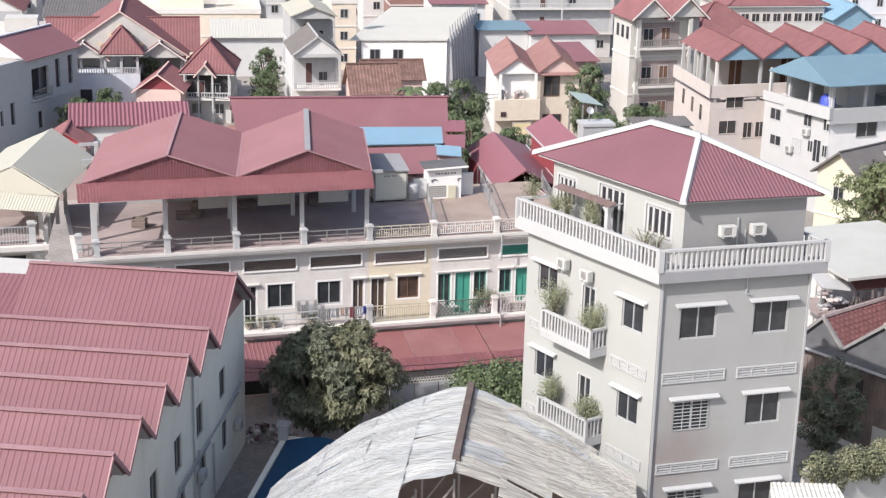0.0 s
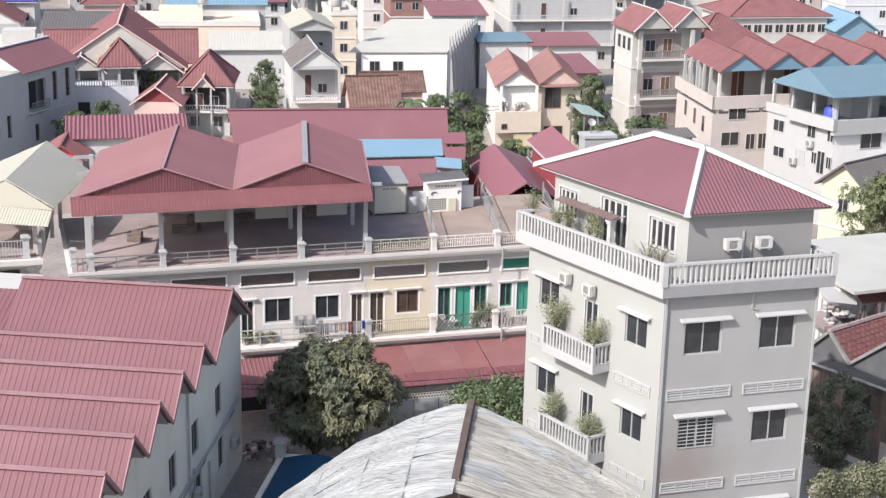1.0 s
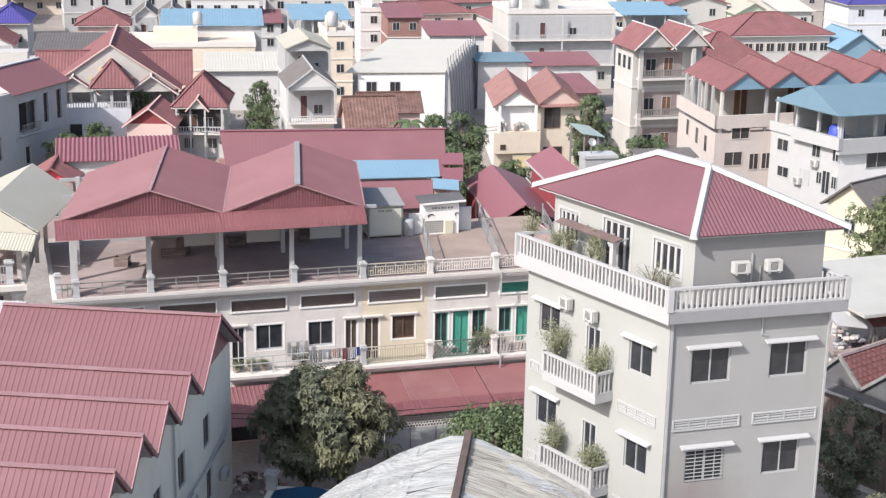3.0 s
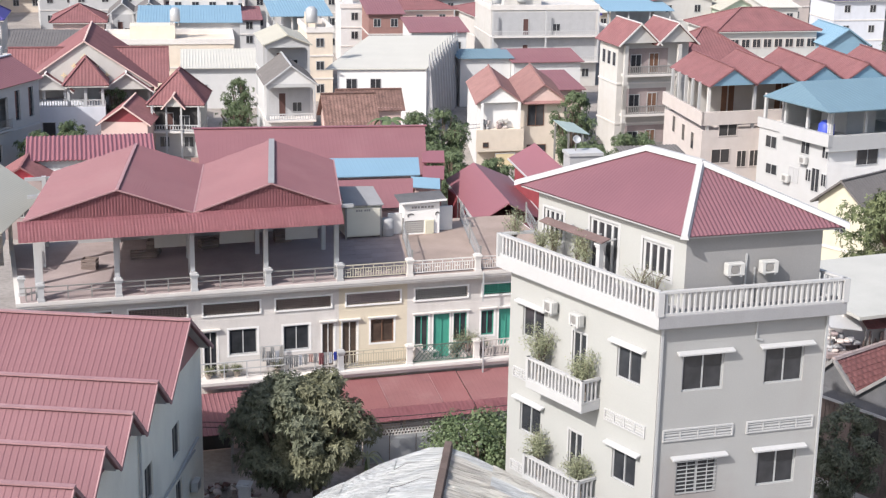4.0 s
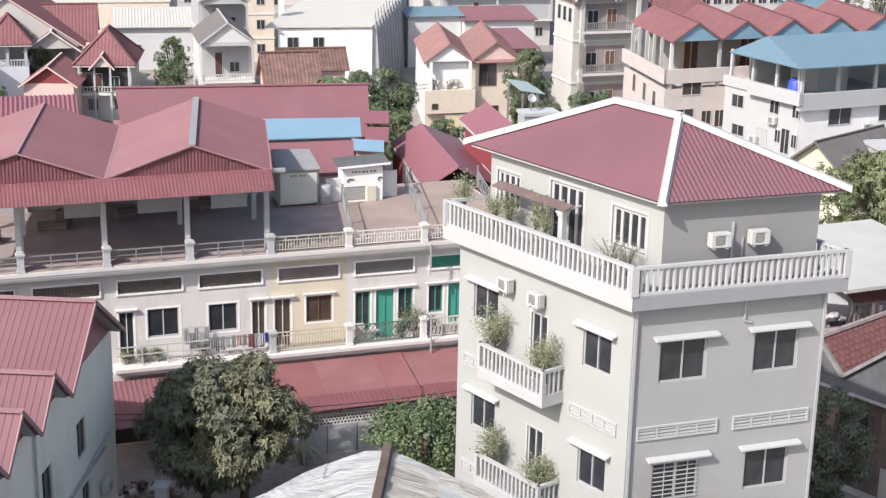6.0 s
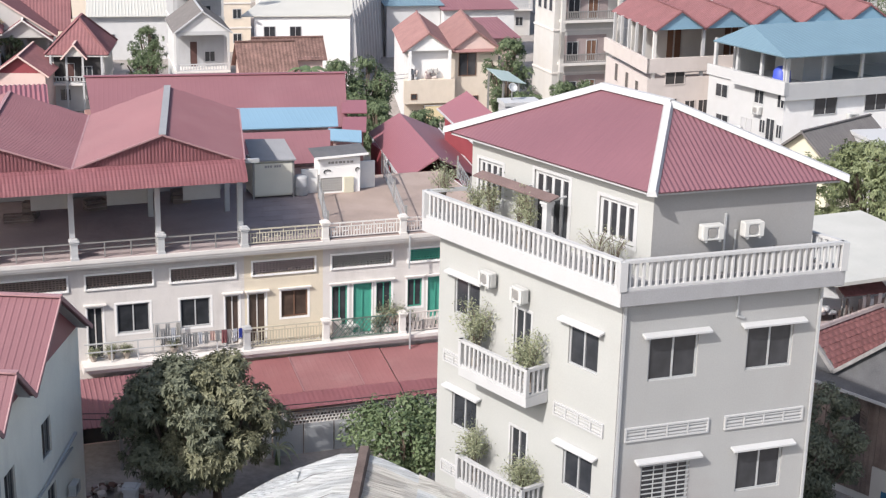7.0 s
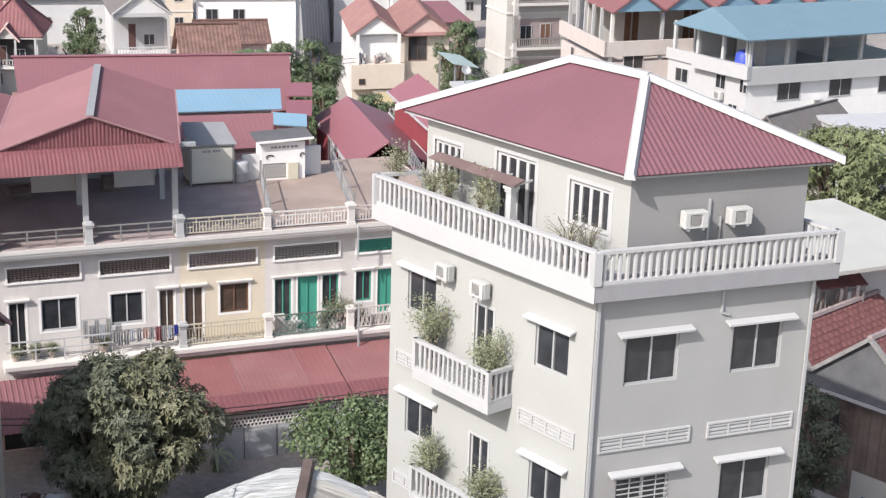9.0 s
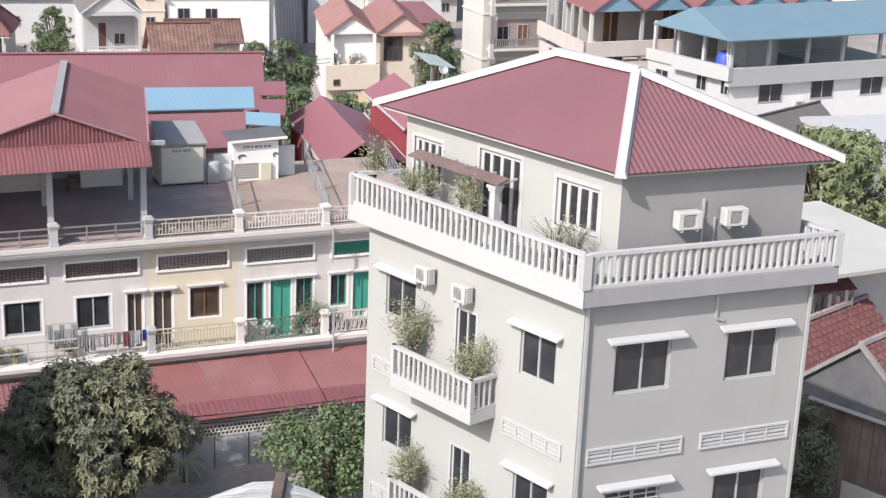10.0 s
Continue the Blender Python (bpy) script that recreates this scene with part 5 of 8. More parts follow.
wall_with_holes(bm, -24.0, 3.5, 0, ZV - 0.1, 0, 0.22, [(a, b, c + 0.4, d + 0.4) for a, b, c, d in rw_open], RWM)
box(bm, XL + 0.3, -0.68, 3.3, 3.5, 0, ZV - 0.1)
box(bm, XL + 0.3, -0.68, -24.0, -23.8, 0, ZV - 0.1)
box(bm, XL + 0.1, XL + 0.3, -24.0, 3.5, 0, ZV - 0.1)
part("walls", bm, "greywall", redb)
# added plate, dark so that the rooms look unlit
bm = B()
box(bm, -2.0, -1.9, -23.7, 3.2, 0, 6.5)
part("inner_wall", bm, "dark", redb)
for a, b, c, d in rw_open:
    window(redb, RWM @ at(a, 0.04, c + 0.4), b - a, d - c, 2, "steel", "glass", bar=0.05)
bm = B()
for y, z0, z1 in ((-5.35, 0.4, 6.9), (-7.6, 0.2, 3.0), (-4.7, 0.2, 3.3), (-2.4, 0.2, 2.6)):
    beam(bm, (-0.38, y, z0), (-0.38, y, z1), 0.07)
beam(bm, (-0.36, -7.6, 3.0), (-0.36, 1.9, 3.15), 0.06)
beam(bm, (-0.36, -9.0, 2.7), (-0.36, -3.0, 2.95), 0.06)
beam(bm, (-0.36, -0.9, 3.1), (-0.36, 2.4, 3.5), 0.10, 0.05)
part("pipes", bm, "alu", redb)
for y, z in ((-5.0, 1.6), (1.2, 1.2), (-7.9, 1.5)):
    ac_unit(redb, RWM @ at(y, 0, z + 0.4), 0.6, 0.42, 0.22)

# yard with its low wall and the blue tarpaulin roof
yard = thing("yard_wall", at(-8.6, 53.2, -0.4, -6.0), "low grey rendered yard wall with a square pier", "wall")
bm = B()
box(bm, -0.12, 0.12, -9, 0, 0, 1.5); box(bm, -0.12, 9.0, 0, 0.22, 0, 1.6)
part("wall", bm, "greywall", yard)
bm = B()
square_post(bm, 0, 0.1, 0, 2.3, 0.42, 0.08)
part("pier", bm, "grey", yard)
tarp = thing("tarpaulin_roof", at(0, 0, 0), "blue tarpaulin stretched over a low frame in the yard", "tarpaulin")
bm = B()
nx, ny = 14, 14
grid = []
for j in range(ny + 1):
    rowv = []
    for i in range(nx + 1):
        y = 42.5 + 10.3 * j / ny
        x0 = -8.4 - 1.1 * (1 - j / ny)
        x = x0 + (-5.75 - x0) * i / nx
        z = 1.25 + 0.22 * math.sin(i / nx * math.pi) + 0.05 * noise.noise(Vector((x * 1.2, y * 1.2, 0)))
        rowv.append(bm.verts.new((x, y, z)))
    grid.append(rowv)
for j in range(ny):
    for i in range(nx):
        bm.faces.new((grid[j][i], grid[j][i + 1], grid[j + 1][i + 1], grid[j + 1][i]))
bmesh.ops.solidify(bm, geom=bm.faces[:], thickness=0.02)
part("sheet", bm, "tarp", tarp, smooth=True)
bm = B()
for x in (-8.0, -6.0):
    for y in (42.8, 47, 52.4):
        beam(bm, (x, y, -0.4), (x, y, 1.27), 0.07)
part("poles", bm, "steel", tarp)

# ---------------------------------------------------------------- the old zinc shed
shed = thing("zinc_shed", at(-0.35, 40.7, 0, -4.0), "old timber shed under a bowed, torn corrugated zinc roof", "shed")
rng = random.Random(3)


def shed_side(sign, width, far_end, drop, bow, material, other, label, strips=4, per=25):
    """One slope of zinc sheets laid in overlapping courses; far_end is how far the outer corner falls back."""
    y_bot = -10.6
    for r in range(strips):
        u0, u1 = r / strips, (r + 1.14) / strips
        for s in range(((16, 20, per, per) if sign > 0 else (17, 21, per, per))[r]):
            bm = B()
            lift, curl, skewed = rng.uniform(0.01, 0.05), rng.uniform(-0.02, 0.07), rng.uniform(-0.2, 0.2)
            amp = rng.uniform(0.012, 0.026)
            cut = rng.uniform(0.2, 0.6) if sign > 0 and rng.random() < 0.10 else 1.04
            prev = None
            for i in range(9):
                t = (s + cut * i / 7 + 0.04) / per
                pts = []
                for k in range(4):
                    uu = min(u0 + (u1 - u0) * k / 3, 1.02)
                    x = sign * width * uu
                    far = -far_end * uu ** 1.8
                    y = far + (y_bot - far) * t + skewed * 0.12 * k
                    z = 9.0 - drop * (uu ** bow) + 0.03 * (1 - k / 3) + 0.16 * noise.noise(Vector((x * 0.35, y * 0.5, sign))) + 0.09 * noise.noise(Vector((x * 1.1, y * 1.7, 5)))
                    z += (amp if i % 2 else -amp) + lift * (i / 8) + (curl if k == 3 else 0) * abs(noise.noise(Vector((s * 3.1, i * 0.3, r))))
                    z += (0.3 * t ** 2 * noise.noise(Vector((x * 2.3, y * 2.9, 9))) if r == 0 else 0)
                    pts.append(bm.verts.new((x, y, z)))
                if prev:
                    for k in range(3):
                        bm.faces.new((prev[k], prev[k + 1], pts[k + 1], pts[k]))
                prev = pts
            bmesh.ops.solidify(bm, geom=bm.faces[:], thickness=0.012)
            part("zinc_sheet", bm, other if rng.random() < 0.22 else material, shed, label if r == 0 and s == 0 else "", smooth=False)


shed_side(1, 5.7, 1.7, 2.1, 1.15, "zinc_old", "zinc", "brown-stained zinc sheets")
shed_side(-1, 6.2, 3.9, 2.3, 1.5, "zinc", "zinc_pale", "silvery zinc sheets")
bm = B()
for i in range(15):
    y = 0.1 - i * 0.42
    w = 0.15
    solid(bm, [(-w, y, 9.0), (w, y, 9.0), (w, y - 0.45, 9.0), (-w, y - 0.45, 9.0)], [(-w * 0.7, y, 9.17 + 0.03 * (i % 2)), (w * 0.7, y, 9.17 + 0.03 * (i % 2)), (w * 0.7, y - 0.42, 9.15), (-w * 0.7, y - 0.42, 9.15)])
part("ridge_tiles", bm, "rust", shed)
bm = B()
box(bm, -5.2, -5.0, -10.3, -3.2, -0.4, 6.5); box(bm, 4.9, 5.1, -10.3, -2.0, -0.4, 6.7)
box(bm, -5.0, 4.9, -3.4, -3.2, -0.4, 6.5)
solid(bm, [(-4.9, -3.4, 6.5), (4.8, -3.4, 6.5), (0, -3.4, 8.7)], [(-4.9, -3.2, 6.5), (4.8, -3.2, 6.5), (0, -3.2, 8.7)])
part("walls", bm, "oldwood", shed)
bm = B()
for y in (-6.6, -4.6):
    beam(bm, (-5, y, 6.6), (4.8, y, 6.7), 0.12)
    for x in (-3.6, -2.4, -1.2, 0, 1.2, 2.4, 3.6):
        beam(bm, (x, y, 6.65), (x, y, 8.6 - abs(x) * 0.36), 0.07)
        if x < 3.6:
            beam(bm, (x, y, 6.65), (x + 1.2, y, 8.4 - abs(x + 1.2) * 0.36), 0.06)
part("beams", bm, "steel", shed)

# ---------------------------------------------------------------- cream-roofed house beside the terrace
ch = thing("cream_roof_house", RW @ at(0, 0, -0.4), "house with a cream ribbed roof, white balcony and carved corner column", "house")
c4 = 0.4
rf, rb = Vector((-3.6, 4.6, 10.85 + c4)), Vector((-1.4, 12.6, 10.85 + c4))
ef, eb = Vector((-1.45, 3.3, 9.6 + c4)), Vector((0.75, 10.6, 9.6 + c4))
lf0, lb0 = Vector((-6.0, 5.8, 9.6 + c4)), Vector((-3.8, 13.8, 9.6 + c4))
bm = B()
sheet(bm, [rf, rb, eb, ef], rb - rf, 0.25, 0.004, 0.04, "rib")
sheet(bm, [rf, rb, lb0, lf0], rb - rf, 0.25, 0.004, 0.04, "rib")
part("slopes", bm, "creamroof", ch)
bm = B()
solid(bm, [ef + Vector((0, 0, -0.1)), lf0 + Vector((0, 0, -0.1)), rf + Vector((0, 0, -0.1))], [ef + Vector((0.02, 0.06, -0.1)), lf0 + Vector((0.02, 0.06, -0.1)), rf + Vector((0.02, 0.06, -0.1))])
part("gable_sheet", bm, "creamroof", ch)
bm = B()
sheet(bm, [ef + Vector((-0.1, -0.05, -0.1)), lf0 + Vector((0, -0.05, -0.1)), lf0 + Vector((-0.3, -0.8, -0.75)), ef + Vector((-0.35, -0.65, -0.75))], ef - lf0, 0.16, 0.02, 0.03)
part("eave_strip", bm, "creamroof", ch)
bm = B()
box(bm, -14, -2.2, 3.4, 12.5, 6.7 + c4, 7.1 + c4); box(bm, -14, -2.1, 3.2, 3.4, 6.85 + c4, 7.1 + c4)
part("mouldings", bm, "trim", ch)
bm = B()
box(bm, -2.5, -2.3, 3.7, 14, 0, 6.7 + c4)
box(bm, -14, -2.5, 4.4, 4.6, 0, 6.7 + c4)
slab(bm, [(-2.3, 3.9, 8.0 + c4), (-2.1, 3.9, 8.0 + c4), (-1.2, 12, 8.0 + c4), (-1.4, 12, 8.0 + c4)], 1.0)
part("walls", bm, "cream", ch)
bm = B()
square_post(bm, -2.85, 3.7, 7.1 + c4, 8.25 + c4, 0.32, 0.08)
part("rail_post", bm, "white", ch)
bm = B()
for p in ((-2.4, 4.5), (-2.0, 5.2), (-1.5, 7.0), (-1.0, 8.8), (-5.5, 4.9), (-8.5, 4.9)):
    box(bm, p[0] - 0.1, p[0] + 0.1, p[1] - 0.1, p[1] + 0.1, 7.1 + c4, 9.6 + c4)
part("columns", bm, "trim", ch)
bm = B()
for i in range(38):
    x = -3.1 - i * 0.14
    beam(bm, (x, 3.65, 7.1 + c4), (x, 3.65, 7.95 + c4), 0.03)
for z in (7.3, 7.55, 7.98):
    beam(bm, (-14, 3.65, z + c4), (-2.95, 3.65, z + c4), 0.04)
part("railing", bm, "alu", ch)
lathe_prof = [(0.16, 0), (0.16, 2.6), (0.22, 2.7), (0.18, 2.85), (0.30, 3.0), (0.24, 3.15), (0.40, 3.35), (0.40, 3.5)]
bm = B()
lathe(bm, lathe_prof, 12, at(-2.55, 3.75, 3.2 + c4))
part("column", bm, "white", ch, "white carved column")
bm = B()
box(bm, -14, -3.2, 4.36, 4.4, 5.6 + c4, 6.3 + c4)
part("window_band", bm, "glass", ch)
bm = B()
box(bm, -14, -2.4, 2.9, 4.4, 4.5 + c4, 4.8 + c4)
part("lower_balcony", bm, "trim", ch)
bm = B()
box(bm, -14, -2.6, 8.6, 8.8, 7.1 + c4, 9.7 + c4)
part("rear_wall", bm, "concrete", ch)
bm = B()
box(bm, -13.9, -2.4, 3.5, 8.5, 7.105 + c4, 7.14 + c4)
part("balcony_floor", bm, "concrete", ch)

# ---------------------------------------------------------------- roofs behind the terrace
def ribbed_hall(name, m, pts_list, material, label, wall=None, wall_mat="pink", pitch=0.24):
    """A hall given by its roof planes, with simple walls under them."""
    ob = thing(name, m, label, "building")
    for pts, al in pts_list:
        bm = B()
        sheet(bm, pts, al, pitch, 0.0015, 0.05, "rib")
        part("roof_slope", bm, material, ob)
    if wall:
        bm = B()
        for b in wall:
            box(bm, *b)
        part("walls", bm, wall_mat, ob)
    return ob


ribbed_hall("rear_hall", RW, [([(10.17, 25.37, 9.59), (24.09, 23.36, 9.59), (22.83, 18.41, 7.75), (9.75, 17.77, 6.84)], (13.92, -2.01, 0)), ([(10.17, 25.37, 9.59), (24.09, 23.36, 9.59), (24.80, 28.31, 7.79), (10.88, 30.32, 7.79)], (13.92, -2.01, 0))],
            "red", "hall with a broad red ribbed metal roof behind the terrace", [(10.2, 22.53, 19.01, 27, -0.4, 7.45)], "brickred")
cap = thing("ridge_cap", RW, "dull red ridge flashing of the rear hall", "roof")
bm = B()
beam(bm, (10.07, 25.38, 9.62), (24.19, 23.35, 9.62), 0.34, 0.05)
part("flashing", bm, "red2", cap)
ribbed_hall("blue_lean_to", RW, [([(15.9, 14.0, 9.95), (20.8, 13.3, 9.95), (20.3, 11.2, 9.45), (15.4, 11.7, 9.45)], (1, 0, 0))], "blue", "sky-blue sheet metal lean-to roof", [(15.8, 20.0, 11.9, 13.2, -0.4, 9.35)])
ribbed_hall("rear_lean_to", RW, [([(14.2, 11.6, 9.3), (19.9, 11.2, 9.3), (19.4, 9.3, 8.2), (13.8, 9.6, 8.2)], (1, 0, 0))], "red", "dull red lean-to roof behind the roof hut", [(14, 19.6, 9.8, 11.2, -0.4, 7.9)])
ribbed_hall("plum_roof", RW, [([(23.2, 20.9, 8.6), (24.5, 20.6, 8.6), (24.0, 18.8, 8.3), (22.7, 19.1, 8.3)], (1, 0, 0)), ([(22.7, 18.8, 8.15), (23.9, 18.5, 8.15), (23.3, 16.6, 7.8), (22.1, 17.0, 7.8)], (1, 0, 0))], "red2", "dark plum stepped lean-to roofs", [(22.6, 23.4, 17.4, 20.2, -0.4, 7.7)], "brickred")
ribbed_hall("small_blue_roof", RW, [([(21.3, 17.0, 8.0), (22.9, 16.1, 8.0), (22.6, 15.0, 7.65), (21.0, 15.9, 7.65)], (1, 0, 0))], "blue", "small blue lean-to roof", [(21.4, 22.4, 15.9, 16.1, -0.4, 7.6)])
ribbed_hall("red_gable_house", RW, [([(26.1, 19.7, 8.0), (24.9, 9.6, 8.0), (23.5, 10.9, 6.6), (24.9, 21.3, 6.6)], (0, 1, 0)), ([(26.1, 19.7, 8.0), (24.9, 9.6, 8.0), (27.6, 10.6, 6.5), (29.2, 22.0, 6.5)], (0, 1, 0))], "red2", "small house under a steep red ribbed gable roof", [(24.3, 26.6, 11.2, 19, -0.4, 6.6)], "redwall")
ribbed_hall("red_gable_house", RW, [([(30.0, 19.8, 9.0), (29.0, 11.3, 9.0), (27.6, 11.9, 7.95), (28.59, 20.56, 7.95)], (0, 1, 0)), ([(30.0, 19.8, 9.0), (29.0, 11.3, 9.0), (30.6, 10.4, 7.4), (31.6, 18.6, 7.4)], (0, 1, 0))], "red2", "house under a bright red ribbed gable roof", [(28.3, 30.6, 12.4, 18.5, -0.4, 7.85)], "redwall")
ribbed_hall("red_lean_to", RW, [([(23.6, 11.2, 6.5), (26.6, 10.7, 6.5), (26.0, 8.2, 5.85), (23.0, 8.8, 5.85)], (1, 0, 0))], "red2", "short red eave roof over a back door", [(23.4, 25.6, 9.6, 10.6, -0.4, 6.0)], "grey")

# white posts and porch of the red gabled house
porch = thing("porch", RW, "white painted porch posts with a red scalloped eave", "porch")
for i in range(7):
    d = 10.9 + i * 1.5
    x = 23.5 + (d - 10.9) * 0.135
    bm = B()
    box(bm, x - 0.06, x + 0.06, d - 0.06, d + 0.06, -0.4, 6.55)
    part("post", bm, "white", porch)
for z in (5.2, 6.45):
    bm = B()
    beam(bm, (23.5, 10.9, z), (24.75, 19.9, z), 0.08)
    part("rail", bm, "white", porch)
for p, q in (((23.5, 10.9, 6.56), (24.9, 21.3, 6.56)), ((27.6, 10.6, 6.46), (29.2, 22.0, 6.46)), ((27.58, 11.9, 7.92), (28.57, 20.56, 7.92))):
    bm = B()
    beam(bm, p, q, 0.07, 0.09)
    part("eave_trim", bm, "white", porch)
bm = B()
strip(bm, [(9.9, 6.75), (9.55, 6.62), (9.35, 6.42), (9.3, 6.2)], 23.9, 26.2)
part("eave_strip", bm, "red2", porch)

# ---------------------------------------------------------------- houses of the quarter
def far_window(parent, m, w, h, frame="white", pane="glass", leaves=2):
    bm = B()
    t = 0.05
    wall_with_holes(bm, -t, w + t, -t, h + t, -0.05, 0, [(w * i / leaves + (0.02 if i else 0), w * (i + 1) / leaves - (0.02 if i < leaves - 1 else 0), 0, h) for i in range(leaves)])
    f = part("window", bm, frame, parent, m=m)
    bm = B()
    box(bm, 0, w, -0.02, -0.004, 0, h)
    part("pane", bm, pane, f)
    return f


def rail_front(parent, x0, x1, y, z, h=0.6, material="white", step=0.22):
    bm = B()
    box(bm, x0, x1, y - 0.05, y + 0.05, z + h - 0.08, z + h); box(bm, x0, x1, y - 0.04, y + 0.04, z, z + 0.08)
    n = max(2, int((x1 - x0) / step))
    for i in range(n + 1):
        x = x0 + (x1 - x0) * i / n
        box(bm, x - 0.035, x + 0.035, y - 0.03, y + 0.03, z + 0.08, z + h - 0.08)
    return part("balustrade", bm, material, parent)


def gable_roof(ob, x0, x1, y0, y1, z, rise, material, over=0.35, front=True, shape="wave", pitch=0.28, infill=None, capm=None, amp=0.014):
    """A gable roof; front: the ridge runs into the depth and the gable looks to the front."""
    cap = capm or material
    if front:
        xm = (x0 + x1) / 2
        a = [(x0 - over, z - over * rise * 2 / (x1 - x0)), (xm, z + rise), (x1 + over, z - over * rise * 2 / (x1 - x0))]
        for (xa, za), (xb, zb) in zip(a, a[1:]):
            bm = B()
            sheet(bm, [(xa, y0 - over, za), (xb, y0 - over, zb), (xb, y1 + over, zb), (xa, y1 + over, za)], (0, 1, 0), pitch, amp, 0.07, shape)
            rp = part("roof_slope", bm, material, ob)
        bm = B()
        beam(bm, (xm, y0 - over - 0.03, z + rise + 0.05), (xm, y1 + over, z + rise + 0.05), 0.15, 0.07)
        for xa, za in (a[0], a[2]):
            beam(bm, (xa, y0 - over - 0.04, za), (xm, y0 - over - 0.04, z + rise), 0.05, 0.12)
        part("ridge_cap", bm, cap, ob)
        bm = B()
        solid(bm, [(x0, y0 + 0.01, z - 0.02), (x1, y0 + 0.01, z - 0.02), (xm, y0 + 0.01, z + rise - 0.08)], [(x0, y0 + 0.15, z - 0.02), (x1, y0 + 0.15, z - 0.02), (xm, y0 + 0.15, z + rise - 0.08)])
        solid(bm, [(x0, y1 - 0.01, z - 0.02), (x1, y1 - 0.01, z - 0.02), (xm, y1 - 0.01, z + rise - 0.08)], [(x0, y1 - 0.15, z - 0.02), (x1, y1 - 0.15, z - 0.02), (xm, y1 - 0.15, z + rise - 0.08)])
        part("gable_walls", bm, infill or "white", ob)
    else:
        ym = (y0 + y1) / 2
        zo = z - over * rise * 2 / (y1 - y0)
        for ya in (y0 - over, y1 + over):
            bm = B()
            sheet(bm, [(x0 - over, ya, zo), (x1 + over, ya, zo), (x1 + over, ym, z + rise), (x0 - over, ym, z + rise)], (1, 0, 0), pitch, amp, 0.07, shape)
            part("roof_slope", bm, material, ob)
        bm = B()
        beam(bm, (x0 - over, ym, z + rise + 0.05), (x1 + over, ym, z + rise + 0.05), 0.22, 0.1)
        part("ridge_cap", bm, cap, ob)
        bm = B()
        for x in (x0, x1 - 0.15):
            solid(bm, [(x, y0, z - 0.02), (x, y1, z - 0.02), (x, ym, z + rise - 0.08)], [(x + 0.15, y0, z - 0.02), (x + 0.15, y1, z - 0.02), (x + 0.15, ym, z + rise - 0.08)])
        part("gable_walls", bm, infill or "white", ob)


def hip_roof(ob, x0, x1, y0, y1, z, rise, material, over=0.4, shape="wave", pitch=0.28, capm=None):
    x0, x1, y0, y1 = x0 - over, x1 + over, y0 - over, y1 + over
    w, d = x1 - x0, y1 - y0
    k = min(w, d) / 2
    if w >= d:
        a, b = Vector((x0 + k, (y0 + y1) / 2, z + rise)), Vector((x1 - k, (y0 + y1) / 2, z + rise))
    else:
        a, b = Vector(((x0 + x1) / 2, y0 + k, z + rise)), Vector(((x0 + x1) / 2, y1 - k, z + rise))
    c = [Vector((x0, y0, z)), Vector((x1, y0, z)), Vector((x1, y1, z)), Vector((x0, y1, z))]
    if w >= d:
        polys = [([c[0], c[1], b, a], (1, 0, 0)), ([c[1], c[2], b], (0, 1, 0)), ([c[2], c[3], a, b], (1, 0, 0)), ([c[3], c[0], a], (0, 1, 0))]
        hips = [(c[0], a), (c[1], b), (c[2], b), (c[3], a), (a, b)]
    else:
        polys = [([c[0], c[1], a], (1, 0, 0)), ([c[1], c[2], b, a], (0, 1, 0)), ([c[2], c[3], b], (1, 0, 0)), ([c[3], c[0], a, b], (0, 1, 0))]
        hips = [(c[0], a), (c[1], a), (c[2], b), (c[3], b), (a, b)]
    for p, al in polys:
        q = []
        for v in p:
            if not q or (v - q[-1]).length > 1e-3:
                q.append(v)
        bm = B()
        sheet(bm, q, al, pitch, 0.014, 0.07, shape)
        part("roof_slope", bm, material, ob)
    bm = B()
    for p, q in hips:
        if (q - p).length > 0.05:
            beam(bm, p + Vector((0, 0, 0.05)), q + Vector((0, 0, 0.05)), 0.2, 0.09)
    part("ridge_cap", bm, capm or material, ob)
    bm = B()
    box(bm, x0 + 0.02, x1 - 0.02, y0 + 0.02, y1 - 0.02, z - 0.16, z - 0.08)
    part("soffit", bm, "cream", ob)


def shell(ob, w, d, h, material, floors=2, bands=True):
    bm = B()
    box(bm, 0, w, 0, d, 0, h)
    part("masonry", bm, material, ob)
    if bands:
        bm = B()
        for i in range(1, floors):
            z = h * i / floors
            box(bm, -0.07, w + 0.07, -0.07, d + 0.07, z - 0.09, z + 0.05)
        part("mouldings", bm, "trim", ob)


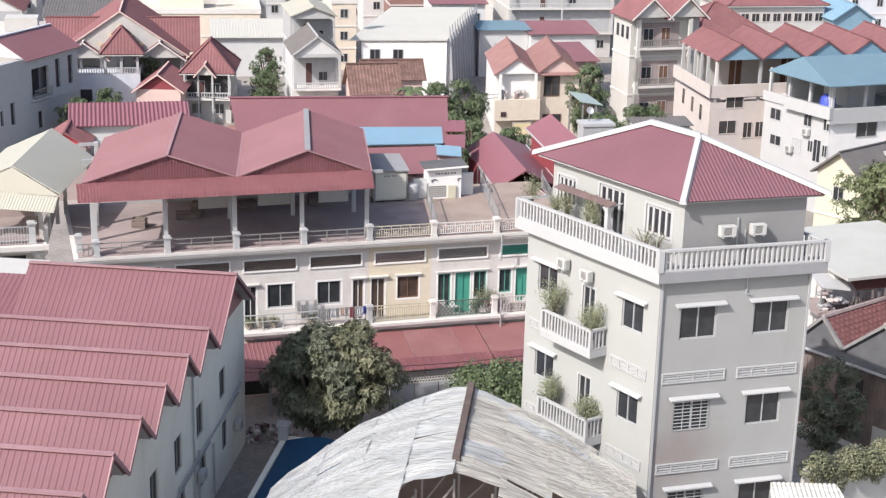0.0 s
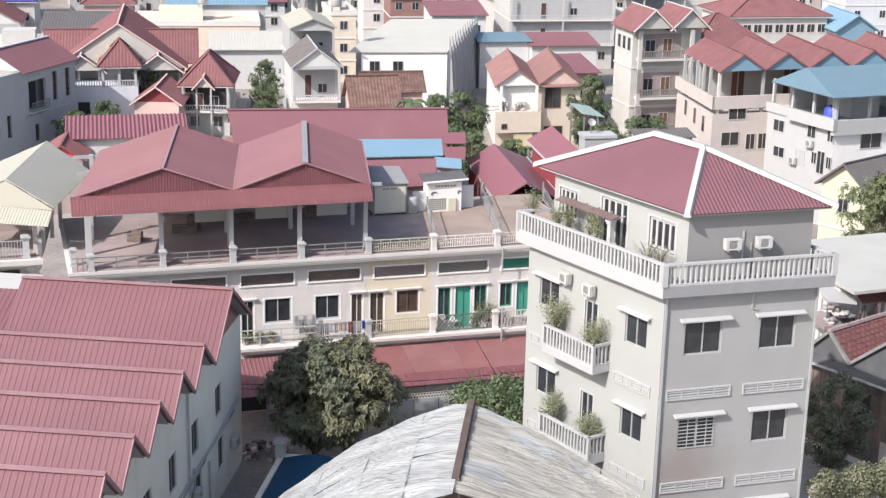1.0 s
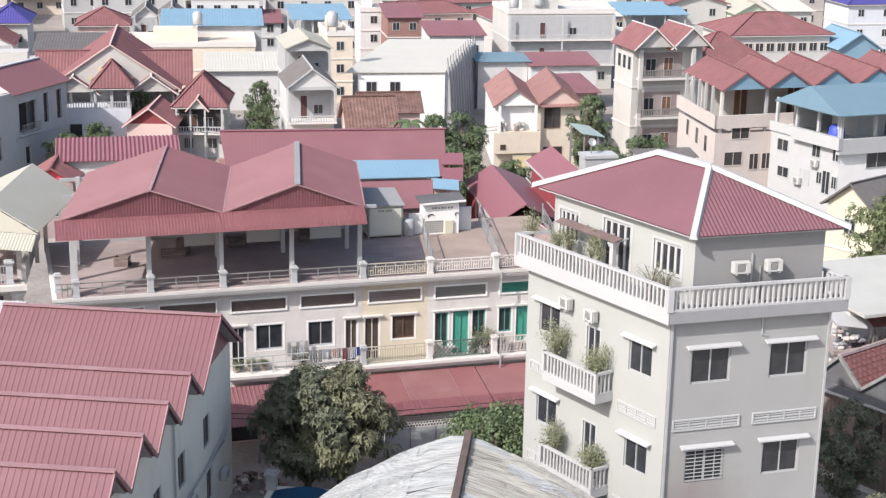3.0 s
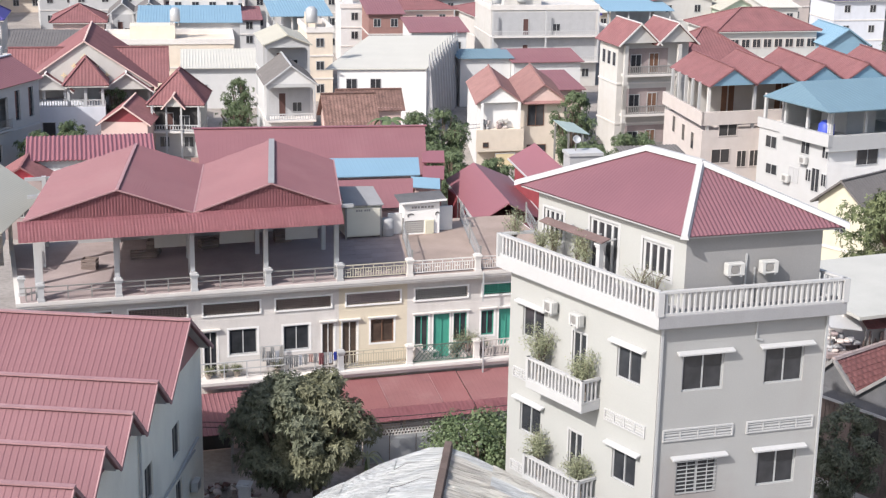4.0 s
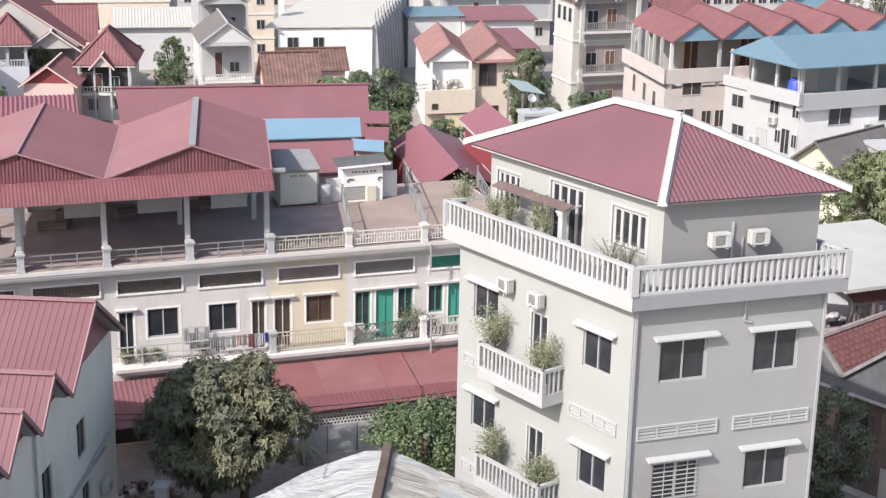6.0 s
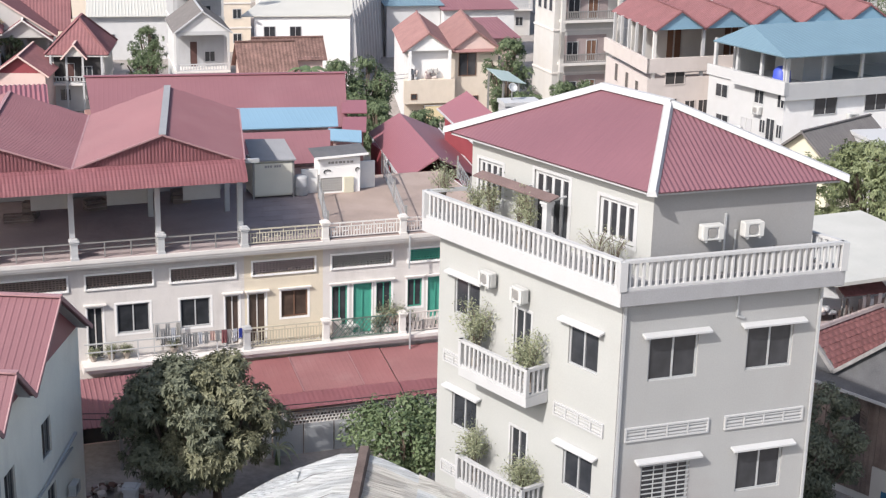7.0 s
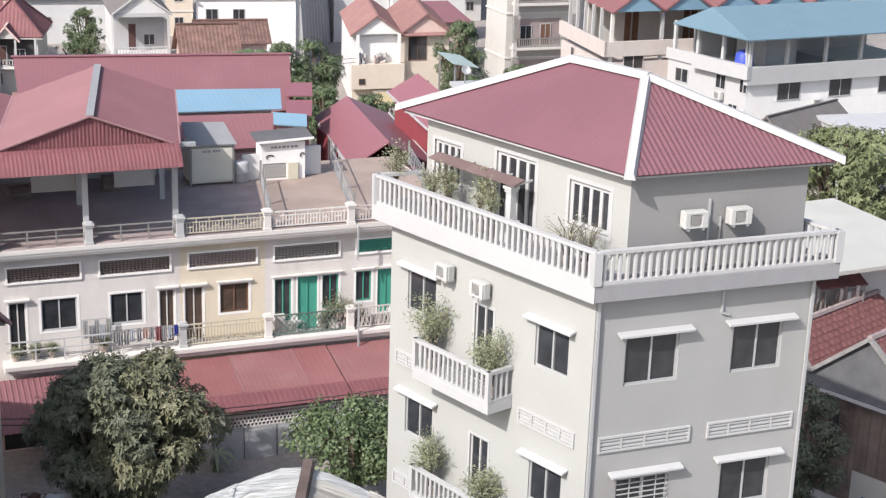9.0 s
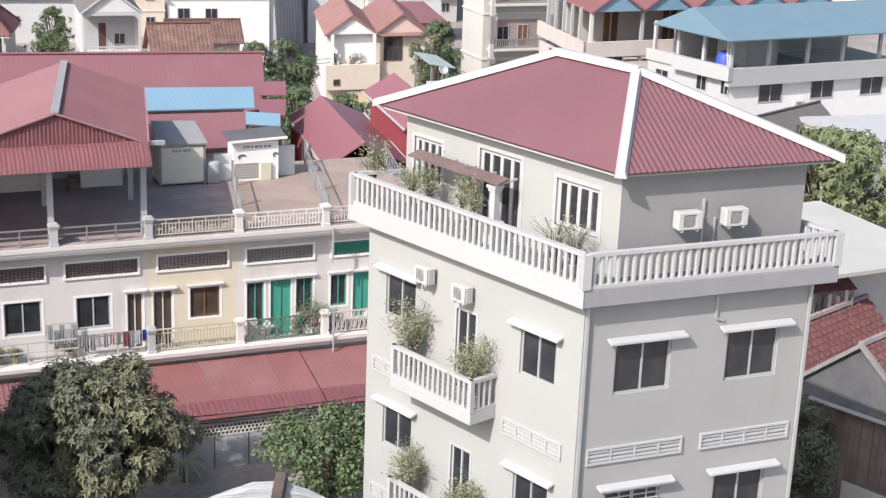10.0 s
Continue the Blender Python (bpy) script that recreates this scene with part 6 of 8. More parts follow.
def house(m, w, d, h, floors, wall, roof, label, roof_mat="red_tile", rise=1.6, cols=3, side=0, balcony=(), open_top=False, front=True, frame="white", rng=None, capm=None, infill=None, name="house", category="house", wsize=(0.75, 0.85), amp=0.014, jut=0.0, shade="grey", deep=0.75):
    """A house; x runs along its front, y into its depth. side: 1 windows on the right wall, -1 on the left one, 0 none.
    shade: tone of the sheet painted as the shadow in a balcony.
    """
    ob = thing(name, m, label, category)
    hb = h * (floors - 1) / floors if open_top else h
    shell(ob, w, d, hb, wall, floors)
    fh = h / floors
    ww, wh = wsize
    for f in range(floors - (1 if open_top else 0)):
        z = f * fh
        if f in balcony:
            # flat sheet on the wall, toned as the shade of the balcony
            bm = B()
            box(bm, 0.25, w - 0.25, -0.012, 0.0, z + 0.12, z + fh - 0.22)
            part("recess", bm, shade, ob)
            bm = B()
            box(bm, -0.02, w + 0.02, -deep, -0.013, z - 0.1, z + 0.06)
            part("balcony_slab", bm, "trim", ob)
            rail_front(ob, 0, w, 0.07 - deep, z + 0.06, 0.55)
            bm = B()
            for x in ((0.1, w / 2, w - 0.1) if w > 5 else (0.1, w - 0.1)):
                box(bm, x - 0.08, x + 0.08, 0.01 - deep, 0.17 - deep, z + 0.06, z + fh - 0.02)
            if deep > 1:
                box(bm, 0.02, w - 0.02, 0.02 - deep, 0.16 - deep, z + fh - 0.32, z + fh - 0.02)
                for x, k in ((0.18, 1), (w - 0.18, -1)):
                    solid(bm, [(x, 0.03 - deep, z + fh - 0.32), (x + k * 0.3, 0.03 - deep, z + fh - 0.32), (x, 0.03 - deep, z + fh - 0.6)], [(x, 0.15 - deep, z + fh - 0.32), (x + k * 0.3, 0.15 - deep, z + fh - 0.32), (x, 0.15 - deep, z + fh - 0.6)])
            part("posts", bm, "white", ob)
            far_window(ob, at(w * 0.3, -0.02, z + 0.1), 0.55, fh * 0.62, frame, "darkdoor", 1)
            far_window(ob, at(w * 0.58, -0.02, z + 0.5), ww, wh * 0.9, frame)
        else:
            for i in range(cols):
                x = w * (i + 0.5) / cols - ww / 2
                far_window(ob, at(x, 0, z + fh * 0.38), ww, wh, frame)
        if side:
            n = max(2, int(d / 2.2))
            for i in range(n):
                y = d * (i + 0.5) / n - ww / 2
                far_window(ob, (pose(w, y, z + fh * 0.38, 0, 0, 90) if side > 0 else pose(0, y + ww, z + fh * 0.38, 0, 0, -90)), ww, wh, frame)
    if open_top:
        bm = B()
        for x in (0.1, w / 3, 2 * w / 3, w - 0.1):
            for y in (0.1, d - 0.1):
                box(bm, x - 0.09, x + 0.09, y - 0.09, y + 0.09, hb, h)
        part("posts", bm, "white", ob)
        bm = B()
        box(bm, 0, w, 0, 0.12, hb, hb + 0.5); box(bm, 0, 0.12, 0.12, d, hb, hb + 0.5); box(bm, w - 0.12, w, 0.12, d, hb, hb + 0.5)
        part("parapet", bm, wall, ob)
        bm = B()
        box(bm, w * 0.25, w * 0.8, d * 0.55, d * 0.9, hb, h - 0.1)
        part("stair_room", bm, "grey", ob)
    if roof == "gable":
        gable_roof(ob, 0, w, -jut, d, h, rise, roof_mat, 0.2 if jut else 0.35, front=front, infill=infill or wall, capm=capm, amp=amp)
    elif roof == "hip":
        hip_roof(ob, 0, w, 0, d, h, rise, roof_mat, capm=capm)
    elif roof == "flat":
        bm = B()
        box(bm, -0.1, w + 0.1, -0.1, 0.1, h, h + 0.55); box(bm, -0.1, 0.1, 0.1, d, h, h + 0.55); box(bm, w - 0.1, w + 0.1, 0.1, d, h, h + 0.55); box(bm, 0.1, w - 0.1, d - 0.15, d, h, h + 0.55)
        part("parapet", bm, "trim", ob)
        bm = B()
        box(bm, w * 0.2, w * 0.55, d * 0.5, d * 0.85, h, h + 1.4)
        part("stair_room", bm, wall, ob)
    elif roof == "shed":
        bm = B()
        sheet(bm, [(-0.3, -0.4, h + 0.1), (w + 0.3, -0.4, h + 0.1), (w + 0.3, d + 0.3, h + rise), (-0.3, d + 0.3, h + rise)], (1, 0, 0), 0.3, max(0.012, amp * 0.8), 0.07, "wave" if amp > 0.03 else "rib")
        part("roof_slope", bm, roof_mat, ob)
        bm = B()
        for x in (0, w - 0.15):
            solid(bm, [(x, 0.02, h), (x, d, h), (x, d, h + rise - 0.12)], [(x + 0.15, 0.02, h), (x + 0.15, d, h), (x + 0.15, d, h + rise - 0.12)])
        part("gable_wall", bm, wall, ob)
    return ob


GZ = -0.4
# peach twin-gabled house
pe = thing("twin_gable_house", at(1.3, 122.0, GZ, 14.7), "cream and peach house with twin red gables and open balcony", "house")
shell(pe, 7.6, 10.5, 5.6, "peach", 2, False)
bm = B()
box(bm, 0.0, 3.7, -0.015, 0, 2.9, 5.6)
part("white_front", bm, "surround", pe)
bm = B()
box(bm, 0.45, 3.5, -0.03, -0.016, 3.45, 5.35)
part("loggia", bm, "surround", pe)
bm = B()
box(bm, -0.02, -0.001, 0.0, 10.4, 0, 5.55)
part("white_side", bm, "whitewash", pe)
bm = B()
slab(bm, [(3.75, -0.55, 5.42), (7.85, -0.55, 5.42), (7.85, -0.02, 5.66), (3.75, -0.02, 5.66)], 0.05)
part("skirt_roof", bm, "salmon", pe)
bm = B()
box(bm, 6.05, 7.35, -0.014, -0.001, 4.6, 5.1)
part("vent_band", bm, "paleyellow", pe)
bm = B()
box(bm, -0.1, 4.0, -0.7, -0.031, 1.5, 3.35)
part("balcony", bm, "peach", pe)
for x in (0.35, 3.55):
    bm = B()
    box(bm, x - 0.12, x + 0.12, -0.66, -0.44, 3.35, 5.6)
    part("post", bm, "surround", pe)
far_window(pe, at(4.4, 0, 3.5), 1.35, 1.7, "wood", "glass")
far_window(pe, at(4.4, 0, 0.4), 1.6, 1.4, "wood", "glass")
far_window(pe, at(0.5, -0.7, 1.9), 0.4, 0.35, "wood", "glass", 1)
far_window(pe, at(1.6, -0.7, 0.2), 1.6, 1.1, "white", "yellow", 1)
gable_roof(pe, -0.1, 3.8, -0.5, 10.5, 5.6, 1.35, "salmon", 0.14, True, infill="surround", capm="salmon")
gable_roof(pe, 3.8, 7.7, -0.2, 10.8, 5.6, 1.35, "salmon", 0.14, True, infill="pink", capm="salmon")
rng = random.Random(77)
for i in range(16):
    w, h = rng.uniform(0.2, 0.5), rng.uniform(0.15, 0.5)
    x = rng.choice((rng.uniform(0.5, 0.9), rng.uniform(1.7, 3.0)))
    bm = B()
    box(bm, -w / 2, w / 2, -0.12, 0.12, 0, h)
    bmesh.ops.bevel(bm, geom=bm.edges[:], offset=0.05, segments=1, affect="EDGES")
    part("stored_box", bm, ("concrete", "grey", "tan", "weathered", "cream")[i % 5], pe, m=pose(x, -0.28 - 0.1 * (i % 2), 3.36 + (0.42 if i > 8 else 0), 0, rng.uniform(-12, 12), rng.uniform(-20, 20)))
skew(pe, 0.185)

# white house with the tiled gable, and the tall one behind it
house(at(-16.95, 125.8, GZ, 13.1), 4.2, 5.5, 6.4, 2, "whitewash", "gable", "small white house with balustraded balcony and grey-brown tiled gable", "dark_tile", 1.55, balcony=(1,), side=1, capm="white", amp=0.03, jut=1.8, deep=1.83)
house(at(-17.9, 132.8, GZ, 13.6), 4.0, 6.2, 8.7, 3, "slabwhite", "gable", "white three-storey house with balconies and a pale gable roof", "creamroof", 0.8, balcony=(1, 2), jut=1.5, deep=1.53)
house(at(-15.8, 151.4, GZ, 13.6), 2.60, 7.0, 7.06, 3, "peach", "flat", "narrow peach-coloured stair tower with a flat top", cols=1, side=1)
hs = house(at(-20.1, 158.2, GZ, 13.0), 6.10, 7.0, 7.74, 4, "whitewash", "shed", "tall open-topped house under a bright blue sheet roof", "blue", 0.9, open_top=True, cols=3)

# warehouse with the big pale roof
wh = thing("warehouse", at(-11.4, 134.8, GZ, 6.9), "long white warehouse with pale ribbed roof and buttressed side wall", "warehouse")
shell(wh, 8.15, 17.5, 5.95, "surround", 1, False)
far_window(wh, at(0.85, 0, 4.25), 0.9, 0.9, "grey", "glass"); far_window(wh, at(3.05, 0, 4.25), 0.9, 0.9, "grey", "glass")
bm = B()
sheet(bm, [(-1.1, -0.2, 6.1), (8.2, -0.2, 6.2), (8.2, 17.8, 6.72), (-1.1, 17.8, 6.72)], (1, 0, 0), 0.35, 0.003, 0.1, "rib")
part("roof_slope", bm, "whiteroof", wh)
for i in range(12):
    y = 0.3 + i * 1.5
    bm = B()
    solid(bm, [(8.3, y, 0), (8.9, y, 0), (8.5, y, 5.9), (8.3, y, 7.4)], [(8.3, y + 0.3, 0), (8.9, y + 0.3, 0), (8.5, y + 0.3, 5.9), (8.3, y + 0.3, 7.4)])
    part("buttress", bm, "grey", wh)
skew(wh, 0.27)

# brown tiled houses in front of it
for x, y, t, w, d, h, r in ((-11.1, 121.6, 13, 4.0, 4.5, 3.75, 1.95), (-10.4, 126.6, 11, 5.2, 4.0, 4.0, 1.25)):
    house(at(x, y, GZ, t), w, d, h, 1, "pink", "gable", "low house under an old brown tiled roof", "brown_tile", r, front=False, cols=2)
bm = B()
fl = thing("flat_canopy", at(-11.6, 119.5, GZ, 12), "pale flat concrete canopy in front of the tiled house", "canopy")
box(bm, 0, 6.6, 0, 2.0, 2.6, 2.9)
part("slab", bm, "trim", fl)
bm = B()
for x in (0.2, 6.4):
    box(bm, x - 0.1, x + 0.1, 0.1, 0.3, 0, 2.6)
part("posts", bm, "trim", fl)

# the large villa with pavilion and outbuildings
vi = thing("villa", at(-37.9, 126.0, GZ, 10.3), "large villa with steep red tiled gable and ornate cream pediments", "house")
shell(vi, 11.0, 12.0, 4.0, "cream", 1)
bm = B()
for i in range(7):
    x = 0.2 + i * 1.77
    box(bm, x - 0.12, x + 0.12, -0.9, -0.66, 0, 5.35)
part("columns", bm, "white", vi)
rail_front(vi, 0, 11, -0.8, 3.2, 0.6)
bm = B()
box(bm, -0.1, 11.1, -1.0, 0, 3.0, 3.2); box(bm, 0, 11, 0.5, 12, 4.0, 5.35)
part("upper_floor", bm, "cream", vi)
gable_roof(vi, -0.4, 11.4, -0.6, 12.0, 5.4, 4.0, "red_tile", 0.16, True, infill="cream", capm="pink")
gable_roof(vi, 0.3, 4.2, -1.6, 3.0, 5.4, 1.4, "red_tile", 0.35, True, infill="cream", capm="trim")
gable_roof(vi, 7.0, 10.9, -1.6, 3.0, 5.4, 1.4, "red_tile", 0.35, True, infill="cream", capm="trim")
gable_roof(vi, -1.2, 12.2, 3.0, 9.0, 5.5, 2.4, "red_tile", 0.35, False, infill="cream")
bm = B()
for x, z, r in ((5.5, 8.0, 0.34), (4.6, 7.3, 0.26), (6.4, 7.3, 0.26), (5.5, 7.0, 0.3), (3.7, 6.5, 0.24), (7.3, 6.5, 0.24), (4.9, 6.3, 0.22), (6.1, 6.3, 0.22)):
    for k in range(4):
        c, d = math.cos(k * 1.5708), math.sin(k * 1.5708)
        p = [(x, z), (x + r * (0.5 * c - 0.35 * d), z + r * (0.5 * d + 0.35 * c)), (x + r * 1.1 * c, z + r * 1.1 * d), (x + r * (0.5 * c + 0.35 * d), z + r * (0.5 * d - 0.35 * c))]
        solid(bm, [(px, -0.8, pz) for px, pz in p], [(px, -0.74, pz) for px, pz in p])
part("ornaments", bm, "yellow", vi)
pa = thing("roof_pavilion", at(-35.5, 122.5, GZ, 11.5), "open pavilion with red tiled pyramid roof on a white block", "pavilion")
shell(pa, 5.5, 6.0, 4.3, "paleblue", 1, False)
far_window(pa, at(3.3, 0, 0.6), 1.1, 1.0); far_window(pa, at(0.3, 0, 1.2), 1.0, 1.8, "white", "dark", 1)
rail_front(pa, 0, 5.5, 0.1, 4.3, 0.6)
bm = B()
for x in (2.5, 3.9, 5.3):
    for y in (0.15, 3.6):
        box(bm, x - 0.12, x + 0.12, y - 0.12, y + 0.12, 4.3, 6.2)
part("columns", bm, "white", pa)
bm = B()
box(bm, 2.6, 5.2, 3.3, 3.5, 4.3, 6.0)
part("rear_wall", bm, "grey", pa)
hip_roof(pa, 2.4, 5.5, 0, 3.8, 6.15, 2.1, "red_tile", 0.35)
# the porch's shadow is a dark sheet on its wall
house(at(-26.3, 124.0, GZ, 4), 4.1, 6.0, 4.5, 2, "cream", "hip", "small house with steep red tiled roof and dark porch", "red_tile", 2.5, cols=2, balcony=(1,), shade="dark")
gp = thing("porch_gable", at(-25.1, 123.2, GZ, 4), "small red dormer gable over the porch", "roof")
bm = B()
box(bm, 0.1, 0.25, 0, 0.15, 0, 4.45); box(bm, 1.35, 1.5, 0, 0.15, 0, 4.45)
part("posts", bm, "white", gp)
gable_roof(gp, 0, 1.6, -0.1, 2.2, 4.5, 0.9, "red_tile", 0.2, True, infill="cream", capm="pink")
house(at(-29.7, 120.0, GZ, 2), 3.8, 5.5, 3.7, 1, "pink", "gable", "low pink-walled house with an orange tiled gable roof", "red_tile", 1.35, infill="redwall", capm="pink", cols=1, amp=0.04)
house(at(-30.0, 100.0, GZ, 13.7), 8.3, 3.4, 4.8, 1, "whitewash", "shed", "low building under a long red corrugated roof", "red2", 1.0, cols=4, amp=0.06)
house(at(-31.2, 96.8, GZ, 8), 2.9, 4.4, 4.2, 1, "concrete", "gable", "small bright red hut with a red tiled roof", "red_tile", 0.9, infill="redbright", cols=1, amp=0.05)
# grey-white building on the left, its long side in shade
gw = thing("long_white_building", at(-36.6, 111.8, GZ, 72.5), "long white building with deep windows and red sheet roof", "building")
bm = B()
wall_with_holes(bm, -7.0, 7.4, 0, 7.6, 0, 0.25, [(0.5, 3.0, 4.2, 6.6), (4.0, 4.7, 4.5, 6.9), (5.9, 6.6, 4.5, 6.9), (1.2, 1.9, 1.6, 3.0), (4.2, 4.9, 1.9, 2.5), (-2.6, -2.0, 2.6, 4.4), (-4.0, -3.6, 2.8, 4.0)])
part("side_wall", bm, "slabwhite", gw)
bm = B()
box(bm, -7.0, 7.4, 0.9, 1.1, 0, 7.4); box(bm, -7.0, -6.8, 0.25, 0.9, 0, 7.6); box(bm, 7.15, 7.4, 0.25, 5.2, 0, 7.6)
part("inner_walls", bm, "grey", gw)
bm = B()
box(bm, 0.0, 7.5, -0.1, 0.0, 3.65, 3.85); box(bm, 0.4, 3.1, -0.35, 0.0, 4.0, 4.15)
part("mouldings", bm, "slabwhite", gw)
bm = B()
box(bm, 0.45, 3.05, -0.33, -0.28, 4.85, 4.9)
gr = part("railing", bm, "steel", gw)
for k in range(14):
    x = 0.5 + k * 0.19
    bm = B()
    box(bm, x - 0.015, x + 0.015, -0.32, -0.29, 4.15, 4.85)
    part("baluster", bm, "steel", gr)
for x, z, w, h in ((4.0, 4.5, 0.7, 2.4), (5.9, 4.5, 0.7, 2.4), (1.2, 1.6, 0.7, 1.4), (4.2, 1.9, 0.7, 0.6), (-2.6, 2.6, 0.6, 1.8), (-4.0, 2.8, 0.4, 1.2)):
    far_window(gw, at(x, 0.2, z), w, h, "white", "glass", 1)
# dark sheet painted as the shade in the doorway
bm = B()
box(bm, 1.9, 2.7, 0.8, 0.89, 4.2, 6.3)
part("open_doorway", bm, "dark", gw)
gable_roof(gw, -0.2, 7.4, -0.1, 5.4, 7.6, 1.5, "red", 0.25, False, infill="paleblue", capm="paleblue")
house(at(-45.5, 113.5, GZ, 20), 5.0, 6, 7.2, 3, "yellow", "flat", "ochre house with arched balconies", cols=2, balcony=(1, 2))

# white building with the pale blue roof
wb = thing("blue_roof_building", at(21.4, 105.0, GZ, -58.8), "white building with open top floor under a pale blue roof", "building")
shell(wb, 7.0, 9.0, 7.45, "white", 3, False)
for x0, x1, za, zb in ((0.8, 1.87, 5.62, 6.43), (1.0, 2.1, 3.73, 4.43), (4.41, 5.19, 5.83, 6.64), (6.46, 7.0, 5.89, 6.68), (6.55, 6.98, 3.93, 4.75), (5.05, 5.5, 4.0, 4.8), (5.63, 6.33, 3.4, 5.0), (3.34, 4.25, 3.64, 4.64)):
    far_window(wb, at(x0, 0, za + 0.4), x1 - x0, zb - za, "white", "grey" if 3 < x0 < 4 else "glass")
bm = B()
box(bm, -0.12, 7.12, -0.12, 0.05, 7.3, 8.0); box(bm, 2.6, 7.4, -0.5, -0.125, 7.2, 8.05)
part("parapet", bm, "white", wb)
wf = pose(7.0, 0, 0, 0, 0, 81.4)
# brighter white than the sunlit shell, to make up for the wing's weaker light
bm = B()
box(bm, 0, 15.0, 0, 8, 0, 7.4, wf)
part("wing", bm, "surround", wb)
bm = B()
box(bm, -0.3, 15.2, -0.4, 0, 6.85, 7.92, wf)
part("parapet", bm, "white", wb)
for x, z, w in ((2.36, 5.72, 1.72), (6.4, 5.72, 1.72), (10.4, 5.72, 1.72), (2.36, 3.1, 1.7), (6.4, 3.1, 1.7), (10.4, 3.1, 1.7)):
    far_window(wb, wf @ at(x, 0, z), w, 1.06, "white", "glass")
for x in (0.2, 3.0, 6.0, 8.8, 11.8, 14.8):
    bm = B()
    box(bm, x - 0.1, x + 0.1, 0.1, 0.3, 7.4, 9.75, wf)
    part("post", bm, "white", wb)
for x in (0.3, 2.4, 4.6, 6.6):
    bm = B()
    box(bm, x - 0.1, x + 0.1, 0.1, 0.3, 7.45, 9.75)
    part("post", bm, "white", wb)
bm = B()
box(bm, 2.8, 5.2, 2.0, 5.0, 7.3, 9.4, wf); box(bm, 0.4, 14.6, 6.2, 6.4, 7.3, 9.8, wf)
part("stair_room", bm, "grey", wb)
bm = B()
lathe(bm, [(0.55, 0), (0.6, 0.2), (0.55, 1.1), (0.3, 1.35), (0.12, 1.4)], 14, wf @ at(0.3, 0.9, 7.42))
part("water_tank", bm, "tankblue", wb, "round blue plastic water tank", smooth=True)
for x, z in ((4.5, 5.55), (2.9, 3.95)):
    ac_unit(wb, at(x, 0, z), 0.7, 0.5, 0.25)
ac_unit(wb, wf @ at(4.95, 0, 5.1), 0.8, 0.55, 0.25)
P = [Vector((1.0, -0.8, 9.75)), Vector((7.84, -1.07, 9.75))]
fx = (wf.to_3x3() @ Vector((1, 0, 0)))
q1 = P[1] + fx * 16.5
r1_ = Vector((1.95, 1.6, 10.75))
r2_ = r1_ + fx * 19
l0_ = P[0] + fx * 19 + Vector((-3.2, 5.5, -0.2))
for poly, al in (([P[1], q1, r2_, r1_], q1 - P[1]), ([P[0], P[1], r1_], P[1] - P[0]), ([P[0], r1_, r2_, l0_], fx)):
    bm = B()
    sheet(bm, poly, al, 0.35, 0.006, 0.08, "rib")
    part("roof_slope", bm, "blue_pale", wb)

# tan building with the five-gabled roof
tn = thing("five_gable_building", at(17.3, 105.0, GZ, 19), "tan building with a row of red gables over blue boards", "building")
shell(tn, 18.5, 8.5, 6.9, "tan", 2, False)
bm = B()
box(bm, -0.15, 18.6, -0.2, 0.02, 7.3, 8.25); box(bm, -0.2, 0.0, -0.2, 8.6, 7.3, 8.25)
part("parapet", bm, "tan", tn)
for x, z, w, h in ((1.36, 6.46, 1.4, 0.8), (4.89, 6.46, 0.56, 0.85), (0.88, 4.48, 1.41, 0.97), (2.97, 4.1, 0.7, 1.15), (4.01, 4.1, 0.7, 1.15), (0.9, 2.0, 1.5, 1.0)):
    far_window(tn, at(x, 0, z), w, h, "tan", "dark", 2)
sm = pose(0, 8.4, 0, 0, 0, -90)
for x, z in ((2.0, 5.6), (4.2, 5.4), (6.2, 5.2), (2.0, 3.0), (4.4, 2.9), (6.6, 2.7)):
    far_window(tn, sm @ at(x, 0, z), 0.6, 1.2, "tan", "glass", 1)
for i in range(5):
    x = 0.25 + i * 3.7
    gable_roof(tn, x, x + 3.7, -0.4, 8.3, 10.2, 1.2, "red_tile", 0.08, True, infill="blue", capm="red_tile")
for i in range(6):
    for y in (0.1, 8.0):
        bm = B()
        x = 0.4 + i * 3.68
        box(bm, x - 0.11, x + 0.11, y - 0.11, y + 0.11, 6.9, 10.2)
        part("column", bm, "grey" if i % 2 else "trim", tn)
for j in range(5):
    bm = B()
    y = 1.4 + j * 1.5
    box(bm, 0.05, 0.25, y - 0.08, y + 0.08, 8.2, 10.2)
    part("column", bm, "white", tn)
bm = B()
box(bm, 0.6, 18, 5.0, 5.2, 6.9, 10.1)
part("rear_wall", bm, "cream", tn)
for x in (3.4, 4.0, 8.0, 8.6, 12):
    bm = B()
    box(bm, x, x + 0.45, 4.94, 4.99, 6.4, 9.3)
    part("shutter", bm, "wood", tn)
skew(tn, 0.14)

# cream tall house behind
cr = thing("tall_cream_house", at(13.05, 125.0, GZ, 17.8), "tall cream house with stacked loggias, mouldings and twin red gables", "house")
shell(cr, 6.5, 3.9, 10.3, "cream", 3)
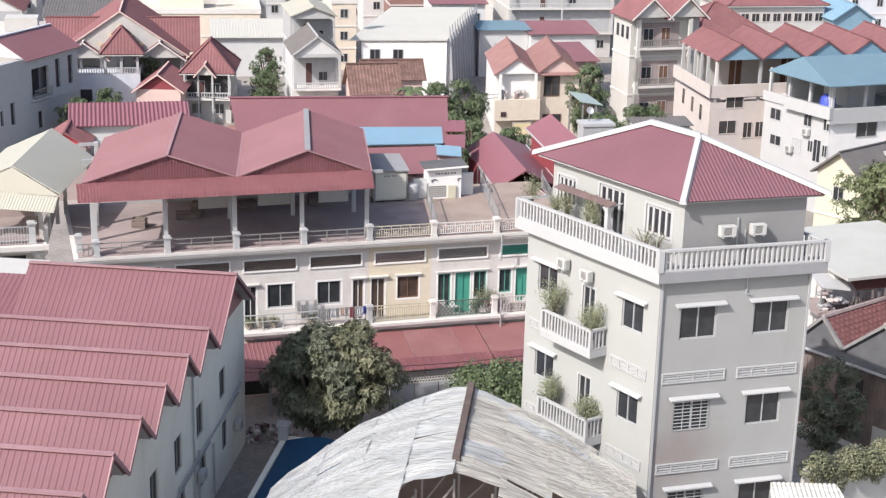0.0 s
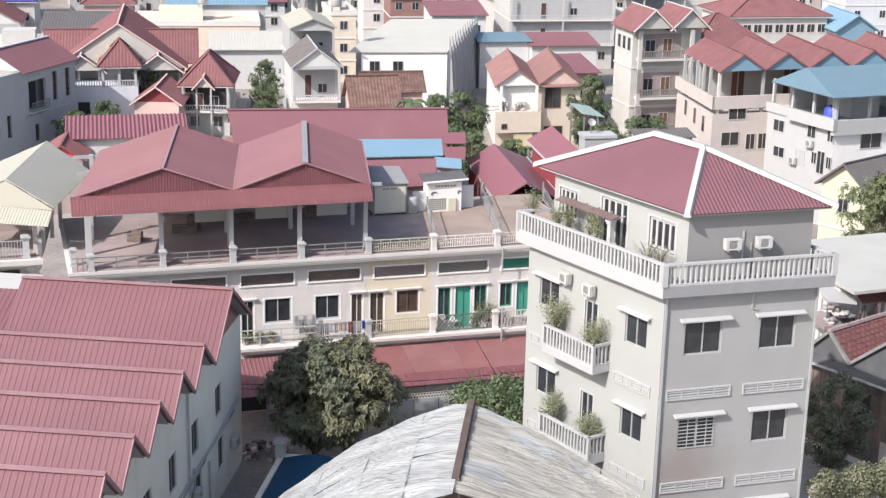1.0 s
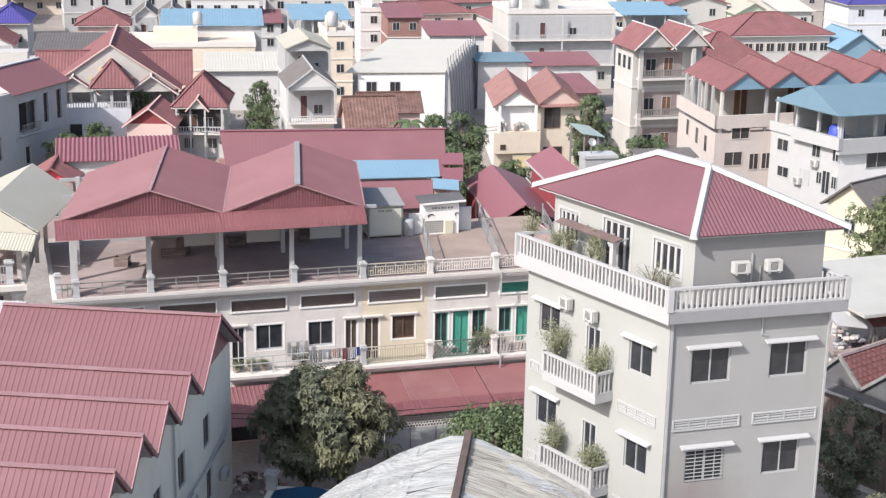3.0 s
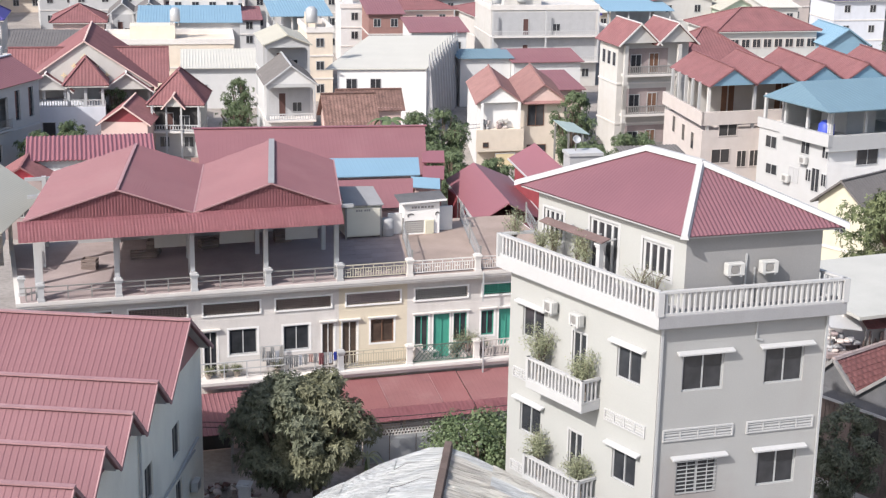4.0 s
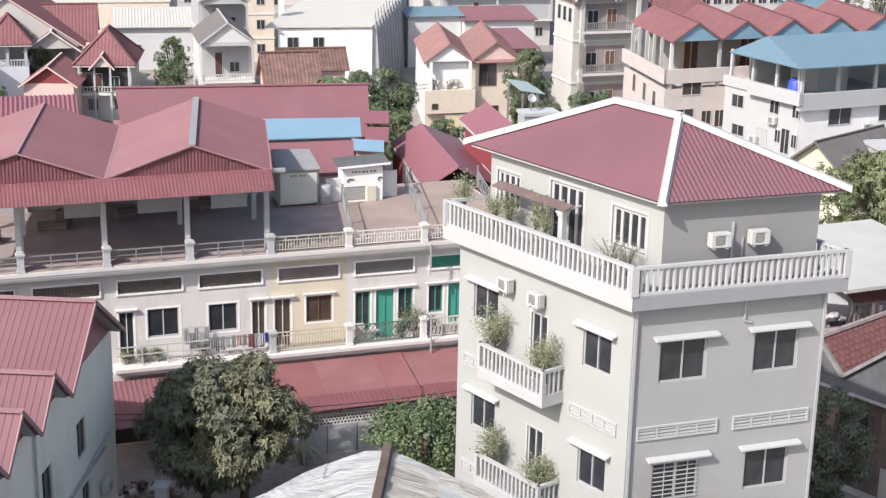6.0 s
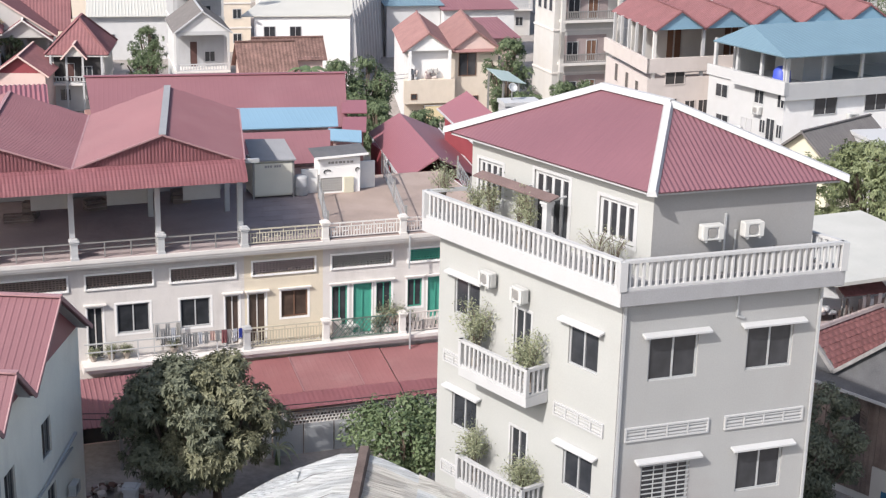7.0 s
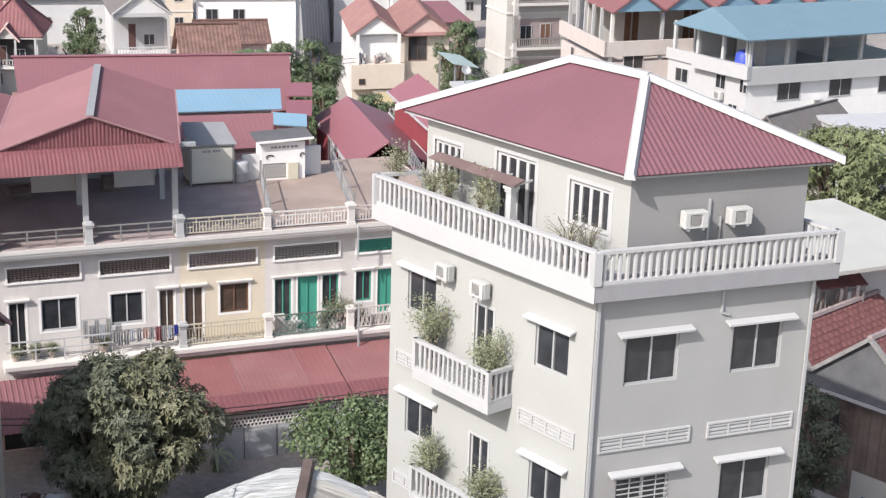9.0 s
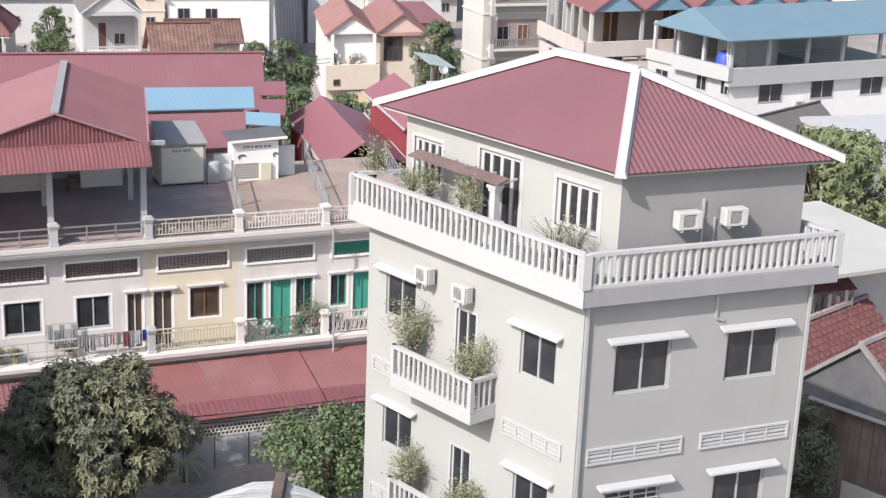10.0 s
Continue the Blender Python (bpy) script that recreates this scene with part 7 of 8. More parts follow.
for z in (7.6, 4.2, 1.0):
    # grey sheet on the wall stands for the shaded depth of the loggia
    bm = B()
    box(bm, 0.6, 4.6, -0.02, 0, z + 0.1, z + 2.2)
    part("loggia", bm, "concrete", cr)
    bm = B()
    box(bm, 0.4, 5.4, -0.8, -0.021, z - 0.1, z + 0.1)
    part("balcony_slab", bm, "trim", cr)
    rail_front(cr, 0.4, 5.4, -0.7, z + 0.1, 0.7, "steel", 0.16)
    bm = B()
    for x in (0.45, 5.35):
        box(bm, x - 0.16, x + 0.16, -0.8, -0.5, z - 2.9 if z > 3 else 0, z + 2.6)
    part("columns", bm, "cream", cr)
    far_window(cr, at(1.2, -0.03, z + 0.15), 0.9, 1.5, "white", "glass"); far_window(cr, at(2.9, -0.03, z + 0.15), 0.8, 1.6, "white", "wood")
sm = pose(0, 3.8, 0, 0, 0, -90)
for x in (0.6, 1.7, 2.8):
    far_window(cr, sm @ at(x, 0, 8.3), 0.6, 1.1, "white", "glass", 1)
gable_roof(cr, -0.2, 3.25, -0.9, 3.9, 10.4, 1.6, "red_tile", 0.25, True, infill="cream", capm="trim")
gable_roof(cr, 3.25, 6.7, -0.9, 3.9, 10.4, 1.6, "red_tile", 0.25, True, infill="cream", capm="trim")
house(at(18.8, 128.0, GZ, 17), 7.5, 7, 8.2, 3, "cream", "hip", "cream house with a red tiled hipped roof", "red_tile", 2.6, cols=3)
house(at(22.3, 89.4, GZ, -48), 3.5, 6.5, 5.9, 2, "paleyellow", "gable", "pale yellow gabled house with a dark brown tiled roof", "dark_tile", 1.4, cols=1)
house(at(-27.5, 146, GZ, 10), 7.5, 7, 4.0, 1, "whitewash", "shed", "low white house with a pale sheet roof", "whiteroof", 0.9, cols=2)

# the next rows back
house(at(-37.6, 155.0, GZ, 9.8), 13.6, 8, 4.9, 2, "peach", "flat", "long peach house with arched openings", cols=2)
house(at(-35.4, 163.5, GZ, 9.8), 10.9, 6, 6.1, 2, "grey", "shed", "grey rendered hall under a bright blue roof", "blue", 1.2, cols=3)
house(at(25.6, 150.0, GZ, 14), 10.7, 8, 8.2, 3, "cream", "hip", "long pale house with a red roof and a gallery of openings", "red_tile", 1.8, cols=9, frame="tan", wsize=(0.82, 0.8))
house(at(5.2, 150.0, GZ, 12.7), 7.0, 4.5, 4.6, 1, "whitewash", "shed", "long white hall with a red sheet roof", "red", 0.75, cols=4)
house(at(-0.2, 150.0, GZ, 11), 5.2, 3.6, 4.9, 1, "whitewash", "shed", "white hall with a pale blue sheet roof", "blue_pale", 0.45, cols=2)
house(at(7.6, 138.0, GZ, 15), 3.8, 6, 3.9, 1, "pink", "shed", "low house with a red sheet roof", "red", 0.9, cols=1)
house(at(-55.5, 150.0, GZ, 12), 7, 8, 5.6, 2, "whitewash", "gable", "white house with a red tiled gable", "red_tile", 2.0, balcony=(1,))
house(at(-48.0, 136.0, GZ, 12), 9, 7, 5.0, 2, "cream", "flat", "flat-roofed cream house with an outside stair", cols=3)
house(at(3.0, 162.0, GZ, 12), 12, 8, 8.4, 3, "cream", "flat", "cream concrete house with open galleries", cols=5, balcony=(1, 2))

house(at(-34.8, 178.0, GZ, 11), 8.1, 7.0, 7.4, 3, "whitewash", "flat", "plain white three-storey house with small windows", "red", 1.0, cols=4)
house(at(-40.5, 172.0, GZ, 11), 2.7, 6.0, 6.1, 2, "whitewash", "gable", "white house with a grey gable and balcony", "dark_tile", 1.1, cols=2, balcony=(1,), capm="white")
house(at(-37.6, 172.0, GZ, 11), 3.1, 6.0, 6.2, 2, "whitewash", "gable", "white house with a grey gable and balcony", "dark_tile", 1.1, cols=2, balcony=(1,), capm="white")
house(at(-45.9, 150.0, GZ, 11), 7.1, 7.0, 5.0, 1, "whitewash", "shed", "low white house under a grey sheet roof", "dark_tile", 1.0, cols=3)
house(at(-53.1, 158.0, GZ, 11), 4.0, 7.0, 6.8, 2, "cream", "hip", "cream house with an indigo hipped roof", "purple", 1.6, cols=2)
house(at(-46.1, 168.0, GZ, 11), 5.6, 6.0, 5.4, 2, "pink", "hip", "pink house with a red tiled hipped roof", "red_tile", 1.7, cols=2)
house(at(-26.4, 176.0, GZ, 11), 2.6, 6.0, 5.0, 3, "whitewash", "shed", "white house with a red sheet roof", "red", 0.9, cols=1)
house(at(-10.7, 170.0, GZ, 11), 3.9, 6.0, 6.7, 3, "brickred", "shed", "brick-red rendered house with a red sheet roof", "red", 1.0, cols=2)
house(at(-14.3, 176.0, GZ, 11), 3.2, 6.0, 6.6, 3, "whitewash", "flat", "white narrow house with flat roof", "red", 1.0, cols=1)
house(at(-5.5, 160.0, GZ, 11), 6.0, 6.0, 6.1, 2, "whitewash", "shed", "long white house with a red sheet roof", "red", 0.9, cols=3)
house(at(9.7, 172.0, GZ, 11), 5.9, 7.0, 6.8, 3, "whitewash", "hip", "white house under an indigo hipped roof", "purple", 2.2, cols=3, balcony=(2,))
house(at(17.1, 178.0, GZ, 11), 7.8, 6.0, 6.6, 3, "whitewash", "shed", "white open gallery under a bright blue roof", "blue", 0.9, open_top=True, cols=3)
house(at(31.2, 182.0, GZ, 11), 4.4, 7.0, 6.7, 3, "palegreen", "gable", "pale green house with a low gable", "creamroof", 1.2, cols=2)
house(at(36.5, 150.0, GZ, 11), 4.2, 7.0, 7.2, 2, "blue", "gable", "blue-boarded house with a blue gable roof", "blue", 1.4, infill="blue", cols=2)
house(at(35.7, 178.0, GZ, 11), 4.0, 6.0, 7.4, 3, "cream", "shed", "cream house with a pale sheet roof", "whiteroof", 0.9, cols=2)

# scattered town to the horizon
rng = random.Random(21)
walls = ["white", "cream", "peach", "white", "tan", "paleblue", "pink", "white"]
roofs = [("hip", "red_tile", "red tiled hipped roof"), ("gable", "red_tile", "red tiled gable"), ("shed", "red", "red sheet roof"), ("flat", "red", "flat roof and parapet"), ("shed", "blue", "blue sheet roof"), ("gable", "whiteroof", "pale sheet gable"), ("hip", "purple", "indigo hipped roof"), ("gable", "brown_tile", "brown tiled gable"), ("shed", "whiteroof", "pale sheet roof")]
wname = {"white": "white", "cream": "cream", "peach": "peach", "tan": "tan", "paleblue": "pale blue", "pink": "pink"}
for j in range(9):
    y = 186 + j * 15 + rng.uniform(-2, 2)
    half = y * 0.335 + 8
    x = -half
    while x < half:
        w = rng.uniform(6, 12)
        wl = rng.choice(walls)
        rk, rm, rl = rng.choice(roofs[:3] if rng.random() < 0.5 else roofs)
        fl_ = rng.choice((1, 2, 2, 3, 3))
        if rng.random() < 0.92:
            house(at(x, y + rng.uniform(-3, 3), GZ, rng.choice((8, 12, 14, 17, 17))), w, rng.uniform(6, 10), 2.5 * fl_, fl_, wl, rk, f"{wname[wl]} town house with a {rl}", rm, rng.uniform(1.1, 2.4), front=rng.random() < 0.5, cols=max(2, int(w / 2.6)), balcony=(fl_ - 1,) if rng.random() < 0.35 else ())
        x += w + rng.uniform(0.5, 4)

# ---------------------------------------------------------------- trees
# the left crown's shade is partly in its leaf colour
tree("tree", at(-7.35, 55.8, -0.4), 6.25, 2.35, 0.8, "dark green tree with dusty leaves in the yard", "leaf_dark", 32000, 0.205, 4, clumps=120, lump=(0.08, 0.26), tufts=7)
tree("tree", at(-5.95, 56.0, -0.4), 6.4, 2.35, 0.8, "sunlit olive-leaved tree in the yard before the shops", "leaf_olive", 26000, 0.205, 5, clumps=100, lump=(0.08, 0.26), tufts=7)
tree("tree", at(0.9, 56.2, -0.4), 4.3, 2.4, 1.4, "dense bright green bushy tree before the shops", "leaf_green", 10000, 0.17, 8, clumps=60, lump=(0.16, 0.3))
for x, y, h, r, s, n in ((-1.5, 113, 6.9, 2.3, 21, 4200), (-3.5, 111, 7.3, 1.8, 22, 3000), (-2.4, 107, 5.6, 2.2, 35, 3600), (-0.6, 105, 5.4, 1.5, 36, 2200), (-4.6, 112, 5.6, 1.5, 37, 1800), (2.5, 102, 5.6, 1.7, 23, 3000), (8.8, 116, 8.1, 2.0, 24, 4200), (11.6, 100, 8.5, 1.9, 25, 4200), (9.9, 107, 5.6, 1.6, 34, 2600), (-33.2, 113.6, 4.3, 1.7, 26, 3000), (-31.4, 116.6, 4.6, 1.6, 27, 3000), (-20.3, 134, 5.4, 1.7, 28, 2000), (-18.8, 121, 4.0, 1.6, 29, 1500), (-19.4, 127, 4.6, 1.8, 30, 1500), (45, 150, 9, 3.5, 31, 2500), (-30, 126, 6, 1.5, 32, 1200), (8.3, 100, 7.4, 1.5, 33, 2200)):
    tree("tree", at(x, y, -0.4), h, r, h * 0.16, "leafy green garden tree between the houses", "leaf_far", int(n * 2.6), 0.2, s, clumps=85, group="garden trees", lump=(0.07, 0.26), tufts=5)
tree("tree", at(25.2, 80.5, -0.4), 8.8, 4.0, 2.6, "wide green tree behind the corner block", "leaf_sun", 21000, 0.24, 41, clumps=150, lump=(0.07, 0.2), tufts=6)
tree("tree", at(29.5, 76.5, -0.4), 7.6, 3.4, 2.4, "leafy tree by the flat white roof", "leaf_sun", 18000, 0.24, 42, clumps=130, lump=(0.07, 0.2), tufts=6)
tree("tree", at(16.1, 56.2, -0.4), 5.2, 1.75, 0.4, "dark narrow tree in the shade beside the old timber house", "leaf_dark", 12000, 0.14, 43, clumps=50, lump=(0.14, 0.3))

# ---------------------------------------------------------------- east side: timber house, flat roof, scrap
rng_t = random.Random(64)
old = thing("timber_house", at(16.23, 59.37, -0.4, -50), "old weathered timber house with twin red tiled gables", "house")
bm = B()
for i in range(35):
    x = -1.3 + i * 0.225
    box(bm, x, x + 0.21, 0.0 + 0.012 * (i % 2), 0.08, 1.56 if x > 3.3 else 0.3, 4.4)
for i in range(24):
    y = 0.1 + i * 0.24
    box(bm, 6.5 + 0.01 * (i % 2), 6.58, y, y + 0.225, 0.3, 4.4)
part("boards", bm, "oldwood", old)
bm = B()
box(bm, 3.4, 6.5, -0.03, 0.1, 0, 1.55); box(bm, -1.3, 3.4, 0.02, 0.1, 0, 0.3)
part("plinth", bm, "cream", old)
bm = B()
box(bm, 3.9, 5.4, -0.06, -0.031, 0.0, 0.72)
part("tarpaulin", bm, "tarp", old, "blue tarpaulin hung on the wall")
far_window(old, at(2.25, 0.0, 2.65), 0.42, 0.95, "oldwood", "dark", 1)
for x, t in ((2.2, 160), (2.72, 20)):
    bm = B()
    wall_with_holes(bm, 0, 0.42, 0, 0.95, -0.03, 0, [(0.05, 0.37, 0.08 + j * 0.14, 0.15 + j * 0.14) for j in range(6)])
    part("shutter", bm, "oldwood", old, m=at(x, -0.06, 2.65, -t))
bm = B()
slab(bm, [(-1.4, -0.45, 4.36), (6.9, -0.45, 4.36), (6.9, 0.1, 4.62), (-1.4, 0.1, 4.62)], 0.07)
part("eave", bm, "weathered", old)
bm = B()
box(bm, -1.4, 6.9, -0.49, -0.45, 4.24, 4.36)
part("gutter", bm, "grey", old)
tile_me = None
for xa, xm, xb, zv, zt, wall in ((-1.1, 0.13, 1.38, 4.75, 5.97, True), (1.38, 3.53, 5.7, 4.75, 6.55, True)):
    bm = B()
    solid(bm, [(xa, 0.0, 4.5), (xb, 0.0, 4.5), (xb, 0.0, zv), (xm, 0.0, zt - 0.08), (xa, 0.0, zv)], [(xa, 0.1, 4.5), (xb, 0.1, 4.5), (xb, 0.1, zv), (xm, 0.1, zt - 0.08), (xa, 0.1, zv)])
    part("gable_wall", bm, "weathered", old)
    bm = B()
    for x in (xa, xb):
        beam(bm, (x, -0.12, zv), (xm, -0.12, zt), 0.16, 0.14)
    part("verge", bm, "vergegrey", old)
    for x in (xa, xb):
        sgn = 1 if x > xm else -1
        L = math.hypot(x - xm, zt - zv)
        ang = math.degrees(math.atan2(zt - zv, abs(x - xm)))
        bm = B()
        slab(bm, [(xm, -0.1, zt - 0.03), (x, -0.1, zv - 0.03), (x, 6.2, zv - 0.03), (xm, 6.2, zt - 0.03)], 0.05)
        sl = part("roof_slope", bm, "oldwood", old)
        rows_ = int(L / 0.23)
        for r in range(rows_):
            for c in range(17):
                f = (r + 0.5) / rows_
                cx, cz = xm + (x - xm) * f, zt + (zv - zt) * f
                m_ = Matrix.Translation((cx, -0.05 + 0.36 * (c + 0.5 * (r % 2)) + 0.18, cz + 0.012 + rng_t.uniform(-0.006, 0.008))) @ pose(0, 0, 0, 0, sgn * (ang - 4) + rng_t.uniform(-1.5, 1.5), rng_t.uniform(-2, 2))
                if tile_me is None:
                    bm = B()
                    box(bm, -0.135, 0.135, -0.172, 0.172, -0.012, 0.016)
                    bmesh.ops.bevel(bm, geom=[e for e in bm.edges if e.verts[0].co.z > 0 and e.verts[1].co.z > 0], offset=0.008, segments=1, affect="EDGES")
                    tile_me = part("tile", bm, "oldtile", sl, m=m_).data
                else:
                    same("tile", tile_me, sl, m_)
    bm = B()
    for k in range(15):
        y = -0.15 + k * 0.42
        solid(bm, [(xm - 0.12, y, zt), (xm + 0.12, y, zt), (xm + 0.12, y + 0.43, zt), (xm - 0.12, y + 0.43, zt)], [(xm - 0.07, y, zt + 0.12), (xm + 0.07, y, zt + 0.12), (xm + 0.07, y + 0.43, zt + 0.10), (xm - 0.07, y + 0.43, zt + 0.10)])
    part("ridge_tiles", bm, "concrete", old)
fr = thing("flat_roof_annex", at(17.6, 60.8, -0.4, 20), "low annex under a pale flat roof", "building")
bm = B()
slab(bm, [(0, 0, 7.4), (7, 0, 7.5), (7, 8, 7.6), (0, 8, 7.5)], 0.15)
part("roof", bm, "slabcream", fr)
bm = B()
box(bm, 0.3, 6.8, 1.6, 7.8, 0, 7.2)
part("walls", bm, "trim", fr)
sc = thing("scrap_stand", at(16.9, 61.9, -0.4, 12), "cluttered stand with a pale awning and bundles of scrap", "stand")
bm = B()
box(bm, -0.6, 3.4, -0.6, 1.6, 5.3, 5.5)
part("deck", bm, "concrete", sc)
bm = B()
for x in (-0.4, 1.3, 3.2):
    box(bm, x, x + 0.1, -0.4, -0.3, 0, 5.3); box(bm, x, x + 0.08, 1.3, 1.38, 0, 6.8)
    box(bm, x, x + 0.06, -0.3, -0.24, 5.5, 6.55)
part("posts", bm, "steel", sc)
bm = B()
slab(bm, [(-0.5, -0.5, 6.75), (1.0, -0.55, 6.55), (1.5, 1.4, 7.0), (-0.5, 1.4, 7.1)], 0.04)
part("awning_sheet", bm, "slabwhite", sc)
bm = B()
slab(bm, [(1.5, -0.1, 6.45), (3.5, -0.1, 6.5), (3.5, 1.4, 7.0), (1.5, 1.4, 6.95)], 0.05)
part("awning_sheet", bm, "oldtile", sc)
rng = random.Random(9)
for i in range(26):
    x, y, z = rng.uniform(-0.3, 0.8), rng.uniform(-0.45, 0.3), 5.5 + 0.16 * (i // 5)
    bm = B()
    box(bm, -0.22, 0.22, -0.15, 0.15, 0, 0.16)
    bmesh.ops.bevel(bm, geom=bm.edges[:], offset=0.05, segments=1, affect="EDGES")
    part("sack", bm, ("grey", "concrete", "slabgrey", "tan")[i % 4], sc, m=pose(x, y, z, rng.uniform(-8, 8), rng.uniform(-8, 8), rng.uniform(0, 90)))
for i in range(9):
    x = 1.05 + i * 0.09
    bm = B()
    beam(bm, (x, -0.3, 5.5), (x + rng.uniform(-0.1, 0.1), -0.25, 5.5 + rng.uniform(0.4, 0.95)), rng.uniform(0.04, 0.1))
    part("scrap_bar", bm, ("rubber", "steel", "rust")[i % 3], sc)
for i in range(7):
    bm = B()
    box(bm, 2.1 + i * 0.17, 2.25 + i * 0.17, -0.2, -0.16, 5.5, 6.3 + 0.1 * (i % 3))
    part("board", bm, ("oldwood", "tan", "oldwood", "slabwhite")[i % 4], sc)
# white house beside the tree, with an open roof on posts
wn_ = thing("white_house", at(28.0, 84.5, -0.4, 12), "plain white house with a bare flat-topped wall", "house")
bm = B()
box(bm, 0, 8, 0, 6, 0, 6.7)
part("masonry", bm, "slabwhite", wn_)
bm = B()
box(bm, -0.1, 8.1, -0.1, 6.1, 6.7, 6.9)
part("parapet", bm, "white", wn_)
far_window(wn_, at(2.0, 0, 4.0), 0.8, 0.9)
vine = thing("yard_wall", at(12.15, 43.0, -0.4, 30), "tall cream yard wall overgrown with creeper", "wall")
bm = B()
box(bm, 0, 5.6, 0, 0.2, 0, 5.55)
part("wall", bm, "cream", vine)
rng = random.Random(51)
blobs = [((0.25 + i * 0.45, 0.05, 5.55 + 0.2 * math.sin(i * 1.7)), (0.45, 0.42, 0.4)) for i in range(13)]
blobs += [((0.5 + i * 0.62, -0.12, 5.05 + 0.3 * math.sin(i * 2.3)), (0.3, 0.14, 0.5)) for i in range(9)]
blobs += [((2.4 + i * 0.55, -0.25, 5.3 + 0.25 * math.sin(i * 2.9)), (0.5, 0.3, 0.55)) for i in range(6)]
me = leaves_mesh(rng, blobs, 13000, 0.1)
me.materials.append(M["leaf_dry"])
cp = new("creeper", me)
cp.parent = vine
low = thing("lean_to_roof", at(9.9, 38.0, 0, 0), "weathered grey zinc lean-to at the foot of the corner block", "roof", "lean-to roofs")
bm = B()
sheet(bm, [(0.2, 0, 4.55), (3.7, -0.4, 4.5), (3.15, 3.85, 5.2), (0.75, 3.85, 5.2)], (1, 0, 0), 0.16, 0.02, 0.03)
part("roof_sheet", bm, "zinc_old", low)
for x, y, z in ((0.5, 0.3, 4.55), (3.4, 0.1, 4.5), (3.0, 3.6, 5.1)):
    bm = B()
    box(bm, x - 0.05, x + 0.05, y, y + 0.1, -0.4, z)
    part("post", bm, "steel", low)
# cables over the street
for k, (p, q, sag) in enumerate((((-12, 55.9, 3.4), (6, 60.6, 3.3), 0.5), ((-12, 56.0, 3.15), (6, 60.7, 3.0), 0.55), ((-24, 116, 3.9), (2, 122, 3.4), 0.6), ((-24, 116, 3.6), (2, 122, 3.1), 0.7))):
    cu = bpy.data.curves.new("cable", "CURVE")
    cu.dimensions = "3D"
    sp = cu.splines.new("POLY")
    sp.points.add(20)
    for i in range(21):
        t = i / 20
        v = Vector(p).lerp(Vector(q), t)
        sp.points[i].co = (v.x, v.y, v.z - sag * 4 * t * (1 - t), 1)
    cu.bevel_depth = 0.018
    cu.materials.append(M["rubber"])
    tagged(new("power_cable", cu), "thin black power cable sagging over the street", "cable", "street cables")

# ---------------------------------------------------------------- paving, fences and clutter on the terrace
rng = random.Random(77)
for s0, s1, mt, nm in ((13.45, 16.5, "concrete", 4),):
    for i in range(nm):
        for j in range(9):
            a, b = s0 + (s1 - s0) * i / nm, s0 + (s1 - s0) * (i + 1) / nm
            bm = B()
            ya, yb, zt = 0.3 + j * 0.72, 0.3 + (j + 1) * 0.72 - 0.022, 7.40 + Z + rng.uniform(0, 0.012)
            slab(bm, [(a + 0.012 + 0.2 * ya, ya, zt), (b - 0.012 + 0.2 * ya, ya, zt), (b - 0.012 + 0.2 * yb, yb, zt), (a + 0.012 + 0.2 * yb, yb, zt)], 0.01)
            part("floor_slab", bm, mt, row)


def side_fence(s, d0, d1, label):
    """A scrolled iron fence running into the depth of the terrace."""
    ob = thing("terrace_fence", RW @ at(s, 0, 7.386, -11.3), label, "fence", "terrace fences")
    n = int((d1 - d0) / 0.45)
    for y in (d0, (d0 + d1) / 2, d1):
        bm = B()
        box(bm, -0.04, 0.04, y - 0.04, y + 0.04, 0, 1.1)
        part("post", bm, "steel", ob)
    for z in (0.12, 0.85):
        bm = B()
        box(bm, -0.02, 0.02, d0, d1, z, z + 0.035)
        part("rail", bm, "steel", ob)
    for i in range(n):
        y = d0 + (d1 - d0) * i / n
        bm = B()
        beam(bm, (0, y, 0.14), (0, y + 0.42, 0.86), 0.014)
        beam(bm, (0, y + 0.42, 0.14), (0, y, 0.86), 0.014)
        part("lattice_cross", bm, "alu", ob)


side_fence(16.75, 0.3, 6.2, "grey scrolled iron fence between two roof terraces")
side_fence(20.1, 0.3, 9.0, "grey scrolled iron fence along the tan terrace")
side_fence(23.6, 0.3, 8.0, "grey scrolled iron fence by the red lean-to")
drum = thing("plastic_barrel", RW @ at(17.35, 6.9, 7.386), "grey plastic water barrel beside the tank housing", "barrel")
bm = B()
lathe(bm, [(0.30, 0), (0.34, 0.1), (0.34, 0.4), (0.36, 0.44), (0.34, 0.48), (0.34, 0.8), (0.28, 0.9), (0.1, 0.92)], 16)
part("body", bm, "grey", drum, smooth=True)
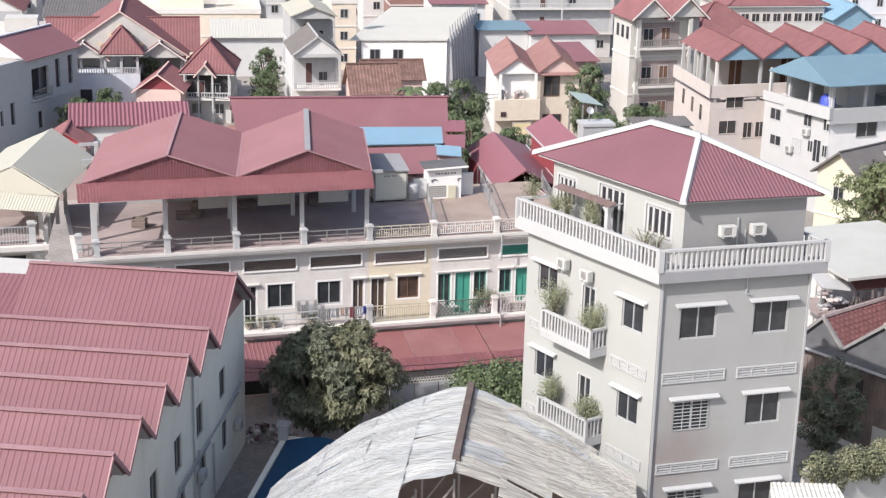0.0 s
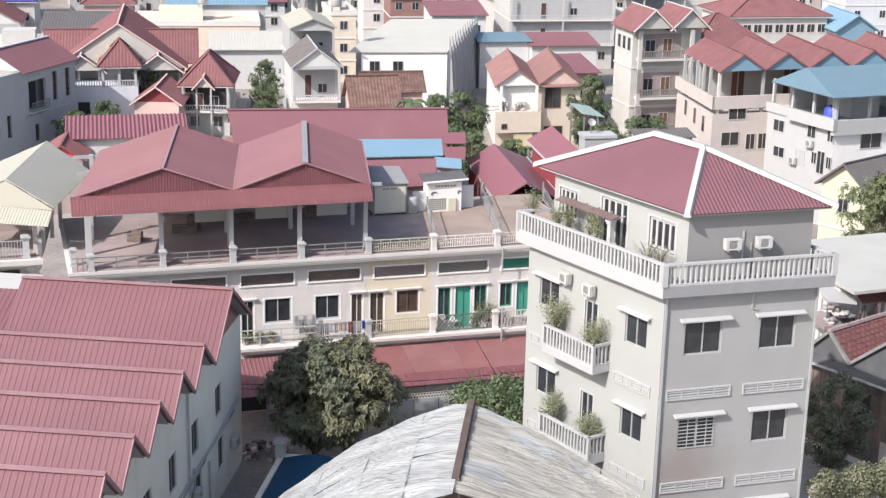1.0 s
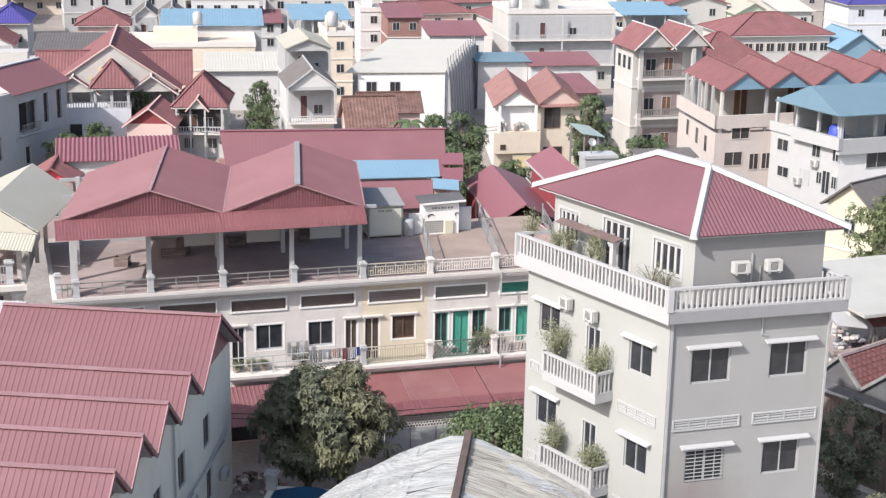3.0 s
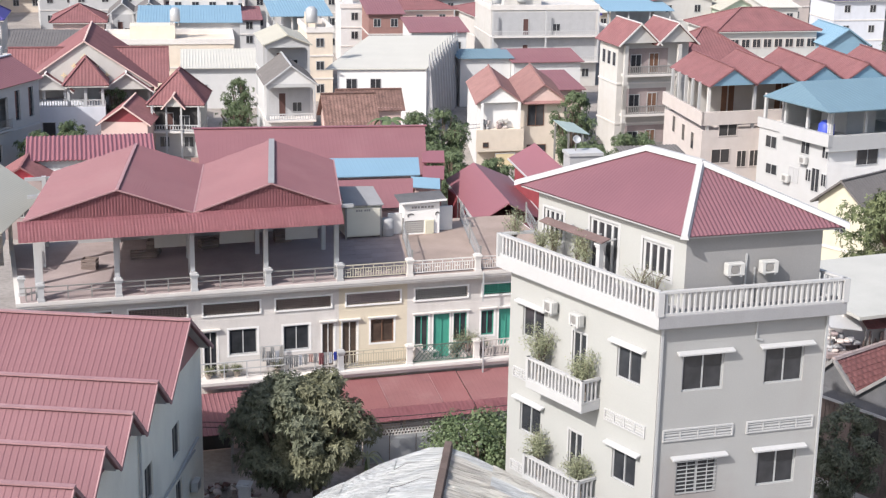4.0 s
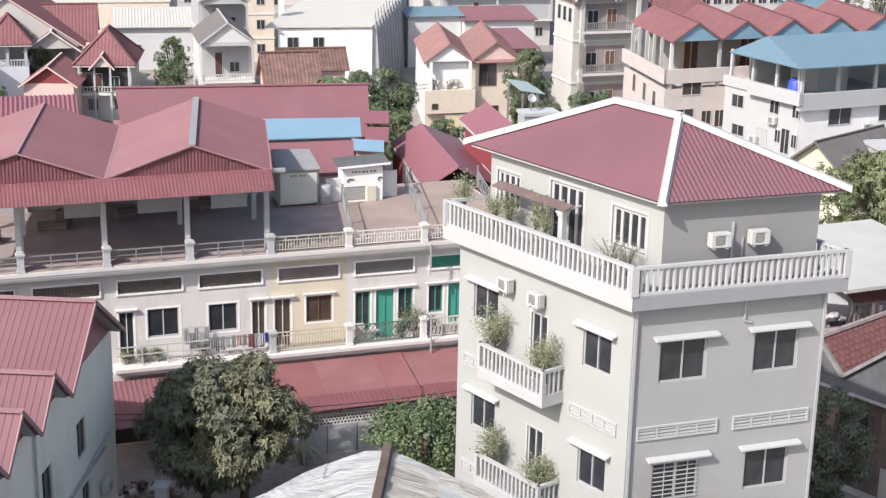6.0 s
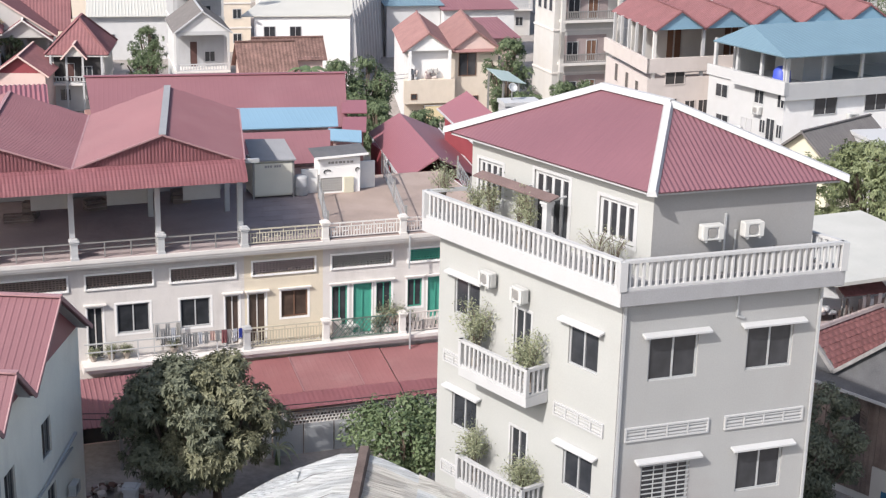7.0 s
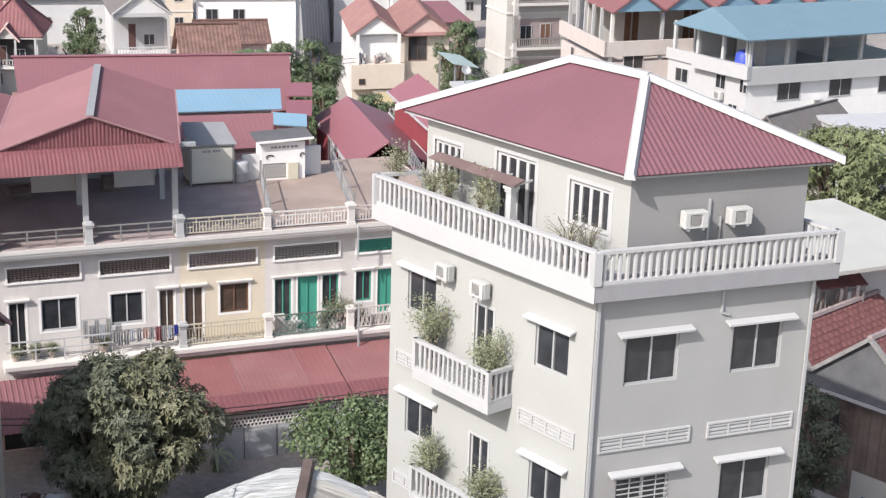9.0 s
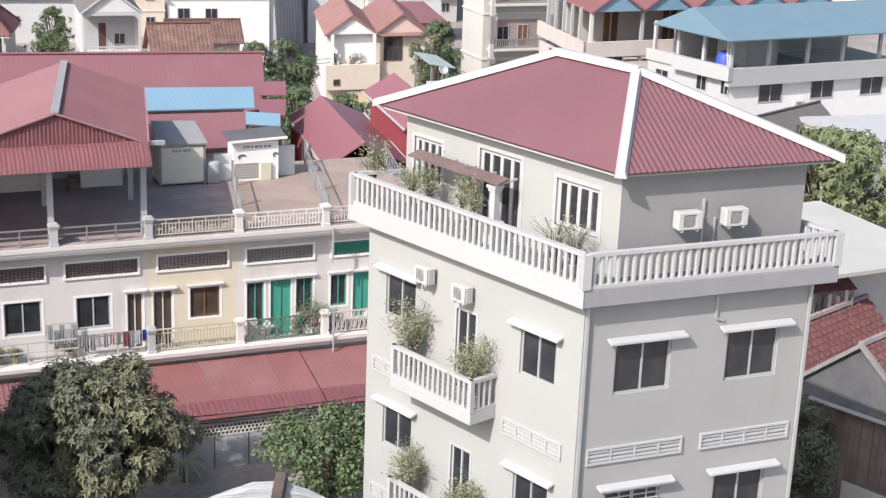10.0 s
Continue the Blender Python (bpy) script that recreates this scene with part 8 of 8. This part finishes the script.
for s, d, w, h in ((2.0, 4.4, 0.7, 0.5), (4.4, 5.5, 1.2, 0.35), (5.2, 6.2, 0.6, 0.7), (7.9, 6.5, 0.9, 0.45), (11.6, 6.8, 0.8, 0.6)):
    crate = thing("stored_crate", RW @ at(s, d, 7.386, rng.uniform(-25, 25)), "dusty slatted wooden crate stored on the terrace", "crate", "terrace crates")
    for j in range(3):
        bm = B()
        z = h * j / 3
        box(bm, 0, w, 0, 0.03, z + 0.02, z + h / 3 - 0.02); box(bm, 0, w, 0.5, 0.53, z + 0.02, z + h / 3 - 0.02)
        box(bm, 0, 0.03, 0.03, 0.5, z + 0.02, z + h / 3 - 0.02); box(bm, w - 0.03, w, 0.03, 0.5, z + 0.02, z + h / 3 - 0.02)
        part("slat_ring", bm, "oldwood", crate)
    bm = B()
    box(bm, 0.03, w - 0.03, 0.03, 0.5, 0, h * 0.5)
    part("filling", bm, "concrete", crate)

# balcony plants, boxes and chairs of the shop houses
seed = 201
for s, h, r, cnt in ((19.25, 1.5, 0.42, 500), (19.75, 1.7, 0.5, 700), (18.95, 1.0, 0.3, 350), (20.4, 1.0, 0.35, 380), (7.9, 0.7, 0.28, 500), (7.2, 0.6, 0.25, 420), (8.5, 0.65, 0.3, 500), (10.4, 0.7, 0.25, 380)):
    p = RW @ Vector((s, 0.3, 3.0))
    potted_plant(at(p.x, p.y, p.z), h, r, "straggly dry plant in a pot on the shop house balcony" if cnt > 360 and s > 15 else "small green plant in a pot on the balcony", "leaf_pale", seed, cnt, 0.08, 0.15)
    seed += 1
for s, w, h in ((17.0, 0.4, 0.75), (17.35, 0.35, 0.35), (20.9, 0.6, 0.4)):
    bx = thing("cardboard_box", RW @ at(s, 0.3, 3.0), "brown cardboard box standing on the balcony", "box", "balcony boxes")
    bm = B()
    box(bm, 0, w, 0, 0.35, 0, h)
    bmesh.ops.bevel(bm, geom=bm.edges[:], offset=0.01, segments=1, affect="EDGES")
    part("carton", bm, "tan", bx)
    bm = B()
    box(bm, -0.005, w + 0.005, 0.14, 0.21, h, h + 0.004)
    part("tape", bm, "cream", bx)

rng = random.Random(88)
for i in range(9):
    s = (19.35, 19.7, 20.0, 19.5, 19.85, 21.9, 22.3, 22.7, 20.1)[i]
    jb = thing("bundle", RW @ at(s, 0.12 + 0.06 * (i % 3), 3.0 + (0.42 if i in (3, 4, 8) else 0.0), rng.uniform(-15, 15)), "dusty bundle of old goods piled on the balcony", "bundle", "balcony bundles")
    bm = B()
    box(bm, -0.2, 0.2, -0.12, 0.14, 0, 0.42)
    bmesh.ops.bevel(bm, geom=bm.edges[:], offset=0.09, segments=2, affect="EDGES")
    for v in bm.verts:
        v.co += Vector((rng.uniform(-0.02, 0.02), rng.uniform(-0.02, 0.02), rng.uniform(-0.01, 0.01)))
    part("sacking", bm, ("tan", "concrete", "grey", "floor_tan")[i % 4], jb)
    bm = B()
    box(bm, -0.02, 0.02, -0.13, 0.15, 0.002, 0.43)
    part("strap", bm, "steel", jb)


def chair(m):
    ob = thing("plastic_chair", m, "white plastic chair on the shop house balcony", "chair", "balcony chairs")
    bm = B()
    box(bm, -0.22, 0.22, -0.2, 0.2, 0.38, 0.42)
    part("seat", bm, "plastic", ob)
    bm = B()
    solid(bm, [(-0.2, 0.2, 0.42), (0.2, 0.2, 0.42), (0.2, 0.23, 0.42), (-0.2, 0.23, 0.42)], [(-0.19, 0.3, 0.82), (0.19, 0.3, 0.82), (0.19, 0.33, 0.82), (-0.19, 0.33, 0.82)])
    part("backrest", bm, "plastic", ob)
    for x in (-0.19, 0.19):
        for y in (-0.17, 0.17):
            bm = B()
            beam(bm, (x * 1.1, y * 1.1, 0), (x, y, 0.38), 0.035)
            part("leg", bm, "plastic", ob)
    return ob


for s, t in ((20.75, 30), (21.6, -20), (17.9, 10)):
    chair(RW @ at(s, 0.35, 3.0, t))

# house beside the block with the dish aerial, and the teal awning
dr = thing("flat_hut", at(6.75, 90.0, GZ, 14), "grey flat-roofed hut with a pale parapet", "hut")
bm = B()
box(bm, 0, 2.1, 0, 1.3, 0, 8.05)
part("masonry", bm, "grey", dr)
bm = B()
box(bm, -0.08, 2.18, -0.08, 1.38, 8.05, 8.25)
part("parapet", bm, "white", dr)
di = thing("dish_aerial", at(7.15, 90.9, 7.85, 20), "round grey dish aerial on a short mast", "dish aerial")
bm = B()
beam(bm, (0, 0, 0), (0, 0, 0.6), 0.06)
part("mast", bm, "steel", di)
bm = B()
lathe(bm, [(0.02, 0.0), (0.14, 0.02), (0.22, 0.06), (0.27, 0.11), (0.25, 0.12), (0.21, 0.08), (0.02, 0.02)], 18, pose(0, -0.05, 0.7, 60, 0, 0))
part("dish", bm, "alu", di, smooth=True)
ta = thing("teal_awning", at(7.8, 108.0, GZ, 15), "pale teal sheet awning on posts among trees", "awning")
bm = B()
sheet(bm, [(0, 0, 6.1), (1.8, 0, 5.75), (1.3, 2.4, 6.2), (-0.3, 2.4, 6.45)], (1, 0, 0), 0.3, 0.006, 0.05)
part("roof_sheet", bm, "teal", ta)
bm = B()
for x in (0.2, 1.3):
    box(bm, x - 0.06, x + 0.06, 0.1, 0.22, 0, 5.8); box(bm, x - 0.26, x - 0.14, 2.7, 2.82, 0, 6.2)
part("posts", bm, "steel", ta)
dk = thing("dark_shed", at(11.0, 97.0, GZ, 14), "long low shed with a dark sheet roof", "shed")
bm = B()
box(bm, 0, 4.0, 0, 1.4, 0, 6.6)
part("masonry", bm, "grey", dk)
bm = B()
sheet(bm, [(-0.2, -0.3, 6.7), (4.2, -0.3, 6.7), (4.2, 1.6, 7.0), (-0.2, 1.6, 7.0)], (1, 0, 0), 0.25, 0.02, 0.05)
part("roof_sheet", bm, "dark_tile", dk)


# banana plants and a young palm
def broad_plant(m, n, length, h, label, leaf="leaf_green", seed=1, width=0.28):
    """A clump of arching blades, each a part of its own."""
    r = random.Random(seed)
    ob = thing("banana_plant", m, label, "plant", "banana plants")
    bm = B()
    lathe(bm, [(0.13, 0), (0.1, h * 0.6), (0.06, h)], 8)
    part("stem", bm, "leaf_green", ob)
    for i in range(n):
        a = i * 2.4 + r.uniform(-0.3, 0.3)
        L = length * r.uniform(0.8, 1.15)
        d, side = Vector((math.cos(a), math.sin(a), 0)), Vector((-math.sin(a), math.cos(a), 0))
        bm = B()
        prev = None
        for k in range(7):
            t = k / 6
            c = d * L * t * 0.85 + Vector((0, 0, h + L * (0.9 * t - 1.15 * t * t)))
            w = width * L * 0.5 * math.sin(math.pi * min(0.97, 0.1 + t * 0.87))
            row_ = [bm.verts.new(c - side * w - Vector((0, 0, w * 0.3))), bm.verts.new(c), bm.verts.new(c + side * w - Vector((0, 0, w * 0.3)))]
            if prev:
                for q in range(2):
                    bm.faces.new((prev[q], prev[q + 1], row_[q + 1], row_[q]))
            prev = row_
        part("blade", bm, leaf, ob)
    return ob


for i, (x, y, h) in enumerate(((-6.8, 113.5, 4.6), (-5.7, 114.2, 5.2), (-4.8, 113.2, 4.8), (-6.1, 112.2, 4.2), (-5.2, 111.0, 4.4))):
    broad_plant(at(x, y, GZ), 8, 2.1, h, "broad-leaved banana plant behind the tiled house", seed=300 + i)
p = RW @ Vector((13.6, -4.0, -0.4))
broad_plant(at(p.x, p.y, p.z), 11, 1.1, 0.6, "young spiky palm beside the shop gate", "leaf_pale", 310, 0.12)

# rooftop tanks on distant houses
for i, (x, y, z) in enumerate(((3.6, 164, 8.0), (-14.0, 137.5, 9.0), (6.4, 166.5, 8.0), (-31, 161, 5.8))):
    tk = thing("roof_tank", at(x, y, z), "round steel water tank on a house roof", "tank", "roof tanks")
    bm = B()
    lathe(bm, [(0.5, 0.5), (0.55, 0.6), (0.55, 1.7), (0.3, 1.95), (0.08, 2.0)], 14)
    part("drum", bm, "alu", tk, smooth=True)
    for k in range(4):
        bm = B()
        cx, cy = 0.4 * (1 if k % 2 else -1), 0.4 * (1 if k > 1 else -1)
        beam(bm, (cx, cy, 0), (cx, cy, 0.55), 0.06)
        part("leg", bm, "steel", tk)

# rubble heap and plank pile in the yard behind the tree
rng = random.Random(88)
heap = thing("rubble_heap", at(-9.8, 56.8, GZ), "heap of broken brown bricks and rubble in the yard", "rubble")
for i in range(60):
    a, q = rng.uniform(0, 6.283), rng.uniform(0, 1) ** 0.5
    w, d, h = rng.uniform(0.15, 0.4), rng.uniform(0.12, 0.3), rng.uniform(0.1, 0.22)
    bm = B()
    box(bm, -w / 2, w / 2, -d / 2, d / 2, 0, h)
    bmesh.ops.bevel(bm, geom=bm.edges[:], offset=0.03, segments=1, affect="EDGES")
    part("stone", bm, ("brown_tile", "concrete", "ground", "tan")[i % 4], heap, m=pose(1.3 * q * math.cos(a), 0.9 * q * math.sin(a), max(0, 0.62 * (1 - q) + rng.uniform(-0.1, 0.05)), rng.uniform(-25, 25), rng.uniform(-25, 25), rng.uniform(0, 180)))
front_l = thing("ground_floor_front", RW @ at(0, -0.05, -0.4), "dusty pinkish shop front with dark open doorways", "shop front")
bm = B()
wall_with_holes(bm, 5.6, 13.2, 0, 2.7, 0, 0.2, [(6.6, 8.2, 0.001, 2.2), (9.4, 11.6, 0.001, 2.2)])
part("front_wall", bm, "pink", front_l)
# dark sheets close the openings and stand for the shade inside
for x0, x1 in ((6.6, 8.2), (9.4, 11.6)):
    bm = B()
    box(bm, x0, x1, 0.12, 0.18, 0, 2.2)
    part("doorway", bm, "dark", front_l)
